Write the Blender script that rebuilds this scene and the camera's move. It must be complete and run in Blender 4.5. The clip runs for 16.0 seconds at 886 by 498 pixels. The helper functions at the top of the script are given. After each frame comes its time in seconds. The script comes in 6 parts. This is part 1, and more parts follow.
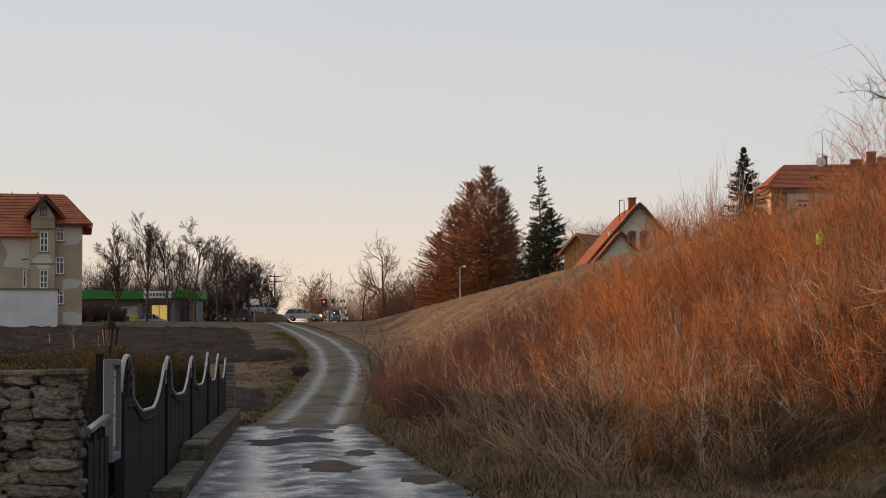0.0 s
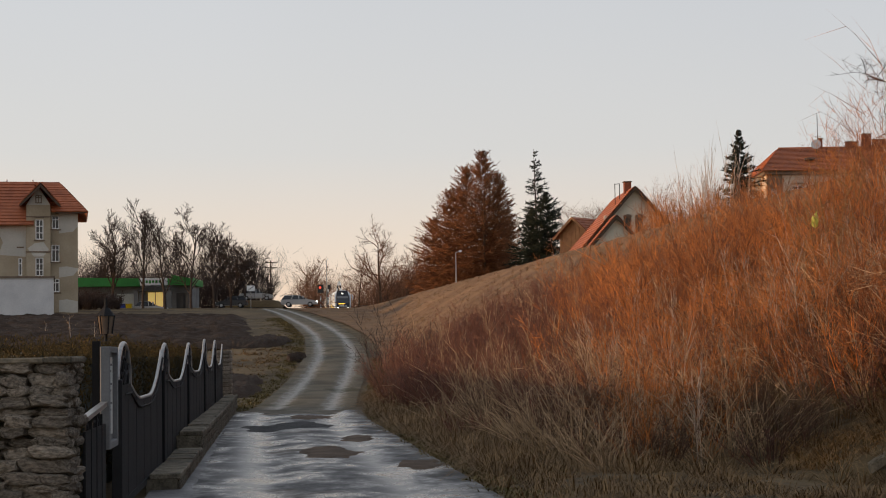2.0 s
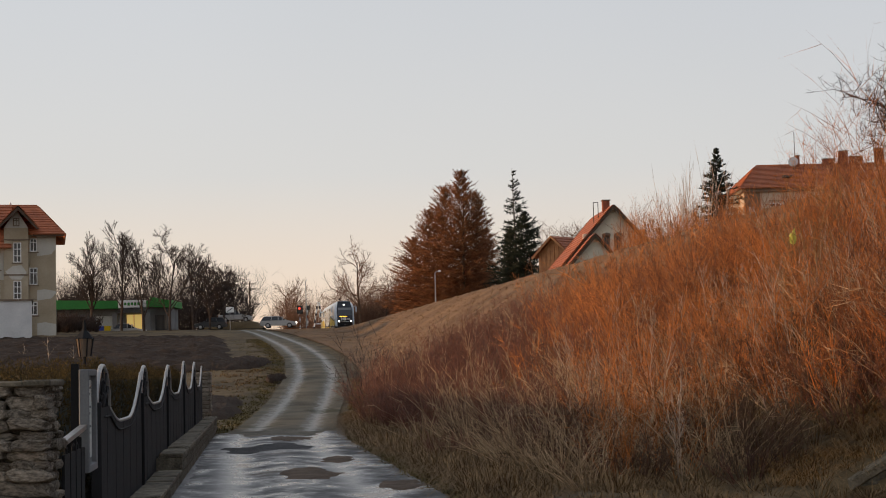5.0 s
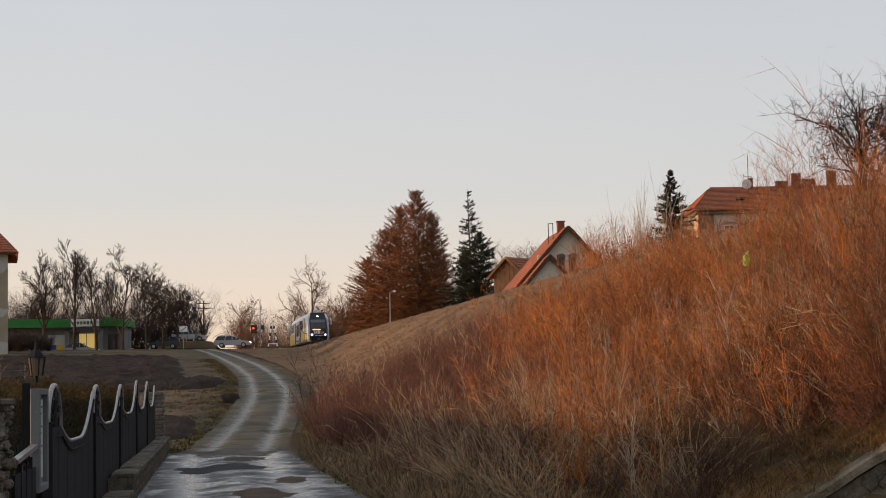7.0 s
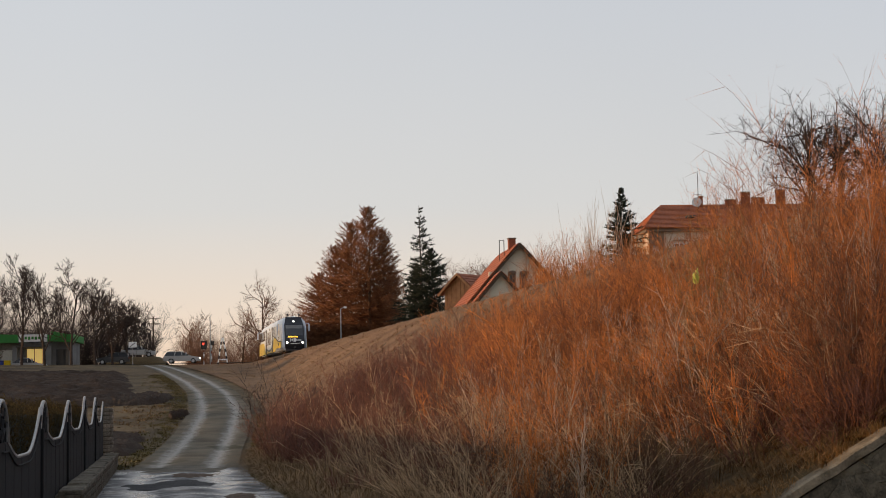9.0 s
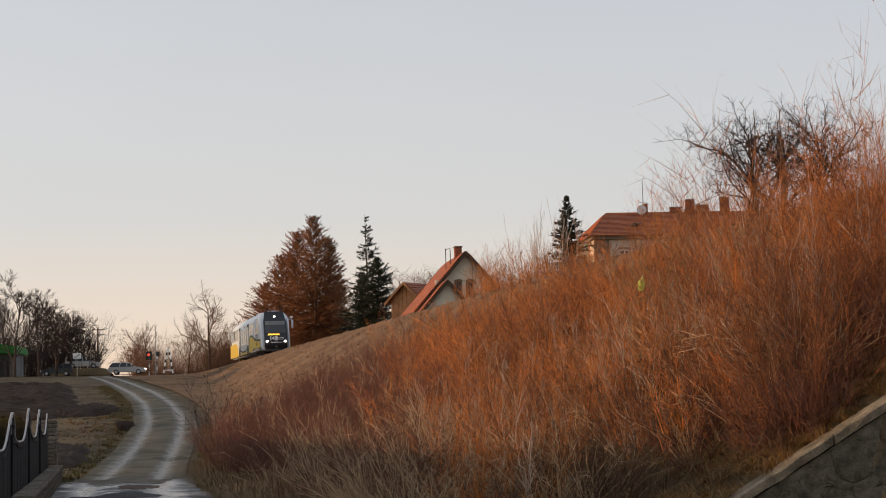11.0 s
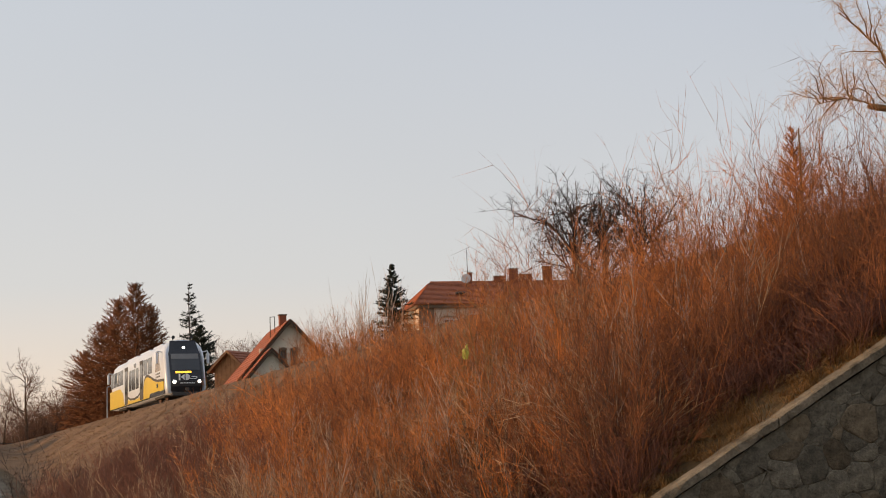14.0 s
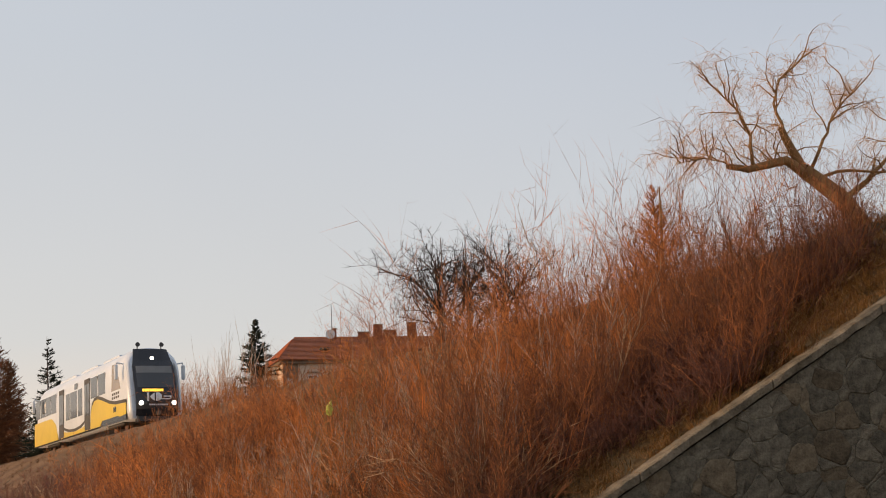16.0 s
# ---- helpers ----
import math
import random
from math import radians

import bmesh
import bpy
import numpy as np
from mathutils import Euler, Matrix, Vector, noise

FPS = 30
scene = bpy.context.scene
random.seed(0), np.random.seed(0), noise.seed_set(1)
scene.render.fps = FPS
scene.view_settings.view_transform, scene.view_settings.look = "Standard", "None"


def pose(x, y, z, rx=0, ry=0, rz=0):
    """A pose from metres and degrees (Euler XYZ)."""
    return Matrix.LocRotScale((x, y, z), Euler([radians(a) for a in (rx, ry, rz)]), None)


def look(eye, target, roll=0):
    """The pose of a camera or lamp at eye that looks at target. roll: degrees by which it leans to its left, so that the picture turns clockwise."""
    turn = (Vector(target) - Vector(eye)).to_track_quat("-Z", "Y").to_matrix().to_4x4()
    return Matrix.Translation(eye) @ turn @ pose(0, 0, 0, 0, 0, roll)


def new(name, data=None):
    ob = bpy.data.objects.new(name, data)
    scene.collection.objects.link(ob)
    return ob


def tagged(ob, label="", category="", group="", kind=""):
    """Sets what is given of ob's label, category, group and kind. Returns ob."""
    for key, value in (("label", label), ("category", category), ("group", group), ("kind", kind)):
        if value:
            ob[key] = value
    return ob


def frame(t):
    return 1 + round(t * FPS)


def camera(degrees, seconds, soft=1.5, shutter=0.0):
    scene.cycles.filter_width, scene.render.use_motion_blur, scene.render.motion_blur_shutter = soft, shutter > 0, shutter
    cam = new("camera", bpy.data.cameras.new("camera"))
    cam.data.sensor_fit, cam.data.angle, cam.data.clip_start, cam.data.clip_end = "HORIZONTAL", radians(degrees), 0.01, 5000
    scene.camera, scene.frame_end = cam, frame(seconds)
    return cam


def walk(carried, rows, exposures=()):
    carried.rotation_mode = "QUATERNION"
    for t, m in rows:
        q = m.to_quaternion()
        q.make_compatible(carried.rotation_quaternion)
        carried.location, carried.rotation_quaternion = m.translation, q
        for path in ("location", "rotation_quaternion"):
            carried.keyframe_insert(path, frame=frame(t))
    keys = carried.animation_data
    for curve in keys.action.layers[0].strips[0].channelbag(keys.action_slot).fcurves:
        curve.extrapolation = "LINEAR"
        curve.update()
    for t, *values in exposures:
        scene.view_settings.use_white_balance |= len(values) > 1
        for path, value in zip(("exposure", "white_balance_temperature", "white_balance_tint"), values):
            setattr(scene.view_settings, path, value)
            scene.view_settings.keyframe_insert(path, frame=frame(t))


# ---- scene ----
EYE = 1.6
cam = camera(30.0, 16.0, 1.0)
# seconds, yaw, pitch, roll of a camera that pans from one standpoint
ROWS = [
    (0.0, 0.000, 4.086, -0.500), (0.5, -0.016, 3.936, -0.515), (1.0, -0.057, 3.783, -0.646),
    (1.5, -0.100, 3.657, -0.831), (2.0, -0.140, 3.565, -0.920), (2.5, -0.199, 3.577, -1.020),
    (3.0, -0.257, 3.604, -1.045), (3.5, -0.384, 3.664, -1.189), (6.0, -1.465, 4.659, -1.396),
    (6.5, -1.914, 4.796, -1.353), (7.0, -2.458, 4.902, -1.238), (7.5, -2.943, 5.022, -1.101),
    (8.0, -3.409, 5.126, -1.029), (8.5, -3.819, 5.268, -1.097), (9.0, -4.168, 5.437, -1.125),
    (11.5, -6.913, 5.795, -1.731), (12.0, -7.982, 5.954, -1.781), (12.5, -9.019, 6.160, -1.868),
    (13.0, -9.961, 6.595, -2.014), (13.5, -10.984, 7.108, -1.870), (14.0, -12.214, 7.860, -2.081),
    (14.5, -13.376, 8.534, -2.221), (15.0, -14.726, 9.086, -2.307), (15.5, -15.951, 9.474, -2.400),
    (16.0, -17.025, 9.605, -2.494),
]
walk(cam, [(t, pose(0, 0, EYE, 90 + p, 0, y) @ pose(0, 0, 0, 0, 0, r)) for t, y, p, r in ROWS])

# ---- world and sun ----
SUN_AZ, SUN_EL = -87.0, 4.8     # degrees clockwise from +y, and above the horizon
scene.view_settings.exposure = 0.0
world = bpy.data.worlds.new("evening_sky")
scene.world = world
world.use_nodes = True
wn, wl = world.node_tree.nodes, world.node_tree.links
wn.clear()
sky = wn.new("ShaderNodeTexSky")
sky.sky_type, sky.sun_disc = "NISHITA", False
sky.sun_elevation, sky.sun_rotation = radians(SUN_EL), radians(SUN_AZ)
sky.dust_density, sky.ozone_density = 2.0, 1.5
w_coord = wn.new("ShaderNodeTexCoord")
w_sep = wn.new("ShaderNodeSeparateXYZ")
w_ramp = wn.new("ShaderNodeValToRGB")     # a thin high veil of cloud, warm towards the horizon
w_ramp.color_ramp.elements[0].position, w_ramp.color_ramp.elements[0].color = 0.0, (1.0, 0.70, 0.47, 1)
w_ramp.color_ramp.elements[1].position, w_ramp.color_ramp.elements[1].color = 1.0, (0.50, 0.55, 0.66, 1)
for p_, c_ in ((0.05, (0.97, 0.79, 0.66, 1)), (0.12, (0.76, 0.73, 0.725, 1)), (0.30, (0.66, 0.68, 0.725, 1))):
    e_ = w_ramp.color_ramp.elements.new(p_)
    e_.color = c_
w_away = wn.new("ShaderNodeValToRGB")     # the same veil on the side away from the sunset
w_away.color_ramp.elements[0].position, w_away.color_ramp.elements[0].color = 0.0, (0.72, 0.64, 0.60, 1)
w_away.color_ramp.elements[1].position, w_away.color_ramp.elements[1].color = 1.0, (0.46, 0.51, 0.63, 1)
for p_, c_ in ((0.12, (0.68, 0.665, 0.675, 1)), (0.30, (0.56, 0.585, 0.66, 1))):
    w_away.color_ramp.elements.new(p_).color = c_
w_dot = wn.new("ShaderNodeVectorMath")
w_dot.operation = "DOT_PRODUCT"
w_dot.inputs[1].default_value = (math.sin(radians(SUN_AZ)), math.cos(radians(SUN_AZ)), 0)
w_side = wn.new("ShaderNodeMapRange")
w_side.interpolation_type = "SMOOTHSTEP"
w_side.inputs["From Min"].default_value, w_side.inputs["From Max"].default_value = -0.62, 0.12
w_mix = wn.new("ShaderNodeMix")
w_mix.data_type = "RGBA"
w_noise = wn.new("ShaderNodeTexNoise")
w_noise.inputs["Scale"].default_value, w_noise.inputs["Detail"].default_value = 2.2, 3.0
w_map = wn.new("ShaderNodeMapRange")
w_map.inputs["To Min"].default_value, w_map.inputs["To Max"].default_value = 0.93, 1.07
w_mul = wn.new("ShaderNodeVectorMath")
w_mul.operation = "SCALE"
w_sky = wn.new("ShaderNodeBackground")
w_sky.inputs["Strength"].default_value = 0.05
w_veil = wn.new("ShaderNodeBackground")
w_veil.inputs["Strength"].default_value = 0.83
w_add = wn.new("ShaderNodeAddShader")
w_out = wn.new("ShaderNodeOutputWorld")
wl.new(w_coord.outputs["Generated"], w_sep.inputs[0])
wl.new(w_sep.outputs["Z"], w_ramp.inputs[0])
wl.new(w_coord.outputs["Generated"], w_noise.inputs["Vector"])
wl.new(w_noise.outputs[0], w_map.inputs[0])
wl.new(w_sep.outputs["Z"], w_away.inputs[0])
wl.new(w_coord.outputs["Generated"], w_dot.inputs[0])
wl.new(w_dot.outputs["Value"], w_side.inputs[0])
wl.new(w_side.outputs[0], w_mix.inputs["Factor"])
wl.new(w_away.outputs[0], w_mix.inputs["A"])
wl.new(w_ramp.outputs[0], w_mix.inputs["B"])
wl.new(w_mix.outputs["Result"], w_mul.inputs[0])
wl.new(w_map.outputs[0], w_mul.inputs["Scale"])
wl.new(w_mul.outputs[0], w_veil.inputs[0])
wl.new(sky.outputs[0], w_sky.inputs[0])
wl.new(w_sky.outputs[0], w_add.inputs[0])
wl.new(w_veil.outputs[0], w_add.inputs[1])
wl.new(w_add.outputs[0], w_out.inputs[0])
sun = new("sun", bpy.data.lights.new("sun", "SUN"))
sun.data.energy, sun.data.angle, sun.data.color = 3.5, radians(0.8), (1.0, 0.64, 0.37)
sa, se = radians(SUN_AZ), radians(SUN_EL)
sun.matrix_basis = look((math.sin(sa) * math.cos(se) * 50, math.cos(sa) * math.cos(se) * 50, math.sin(se) * 50), (0, 0, 0))


# ---- materials ----
def material(name, low, high, rough=0.8, scale=4.0, bump=0.3, metal=0.0, fine=40.0, per="", spread=0.25, emit=0.0, stretch=(1, 1, 1), dist=0.02):
    """Two colours mixed by noise at two scales, with fine relief; per: 'island' or 'object' varies the brightness piece by piece."""
    m = bpy.data.materials.new(name)
    m.use_nodes = True
    n, l = m.node_tree.nodes, m.node_tree.links
    b = n["Principled BSDF"]
    co = n.new("ShaderNodeTexCoord")
    mp = n.new("ShaderNodeMapping")
    mp.inputs["Scale"].default_value = stretch
    l.new(co.outputs["Object"], mp.inputs[0])
    big, small = n.new("ShaderNodeTexNoise"), n.new("ShaderNodeTexNoise")
    big.inputs["Scale"].default_value, big.inputs["Detail"].default_value = scale, 5
    small.inputs["Scale"].default_value, small.inputs["Detail"].default_value = fine, 4
    for q in (big, small):
        l.new(mp.outputs[0], q.inputs["Vector"])
    mix = n.new("ShaderNodeMix")
    mix.data_type = "RGBA"
    mix.inputs["A"].default_value, mix.inputs["B"].default_value = (*low, 1), (*high, 1)
    ad = n.new("ShaderNodeMath")
    ad.operation = "MULTIPLY_ADD"
    l.new(small.outputs[0], ad.inputs[0])
    ad.inputs[1].default_value = 0.45
    st = n.new("ShaderNodeMapRange")
    st.inputs["From Min"].default_value, st.inputs["From Max"].default_value = 0.42, 0.98
    l.new(big.outputs[0], ad.inputs[2])
    l.new(ad.outputs[0], st.inputs[0])
    l.new(st.outputs[0], mix.inputs["Factor"])
    out = mix.outputs["Result"]
    if per:
        src = n.new("ShaderNodeNewGeometry").outputs["Random Per Island"] if per == "island" else n.new("ShaderNodeObjectInfo").outputs["Random"]
        rg = n.new("ShaderNodeMapRange")
        rg.inputs["To Min"].default_value, rg.inputs["To Max"].default_value = 1 - spread, 1 + spread
        l.new(src, rg.inputs[0])
        sc = n.new("ShaderNodeVectorMath")
        sc.operation = "SCALE"
        l.new(out, sc.inputs[0])
        l.new(rg.outputs[0], sc.inputs["Scale"])
        out = sc.outputs[0]
    l.new(out, b.inputs["Base Color"])
    b.inputs["Roughness"].default_value, b.inputs["Metallic"].default_value = rough, metal
    if rough > 0.75:
        b.inputs["Specular IOR Level"].default_value = 0.2
    if bump:
        bp = n.new("ShaderNodeBump")
        bp.inputs["Strength"].default_value, bp.inputs["Distance"].default_value = bump, dist
        l.new(small.outputs[0], bp.inputs["Height"])
        l.new(bp.outputs[0], b.inputs["Normal"])
    if emit:
        b.inputs["Emission Color"].default_value, b.inputs["Emission Strength"].default_value = (*high, 1), emit
    return m


MAT = {
    "ground": material("dry_grass_soil", (0.028, 0.020, 0.012), (0.17, 0.118, 0.058), 0.95, 0.22, 0.6, fine=6.0, dist=0.08),
    "slope": material("dry_slope_turf", (0.095, 0.052, 0.025), (0.235, 0.138, 0.07), 0.95, 0.3, 0.6, fine=7.0, dist=0.06),
    "field": material("ploughed_soil", (0.022, 0.014, 0.009), (0.062, 0.040, 0.026), 0.95, 0.5, 0.9, fine=5.0, dist=0.12),
    "gravel": material("compacted_gravel", (0.10, 0.09, 0.08), (0.24, 0.215, 0.185), 0.75, 0.8, 0.5, fine=14.0, dist=0.03),
    "wet": None,
    "twig_willow": material("pale_willow_twigs", (0.36, 0.19, 0.08), (0.62, 0.37, 0.18), 0.75, 0.5, 0, fine=3.0, per="island", spread=0.3),
    "asphalt": material("grey_asphalt", (0.05, 0.05, 0.052), (0.10, 0.098, 0.095), 0.7, 0.8, 0.3, fine=60.0),
    "twig": material("red_brown_twigs", (0.10, 0.030, 0.008), (0.64, 0.21, 0.036), 0.7, 0.6, 0, fine=2.0, per="island", spread=0.7),
    "twig_dark": material("dark_red_twigs", (0.065, 0.023, 0.014), (0.19, 0.065, 0.032), 0.75, 0.35, 0, fine=2.0, per="island", spread=0.45),
    "twig_brown": material("dull_red_brown_twigs", (0.070, 0.024, 0.009), (0.33, 0.11, 0.030), 0.75, 0.6, 0, fine=2.0, per="island", spread=0.6),
    "twig_pale": material("pale_dry_stems", (0.28, 0.18, 0.10), (0.55, 0.38, 0.22), 0.8, 0.5, 0, fine=3.0, per="island", spread=0.35),
    "shoot": material("pale_birch_shoots", (0.26, 0.17, 0.11), (0.55, 0.40, 0.28), 0.7, 0.5, 0, fine=3.0, per="island", spread=0.4),
    "bark": material("grey_brown_bark", (0.035, 0.026, 0.022), (0.085, 0.062, 0.05), 0.9, 2.0, 0.4, fine=18.0),
    "bark_brown": material("brown_bark", (0.06, 0.035, 0.022), (0.15, 0.085, 0.05), 0.9, 2.0, 0.4, fine=18.0),
    "bark_willow": material("willow_bark", (0.16, 0.085, 0.035), (0.34, 0.19, 0.08), 0.9, 2.0, 0.4, fine=18.0),
    "larch": material("larch_twigs", (0.10, 0.040, 0.018), (0.28, 0.112, 0.045), 0.85, 0.4, 0, fine=2.0, per="island", spread=0.35),
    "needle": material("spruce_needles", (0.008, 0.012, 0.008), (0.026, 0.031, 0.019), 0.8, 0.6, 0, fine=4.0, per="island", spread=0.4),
    "thuja": material("bronzed_thuja", (0.010, 0.012, 0.005), (0.095, 0.058, 0.015), 0.9, 1.2, 0.5, fine=14.0, per="island", spread=0.4),
    "grass": material("dry_grass_blades", (0.075, 0.043, 0.018), (0.28, 0.175, 0.08), 0.9, 0.9, 0, fine=3.0, per="island", spread=0.5),
    "grass_orange": material("rusty_grass_blades", (0.15, 0.076, 0.024), (0.44, 0.24, 0.085), 0.9, 0.5, 0, fine=3.0, per="island", spread=0.4),
    "grass_tan": material("tan_grass_blades", (0.115, 0.066, 0.031), (0.29, 0.178, 0.088), 0.9, 0.4, 0, fine=3.0, per="island", spread=0.3),
    "green": material("short_green_grass", (0.05, 0.044, 0.013), (0.18, 0.132, 0.05), 0.9, 0.6, 0, fine=4.0, per="island", spread=0.4),
    "roof": material("orange_clay_tiles", (0.20, 0.06, 0.025), (0.42, 0.13, 0.052), 0.75, 1.0, 0.4, fine=10.0, per="object", spread=0.18),
    "plaster": material("aged_ochre_plaster", (0.26, 0.21, 0.14), (0.40, 0.34, 0.25), 0.9, 0.5, 0.3, fine=6.0),
    "plaster_grey": material("bare_grey_plaster", (0.38, 0.36, 0.31), (0.52, 0.50, 0.45), 0.9, 0.5, 0.3, fine=6.0),
    "white_wall": material("whitewashed_render", (0.46, 0.46, 0.46), (0.64, 0.63, 0.61), 0.9, 0.7, 0.2, fine=8.0),
    "cream": material("cream_render", (0.50, 0.46, 0.36), (0.66, 0.62, 0.50), 0.9, 0.7, 0.2, fine=8.0),
    "pink": material("pink_beige_render", (0.50, 0.38, 0.28), (0.66, 0.52, 0.40), 0.9, 0.7, 0.2, fine=8.0),
    "trim": material("brown_stone_trim", (0.12, 0.085, 0.06), (0.22, 0.165, 0.12), 0.85, 2.0, 0.3),
    "brick": material("red_chimney_brick", (0.17, 0.055, 0.03), (0.32, 0.11, 0.06), 0.9, 3.0, 0.4),
    "wood": material("dark_eave_wood", (0.045, 0.03, 0.02), (0.10, 0.065, 0.045), 0.8, 3.0, 0.3),
    "timber": material("orange_timber", (0.28, 0.12, 0.045), (0.45, 0.21, 0.085), 0.7, 2.0, 0.3),
    "white": material("white_paint", (0.72, 0.72, 0.72), (0.82, 0.82, 0.81), 0.45, 1.0, 0.05),
    "steel": material("galvanised_steel", (0.30, 0.30, 0.30), (0.45, 0.45, 0.44), 0.45, 3.0, 0.1, metal=0.8),
    "iron": material("black_painted_iron", (0.008, 0.008, 0.009), (0.019, 0.019, 0.020), 0.78, 3.0, 0.15, fine=60.0),
    "iron_trim": material("pale_gate_trim", (0.20, 0.195, 0.19), (0.38, 0.37, 0.35), 0.4, 4.0, 0.15, metal=0.5),
    "stone": material("field_stone", (0.045, 0.038, 0.03), (0.46, 0.385, 0.30), 0.9, 8.0, 1.0, fine=30.0, per="object", spread=0.35, dist=0.02),
    "stone_dark": material("dark_basalt_stone", (0.022, 0.021, 0.017), (0.23, 0.195, 0.14), 0.85, 7.0, 1.0, fine=34.0, per="object", spread=0.3, dist=0.02),
    "stone_brown": material("brown_rubble_stone", (0.03, 0.023, 0.015), (0.22, 0.17, 0.11), 0.88, 6.0, 1.0, fine=30.0, per="object", spread=0.35, dist=0.02),
    "mortar": material("old_mortar", (0.035, 0.031, 0.023), (0.21, 0.18, 0.13), 0.95, 6.0, 0.8, fine=30.0),
    "concrete": material("weathered_concrete", (0.15, 0.13, 0.10), (0.34, 0.29, 0.225), 0.9, 2.5, 0.5, fine=30.0),
    "glass": material("dark_window_glass", (0.02, 0.022, 0.025), (0.05, 0.052, 0.055), 0.08, 0.4, 0),
    "t_white": material("train_white_paint", (0.54, 0.58, 0.62), (0.66, 0.70, 0.74), 0.3, 0.6, 0.03, fine=6.0),
    "t_yellow": material("train_yellow_paint", (0.52, 0.36, 0.008), (0.66, 0.46, 0.010), 0.35, 0.6, 0.03, fine=6.0),
    "t_black": material("train_black_paint", (0.010, 0.010, 0.012), (0.022, 0.022, 0.025), 0.2, 0.6, 0.02),
    "t_grey": material("underframe_grey", (0.035, 0.033, 0.03), (0.08, 0.075, 0.068), 0.7, 3.0, 0.2),
    "t_glass": material("tinted_train_glass", (0.03, 0.033, 0.036), (0.07, 0.073, 0.075), 0.06, 0.4, 0),
    # the tan is light showing through the cab, put into the glass colour
    "cab_glass": material("cab_glass_tan_backlight", (0.16, 0.12, 0.08), (0.30, 0.23, 0.15), 0.12, 0.5, 0),
    "lamp": material("headlight", (1, 0.95, 0.85), (1.0, 0.93, 0.80), 0.3, 1, 0, emit=5.0),
    "amber": material("amber_display", (1, 0.5, 0.05), (1.0, 0.55, 0.05), 0.3, 1, 0, emit=1.6),
    "red_lamp": material("red_signal_light", (1, 0.05, 0.02), (1.0, 0.06, 0.03), 0.3, 1, 0, emit=1.6),
    "green_roof": material("green_sheet_fascia", (0.02, 0.16, 0.025), (0.035, 0.26, 0.04), 0.6, 0.8, 0.1),
    "shop": material("grey_shop_wall", (0.13, 0.13, 0.13), (0.24, 0.24, 0.235), 0.8, 0.8, 0.1),
    "lit": material("lit_shop_window", (0.9, 0.6, 0.18), (0.9, 0.62, 0.2), 0.5, 1, 0, emit=0.45),
    "car": material("silver_car_paint", (0.26, 0.27, 0.28), (0.34, 0.35, 0.36), 0.3, 0.6, 0, metal=0.5),
    "car_dark": material("dark_car_paint", (0.03, 0.032, 0.036), (0.06, 0.062, 0.066), 0.3, 0.6, 0, metal=0.3),
    "rubber": material("tyre_rubber", (0.015, 0.015, 0.015), (0.03, 0.03, 0.03), 0.8, 3, 0.2),
    "bag": material("yellow_green_plastic", (0.38, 0.41, 0.05), (0.55, 0.57, 0.10), 0.5, 4.0, 0.2),
    "blue": material("blue_plastic", (0.02, 0.04, 0.22), (0.03, 0.06, 0.32), 0.5, 2, 0.05),
    "board": material("notice_paper", (0.42, 0.44, 0.40), (0.58, 0.60, 0.56), 0.5, 3.0, 0.05),
    "ballast": material("track_ballast", (0.10, 0.075, 0.06), (0.22, 0.175, 0.14), 0.95, 3, 0.8, fine=9.0, dist=0.06),
    "rail": material("rusty_rail", (0.10, 0.05, 0.03), (0.20, 0.11, 0.07), 0.5, 4, 0.1, metal=0.6),
    "wood_far": material("far_bare_twigs", (0.03, 0.022, 0.019), (0.075, 0.052, 0.042), 0.95, 0.3, 0, fine=2.0, per="island", spread=0.4),
    "wood_red": material("far_reddish_twigs", (0.10, 0.05, 0.03), (0.23, 0.12, 0.07), 0.95, 0.3, 0, fine=2.0, per="island", spread=0.4),
}


DEEP = 1.285     # the plan below counts depth (y) in units of this many metres


# ---- mesh helpers ----
def part(name, bm, mat, parent=None, label=""):
    me = bpy.data.meshes.new(name)
    bm.to_mesh(me)
    bm.free()
    me.materials.append(MAT[mat])
    ob = new(name, me)
    if parent is not None:
        ob.parent = parent
    if label:
        tagged(ob, label)
    return ob


def raw(name, verts, faces, mat, parent=None, smooth=False):
    """A mesh object from numpy arrays: verts (n, 3), faces (m, 3 or 4)."""
    verts, faces = np.asarray(verts, np.float32), np.asarray(faces, np.int32)
    me = bpy.data.meshes.new(name)
    me.vertices.add(len(verts))
    me.vertices.foreach_set("co", verts.ravel())
    k = faces.shape[1]
    me.loops.add(faces.size)
    me.loops.foreach_set("vertex_index", faces.ravel())
    me.polygons.add(len(faces))
    me.polygons.foreach_set("loop_start", np.arange(0, faces.size, k, dtype=np.int32))
    me.polygons.foreach_set("loop_total", np.full(len(faces), k, np.int32))
    if smooth:
        me.polygons.foreach_set("use_smooth", np.ones(len(faces), bool))
    me.update(calc_edges=True)
    me.materials.append(MAT[mat])
    ob = new(name, me)
    if parent is not None:
        ob.parent = parent
    return ob


def box(bm, x0, x1, y0, y1, z0, z1, bevel=0.0):
    r = bmesh.ops.create_cube(bm, size=1, matrix=Matrix.Translation(((x0 + x1) / 2, (y0 + y1) / 2, (z0 + z1) / 2)) @ Matrix.Diagonal((x1 - x0, y1 - y0, z1 - z0, 1)))
    if bevel:
        ed = {e for v in r["verts"] for e in v.link_edges}
        bmesh.ops.bevel(bm, geom=list(ed), offset=bevel, segments=1, affect="EDGES")
    return bm


def boxm(*a, bevel=0.0):
    return box(bmesh.new(), *a, bevel=bevel)


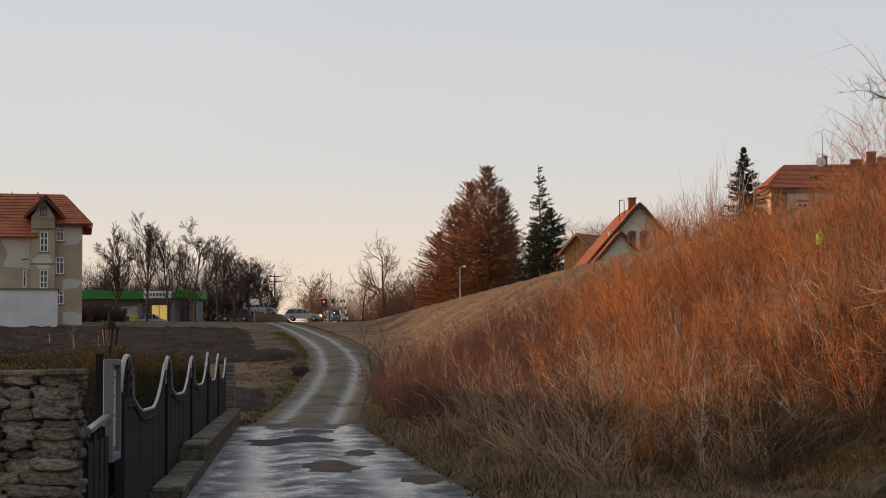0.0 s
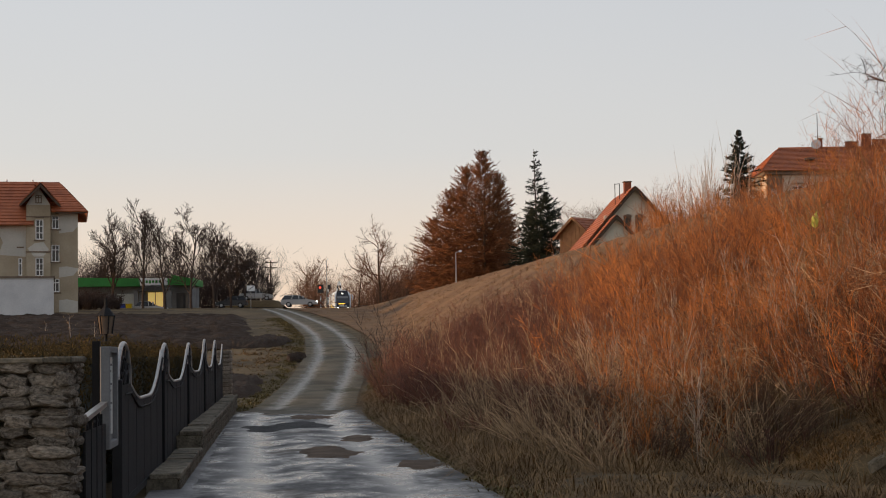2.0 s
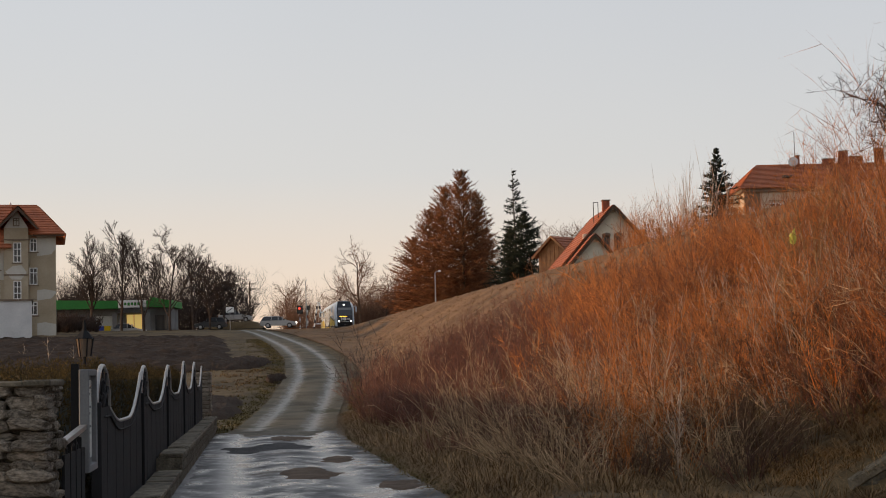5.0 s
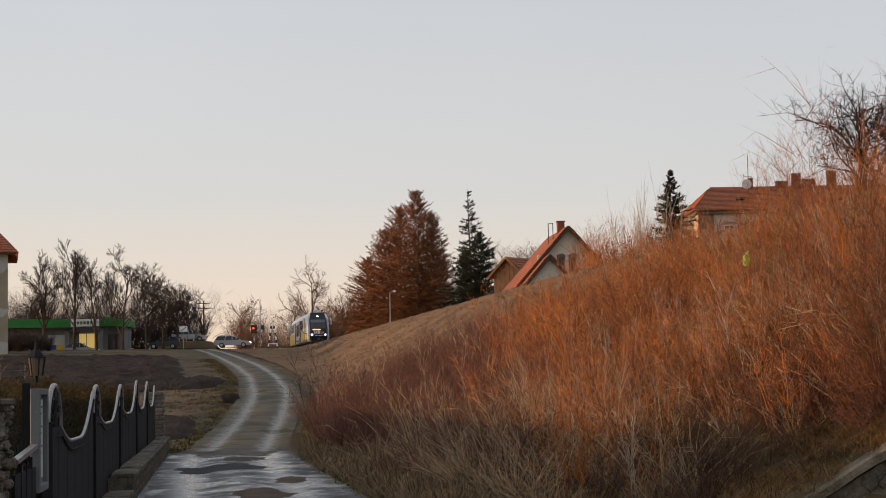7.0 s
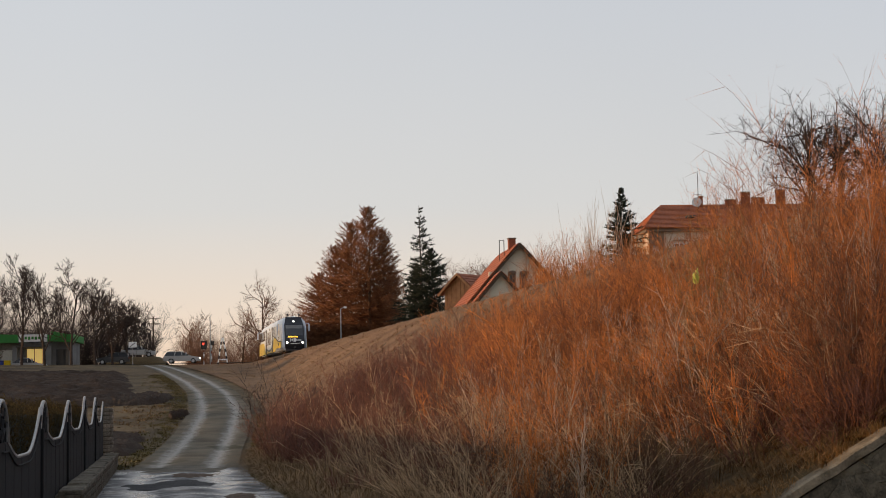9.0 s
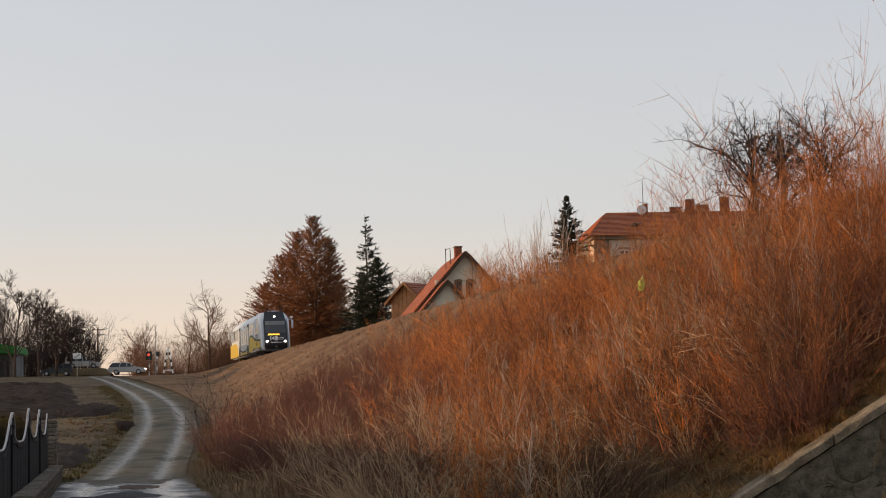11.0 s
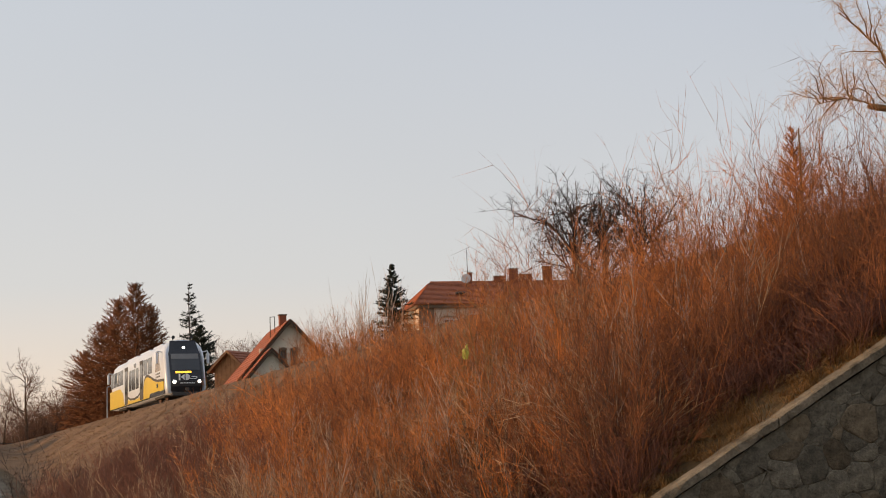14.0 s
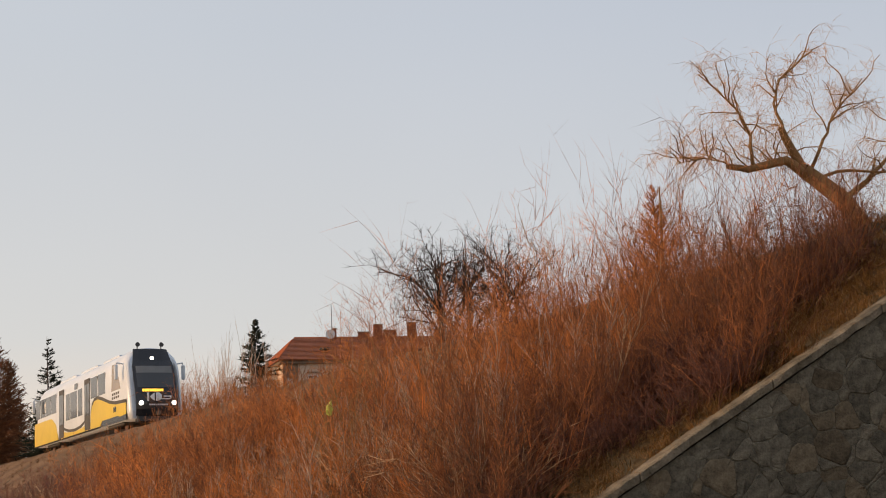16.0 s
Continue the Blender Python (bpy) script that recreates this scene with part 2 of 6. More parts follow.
def prism(bm, outline, axis, a, b):
    """An outline of 2D points, pushed from a to b along axis ('x': points are (y, z); 'y': (x, z); 'z': (x, y))."""
    def place(p, d):
        return {"x": (d, p[0], p[1]), "y": (p[0], d, p[1]), "z": (p[0], p[1], d)}[axis]
    lo, hi = [bm.verts.new(place(p, a)) for p in outline], [bm.verts.new(place(p, b)) for p in outline]
    bm.faces.new(lo[::-1]), bm.faces.new(hi)
    for i in range(len(outline)):
        j = (i + 1) % len(outline)
        bm.faces.new((lo[i], lo[j], hi[j], hi[i]))
    bmesh.ops.recalc_face_normals(bm, faces=bm.faces)
    return bm


def prismm(outline, axis, a, b):
    return prism(bmesh.new(), outline, axis, a, b)


def rod(bm, p, q, r, r2=None, n=8):
    p, q = Vector(p), Vector(q)
    m = Matrix.Translation((p + q) / 2) @ (q - p).to_track_quat("Z", "Y").to_matrix().to_4x4()
    bmesh.ops.create_cone(bm, cap_ends=True, segments=n, radius1=r, radius2=r if r2 is None else r2, depth=(q - p).length, matrix=m)
    return bm


def rodm(*a, **k):
    return rod(bmesh.new(), *a, **k)


def empty(name, x, y, z, rz=0.0):
    ob = new(name)
    ob.matrix_basis = pose(x, y * DEEP, z, 0, 0, rz)
    return ob


def pipe(points, radii, sides=9):
    """Verts and faces of one continuous tapered tube along the points."""
    v, f = [], []
    for i, (p, r) in enumerate(zip(points, radii)):
        p = Vector(p)
        d = (Vector(points[min(i + 1, len(points) - 1)]) - Vector(points[max(i - 1, 0)])).normalized()
        u = d.cross(Vector((0, 1, 0))).normalized()
        w = d.cross(u)
        for k in range(sides):
            a = 2 * math.pi * k / sides
            v.append(p + u * (r * math.cos(a)) + w * (r * math.sin(a)))
        if i:
            for k in range(sides):
                j = (k + 1) % sides
                f.append(((i - 1) * sides + k, (i - 1) * sides + j, i * sides + j, i * sides + k))
    return [tuple(q) for q in v], f


def tubes(segs, sides=3):
    """Verts and faces of tapered tubes for segments (n, 8): two ends and two radii; an end of no radius is a point."""
    segs = np.asarray(segs, float)
    d = segs[:, 3:6] - segs[:, :3]
    d /= np.maximum(np.linalg.norm(d, axis=1, keepdims=True), 1e-9)
    ref = np.where(np.abs(d[:, 2:3]) > 0.8, np.array([[1.0, 0, 0]]), np.array([[0, 0, 1.0]]))
    u = np.cross(d, ref)
    u /= np.linalg.norm(u, axis=1, keepdims=True)
    w = np.cross(d, u)
    turn = [(math.cos(2 * math.pi * k / sides), math.sin(2 * math.pi * k / sides)) for k in range(sides)]
    sharp = segs[:, 7] <= 0
    q = ~sharp
    vs = [segs[q, o:o + 3] + segs[q, r:r + 1] * (c * u[q] + e * w[q]) for o, r in ((0, 6), (3, 7)) for c, e in turn]
    v = np.stack(vs, 1).reshape(-1, 3)
    base = np.arange(int(q.sum()))[:, None] * 2 * sides
    f = np.concatenate([base + np.array([[k, (k + 1) % sides, sides + (k + 1) % sides, sides + k]]) for k in range(sides)])
    if not sharp.any():
        return v, f
    f = np.concatenate([f[:, [0, 1, 2]], f[:, [0, 2, 3]]])
    vs = [segs[sharp, :3] + segs[sharp, 6:7] * (c * u[sharp] + e * w[sharp]) for c, e in turn] + [segs[sharp, 3:6]]
    base = len(v) + np.arange(int(sharp.sum()))[:, None] * (sides + 1)
    f = np.concatenate([f] + [base + np.array([[k, (k + 1) % sides, sides]]) for k in range(sides)])
    return np.concatenate([v, np.stack(vs, 1).reshape(-1, 3)]), f


# ---- the lie of the land ----
PROFILE_Y = (-60, 36, 44, 51, 62, 78, 91, 114, 130, 150, 170, 400)
PROFILE_Z = (0, 0, 0.15, 0.53, 1.6, 2.68, 3.66, 4.95, 5.9, 6.9, 7.45, 8.5)
ROAD_Y = (-60, 0, 15.7, 33, 45, 51, 62, 78, 91, 114, 130, 158)
ROAD_X = (9.5, 0.95, -1.3, -3.75, -4.4, -4.55, -4.95, -6.7, -8.9, -12.8, -15.8, -21.5)
fine_y = np.linspace(-60, 400, 921)


def smooth_curve(ys, zs, width):
    v = np.interp(fine_y, ys, zs)
    k = np.hanning(width)
    return np.convolve(np.pad(v, width // 2, mode="edge"), k / k.sum(), mode="valid")[: len(fine_y)]


BASE_Z, ROAD_MID = smooth_curve(PROFILE_Y, PROFILE_Z, 25), smooth_curve(ROAD_Y, ROAD_X, 25)
SLOPE, WALL_Y = 0.56, 15.5


def track_x(y):
    return 21.9 - 0.178 * y


def rail_z(y):
    return 7.21 + 0.005 * (np.clip(y, -80, 260) - 64.4)


def road_x(y):
    return np.interp(y, fine_y, ROAD_MID)


def ground(x, y):
    """Height of the land (arrays), over the plan."""
    x, y = np.asarray(x, float), np.asarray(y, float)
    base = np.interp(y, fine_y, BASE_Z) + 0.02 * np.clip(-x - 15, 0, 40) * np.clip((y - 45) / 40, 0, 1)
    away = (track_x(y) - x) * 0.984
    top = rail_z(y) - 0.55
    left = top - np.clip(away - 3.2, 0, None) * SLOPE
    right = top + np.clip(-away - 6, 0, 60) * 0.06
    bank = np.where(away > 0, left, right)
    near = np.clip(1 - (y - WALL_Y) / 2.5, 0, 1)      # the bank runs up to the coping of the wing wall
    bank = np.where(away > 3.2, bank + near * (np.minimum(1.84 + 0.58 * (x - 8.04), top) - bank), bank)
    bank = np.where((y < WALL_Y) & (away > 0), -5.0, bank)
    z = np.maximum(base, bank)
    return np.where(np.abs(base - bank) < 0.6, z + (0.6 - np.abs(base - bank)) ** 2 / 2.4, z)


def g(x, y):
    return float(ground(x, y))


def graded(parts):
    out = []
    for a, b, n in parts:
        out.extend(np.linspace(a, b, n, endpoint=False))
    return np.array(out + [parts[-1][1]])


def sheet(name, xs, ys, height, mat, smooth=True):
    X, Y = np.meshgrid(xs, ys)
    v = np.stack([X, Y * DEEP, height(X, Y)], -1).reshape(-1, 3)
    i = np.arange(len(ys) - 1)[:, None] * len(xs) + np.arange(len(xs) - 1)[None]
    f = np.stack([i, i + 1, i + 1 + len(xs), i + len(xs)], -1).reshape(-1, 4)
    return raw(name, v, f, mat, smooth=smooth)


def road_material(name, low, high, rut, rut_gain, wet_lo, wet_hi, gloss, mud, along=(7.0, 0.7, 1), edge=(0.34, 0.70)):
    """Road surface over a UV map that runs across (u) and along (v): paler ruts, standing water, mud."""
    m = material(name, low, high, 0.6, 0.7, 0.2, fine=24.0)
    n, l = m.node_tree.nodes, m.node_tree.links
    b = n["Principled BSDF"]
    old = b.inputs["Base Color"].links[0].from_socket
    uv, sep = n.new("ShaderNodeUVMap"), n.new("ShaderNodeSeparateXYZ")
    ramp = n.new("ShaderNodeValToRGB")
    cr = ramp.color_ramp
    cr.interpolation = "EASE"
    for pos, v in ((0.06, 0), (0.24, 1), (0.38, 0.05), (0.60, 0.05), (0.76, 1), (0.92, 0)):
        e = cr.elements.new(pos)
        e.color = (v, v, v, 1)
    cr.elements[0].color = cr.elements[-1].color = (0, 0, 0, 1)
    co, mp, ns = n.new("ShaderNodeTexCoord"), n.new("ShaderNodeMapping"), n.new("ShaderNodeTexNoise")
    mp.inputs["Scale"].default_value, mp.inputs["Rotation"].default_value = along, (0, 0, 0)
    ns.inputs["Scale"].default_value, ns.inputs["Detail"].default_value, ns.inputs["Distortion"].default_value = 1.6, 12, 0.0
    ns.inputs["Roughness"].default_value = 0.72
    ad = n.new("ShaderNodeMath")
    ad.operation = "MULTIPLY_ADD"
    l.new(uv.outputs[0], sep.inputs[0]), l.new(uv.outputs[0], mp.inputs[0]), l.new(mp.outputs[0], ns.inputs["Vector"])
    wob = n.new("ShaderNodeMath")
    wob.operation = "MULTIPLY_ADD"
    l.new(ns.outputs[0], wob.inputs[0])
    wob.inputs[1].default_value = 0.30
    sub = n.new("ShaderNodeMath")
    sub.operation = "SUBTRACT"
    l.new(sep.outputs["X"], sub.inputs[0])
    sub.inputs[1].default_value = 0.15
    l.new(sub.outputs[0], wob.inputs[2])
    l.new(wob.outputs[0], ramp.inputs[0])
    mix = n.new("ShaderNodeMix")
    mix.data_type = "RGBA"
    mix.inputs["B"].default_value = (*rut, 1)
    l.new(old, mix.inputs["A"])
    f = n.new("ShaderNodeMath")
    f.operation = "MULTIPLY"
    l.new(ramp.outputs[0], f.inputs[0])
    brk = n.new("ShaderNodeMapRange")
    brk.inputs["From Min"].default_value, brk.inputs["From Max"].default_value, brk.inputs["To Max"].default_value = 0.38, 0.62, rut_gain
    brk.inputs["To Min"].default_value = rut_gain * 0.25
    l.new(ns.outputs[0], brk.inputs[0]), l.new(brk.outputs[0], f.inputs[1])
    l.new(f.outputs[0], mix.inputs["Factor"])
    wet = n.new("ShaderNodeMapRange")
    wet.inputs["From Min"].default_value, wet.inputs["From Max"].default_value = edge
    wet.inputs["To Min"].default_value, wet.inputs["To Max"].default_value = wet_lo, wet_hi
    worn = n.new("ShaderNodeMapRange")     # the wheel tracks are smoother than the rest
    worn.inputs["To Min"].default_value, worn.inputs["To Max"].default_value = 1.15, 0.5
    gl = n.new("ShaderNodeMath")
    gl.operation = "MULTIPLY"
    l.new(ns.outputs[0], wet.inputs[0]), l.new(ramp.outputs[0], worn.inputs[0])
    l.new(wet.outputs[0], gl.inputs[0]), l.new(worn.outputs[0], gl.inputs[1])
    l.new(gl.outputs[0], b.inputs["Roughness"])
    ns2, pud = n.new("ShaderNodeTexNoise"), n.new("ShaderNodeMapRange")
    ns2.inputs["Scale"].default_value, ns2.inputs["Detail"].default_value = 0.55, 2
    mp2 = n.new("ShaderNodeMapping")
    mp2.inputs["Scale"].default_value, mp2.inputs["Location"].default_value = (1, 0.45, 1), (3.1, 1.7, 0)
    l.new(co.outputs["Object"], mp2.inputs[0]), l.new(mp2.outputs[0], ns2.inputs["Vector"])
    pud.inputs["From Min"].default_value, pud.inputs["From Max"].default_value = 0.61, 0.67
    l.new(ns2.outputs[0], pud.inputs[0])
    mx2 = n.new("ShaderNodeMix")
    mx2.data_type = "RGBA"
    mx2.inputs["B"].default_value = (*mud, 1)
    l.new(mix.outputs["Result"], mx2.inputs["A"]), l.new(pud.outputs[0], mx2.inputs["Factor"])
    l.new(mx2.outputs["Result"], b.inputs["Base Color"])
    b.inputs["Specular IOR Level"].default_value = gloss
    return m


# the pale rut colour carries some of the bright wet sheen along the wheel tracks
MAT["wet"] = road_material("wet_asphalt", (0.022, 0.021, 0.021), (0.07, 0.067, 0.065), (0.17, 0.165, 0.16), 0.55, 0.12, 0.85, 0.42, (0.06, 0.045, 0.032), (1.9, 0.36, 1), (0.38, 0.62))
MAT["apron"] = material("frosty_worn_concrete", (0.03, 0.029, 0.028), (0.26, 0.255, 0.25), 0.75, 1.1, 0.6, fine=20.0, dist=0.03)
MAT["coping"] = material("mossy_worn_coping", (0.045, 0.036, 0.022), (0.32, 0.26, 0.18), 0.9, 4.5, 1.0, fine=32.0, dist=0.03)
MAT["mud"] = material("drying_mud", (0.045, 0.03, 0.019), (0.13, 0.09, 0.06), 0.9, 2.2, 0.6, fine=30.0, dist=0.03)
MAT["repair"] = material("rough_asphalt_repair", (0.018, 0.018, 0.018), (0.06, 0.058, 0.056), 0.85, 1.4, 0.7, fine=45.0, dist=0.03)
MAT["spill"] = material("loose_gravel", (0.05, 0.043, 0.03), (0.19, 0.165, 0.125), 0.95, 1.6, 0.8, fine=26.0, dist=0.03)
MAT["gravel"] = road_material("rutted_gravel", (0.065, 0.055, 0.038), (0.165, 0.14, 0.10), (0.25, 0.232, 0.205), 0.8, 0.75, 1.0, 0.1, (0.07, 0.065, 0.04))




# ---- ground, roads, track ----
def rough(x, y, amp, s):
    return amp * (np.sin(x * s + 1.3 * np.sin(y * s * 0.7)) * np.cos(y * s * 1.13 + 0.8 * np.sin(x * s * 0.6)))


def ground_relief(x, y):
    edge = np.clip((np.abs(x - road_x(y)) - 1.7) / 1.0, 0, 1)
    return ground(x, y) + edge * (rough(x, y, 0.05, 1.9) + rough(x, y, 0.03, 4.7)) - 0.05 * (1 - edge)


gx = graded([(-900, -120, 20), (-120, -40, 40), (-40, -12, 56), (-12, 22, 80), (22, 60, 26), (60, 140, 20), (140, 900, 16)])
gy = graded([(-60, 0, 14), (0, 15.42, 34), (15.42, 15.58, 1), (15.58, 60, 90), (60, 130, 70), (130, 260, 40), (260, 1500, 16)])
tagged(sheet("ground", gx, gy, ground_relief, "ground"), "dry winter grass and bare soil rising to a railway bank", "ground", kind="structure")


def strip(name, ys, half, lift, mat, mid=road_x, crown=0.05, n=15, wave=0.012):
    cols = np.linspace(-1, 1, n)
    Y = np.repeat(np.asarray(ys)[:, None], n, 1)
    M = mid(Y)
    X = M + cols[None] * half
    wheel = np.exp(-((np.abs(X - M) - 0.75) / 0.28) ** 2)
    Z = ground(M, Y) + lift + crown * (1 - cols[None] ** 2) - 0.035 * wheel + rough(X, Y, wave, 2.3)
    i = np.arange(len(ys) - 1)[:, None] * n + np.arange(n - 1)[None]
    f = np.stack([i, i + 1, i + 1 + n, i + n], -1).reshape(-1, 4)
    ob = raw(name, np.stack([X, Y * DEEP, Z], -1).reshape(-1, 3), f, mat, smooth=True)
    uv = ob.data.uv_layers.new(name="UVMap")
    u, v = np.broadcast_to((cols[None] + 1) / 2, X.shape).ravel()[f.ravel()], (Y * DEEP).ravel()[f.ravel()]
    uv.data.foreach_set("uv", np.stack([u, v], -1).astype(np.float32).ravel())
    return ob


tagged(strip("road", np.linspace(-30, 36.2, 160), 1.75, 0.0, "wet", n=31, crown=0.02, wave=0.002), "wet patched asphalt lane with puddles", "road", kind="structure")
tagged(strip("road", np.linspace(36.1, 162, 250), 1.5, 0.004, "gravel", n=31, crown=0.02), "gravel track with two worn wheel ruts", "road", kind="structure")
tagged(sheet("road", np.linspace(-160, 40, 90), np.linspace(161, 167, 7), lambda x, y: ground(x * 0 - 30, y) + 0.05 + 0 * x, "asphalt"), "grey asphalt street leading to the level crossing", "road", kind="structure")


def field_height(x, y):
    edge = np.clip((road_x(y) - 3.6 - x) / 2.0, 0, 1)
    furrow = 0.06 * np.sin(y * 5.2 + 0.8 * np.sin(x * 0.3)) + rough(x, y, 0.08, 3.1) + np.random.default_rng(2).uniform(-0.14, 0.14, np.shape(x))
    return ground(x, y) - 0.25 + edge * (0.42 + furrow)


field = tagged(sheet("field", np.linspace(-75, -6.5, 150), np.linspace(66, 112, 180), field_height, "field"), "dark ploughed field on a rising bank", "field", kind="structure")


stubble_rng = np.random.default_rng(41)
stubble = [(x, y, float(field_height(np.array(x), np.array(y))) - 0.05, stubble_rng.uniform(0.4, 1.3)) for x, y in zip(stubble_rng.uniform(-60, -9, 2600), stubble_rng.uniform(66, 111, 2600)) if x < road_x(y) - 4]


def turf_height(x, y):
    return ground(x, y) + 0.05 + rough(x, y, 0.04, 1.7)


bank_y, bank_a = np.linspace(34, 165, 130), np.linspace(14.5, 2.7, 22)
BY, BA = np.meshgrid(bank_y, bank_a, indexing="ij")
BX = np.maximum(track_x(BY) - BA / 0.984, road_x(BY) + 2.2)
bi = np.arange(len(bank_y) - 1)[:, None] * len(bank_a) + np.arange(len(bank_a) - 1)[None]
tagged(raw("bank_turf", np.stack([BX, BY * DEEP, turf_height(BX, BY)], -1).reshape(-1, 3), np.stack([bi, bi + 1, bi + 1 + len(bank_a), bi + len(bank_a)], -1).reshape(-1, 4), "slope", smooth=True), "tan dry turf on the railway bank", "bank", kind="structure")


def soil_patch(cx, cy, rx, ry, label, up=0.34):
    def height(x, y):
        q = 1 - ((x - cx) / rx) ** 2 - ((y - cy) / ry) ** 2 + rough(x * 3 / rx, y * 3 / ry, 0.35, 1.3)
        return ground(x, y) - 0.14 + up * np.clip(q * 2.2, 0, 1) + np.random.default_rng(3).uniform(-0.09, 0.09, np.shape(x))
    tagged(sheet("soil_patch", np.linspace(cx - rx * 1.2, cx + rx * 1.2, 50), np.linspace(cy - ry * 1.2, cy + ry * 1.2, 50), height, "field"), label, "soil", kind="structure")


soil_patch(-8.6, 47.5, 2.3, 6.2, "dug dark soil beside the gravel track")
soil_patch(-9.9, 71.0, 1.5, 4.4, "heap of dark soil in the dry grass", 0.45)
soil_patch(-6.75, 60.0, 0.45, 1.7, "small dark clod bank beside the gravel track", 0.3)


def road_patch(cx, cy, rx, ry, mat, name, label, up=0.022, seed=1):
    def height(x, y):
        m = road_x(y)
        c = np.clip(np.abs(x - m) / 1.75, 0, 1)
        base = ground(m, y) + 0.02 * (1 - c ** 2) - 0.035 * np.exp(-((np.abs(x - m) - 0.75) / 0.28) ** 2)
        a, b = (x - cx) / rx, (y - cy) / ry
        q = 1 - a * a - b * b + 0.28 * np.sin(3.1 * a + 2 * b + seed) + 0.2 * np.sin(5.3 * b - 4.1 * a + 2 * seed) + 0.1 * np.sin(11 * a + 9 * b + seed)
        return base - 0.014 + (0.014 + up) * np.clip(q * 2.5, 0, 1) + np.random.default_rng(seed).uniform(-0.003, 0.003, np.shape(x))
    tagged(sheet(name, np.linspace(cx - rx * 1.3, cx + rx * 1.3, 40), np.linspace(cy - ry * 1.3, cy + ry * 1.3, 40), height, mat), label, "road patch", kind="structure")


apron_y, apron_u = np.linspace(11, 33, 120), np.linspace(0, 1, 14)
AY, AU = np.meshgrid(apron_y, apron_u, indexing="ij")
AX = (-3.5 - 0.128 * (AY - 15.7)) * (1 - AU) + (road_x(AY) - 1.6) * AU
ai = np.arange(119)[:, None] * 14 + np.arange(13)[None]
tagged(raw("apron", np.stack([AX, AY * DEEP, ground(AX, AY) + 0.022 - 0.07 * AU ** 6 + rough(AX * 3, AY * 3, 0.012, 1.1)], -1).reshape(-1, 3), np.stack([ai, ai + 1, ai + 15, ai + 14], -1).reshape(-1, 4), "apron", smooth=True), "cracked frosty concrete apron before the gates", "pavement", kind="structure")

road_patch(-1.62, 24.4, 0.36, 0.85, "mud", "mud_patch", "brown drying mud on the wet lane", seed=1)
road_patch(-1.8, 20.9, 0.58, 1.35, "mud", "mud_patch", "broad flat patch of drying mud on the lane", seed=2)
road_patch(-0.3, 18.5, 0.36, 0.8, "mud", "mud_patch", "dark mud at the edge of the wet lane", seed=3)
road_patch(-3.3, 32.6, 0.5, 1.1, "mud", "mud_patch", "grey-brown mud where the asphalt gives out", seed=4)
road_patch(-3.4, 28.6, 0.95, 1.7, "repair", "repair_patch", "dark dull asphalt repair across the lane", 0.014, 5)
road_patch(-3.95, 35.8, 1.6, 1.6, "spill", "gravel_spill", "loose gravel spread over the end of the asphalt", 0.02, 8)


def track():
    t = empty("railway_track", 0, 0, 0)
    ys = np.linspace(-40, 330, 160)
    prof = [(-2.6, -0.6), (-1.9, -0.2), (1.9, -0.2), (2.6, -0.6)]
    v, f = [], []
    for y in ys:
        for dx, dz in prof:
            v.append((track_x(y) + dx, y * DEEP, rail_z(y) + dz))
    for i in range(len(ys) - 1):
        for k in range(3):
            f.append((i * 4 + k, i * 4 + k + 1, i * 4 + k + 5, i * 4 + k + 4))
    raw("ballast_bed", v, f, "ballast", t)
    for s in (-0.7525, 0.7525):
        v, f = [], []
        for y in ys:
            for dx, dz in ((-0.04, -0.17), (-0.04, 0), (0.04, 0), (0.04, -0.17)):
                v.append((track_x(y) + s * 1.01 + dx, y * DEEP, rail_z(y) + dz))
        for i in range(len(ys) - 1):
            for k in range(3):
                f.append((i * 4 + k, i * 4 + k + 1, i * 4 + k + 5, i * 4 + k + 4))
        raw("rail", v, f, "rail", t)
    bm = boxm(-1.3, 1.3, -0.13, 0.13, -0.34, -0.17)
    first = part("sleeper", bm, "wood", t)
    for k in range(150):
        y = 20 + k * 1.2
        o = first if k == 0 else first.copy()
        if k:
            scene.collection.objects.link(o)
        o.matrix_basis = pose(track_x(y), y * DEEP, float(rail_z(y)), 0, 0, 7.9)
    return tagged(t, "single railway track on a ballast bed", "railway track", kind="structure")


track()


# ---- plants ----
def wander(rng, p, d, length, n, r0, r1, jitter, lift=0.0, segs=None):
    """A crooked line of n segments; returns its joints and directions."""
    pts, dirs = [p.copy()], []
    st = length / n
    for i in range(n):
        d = d + rng.normal(0, jitter, 3) + np.array([0, 0, lift])
        d = d / np.linalg.norm(d)
        q = pts[-1] + d * st
        ra, rb = r0 + (r1 - r0) * i / n, r0 + (r1 - r0) * (i + 1) / n
        segs.append((*pts[-1], *q, ra, rb))
        pts.append(q)
        dirs.append(d)
    return pts, dirs


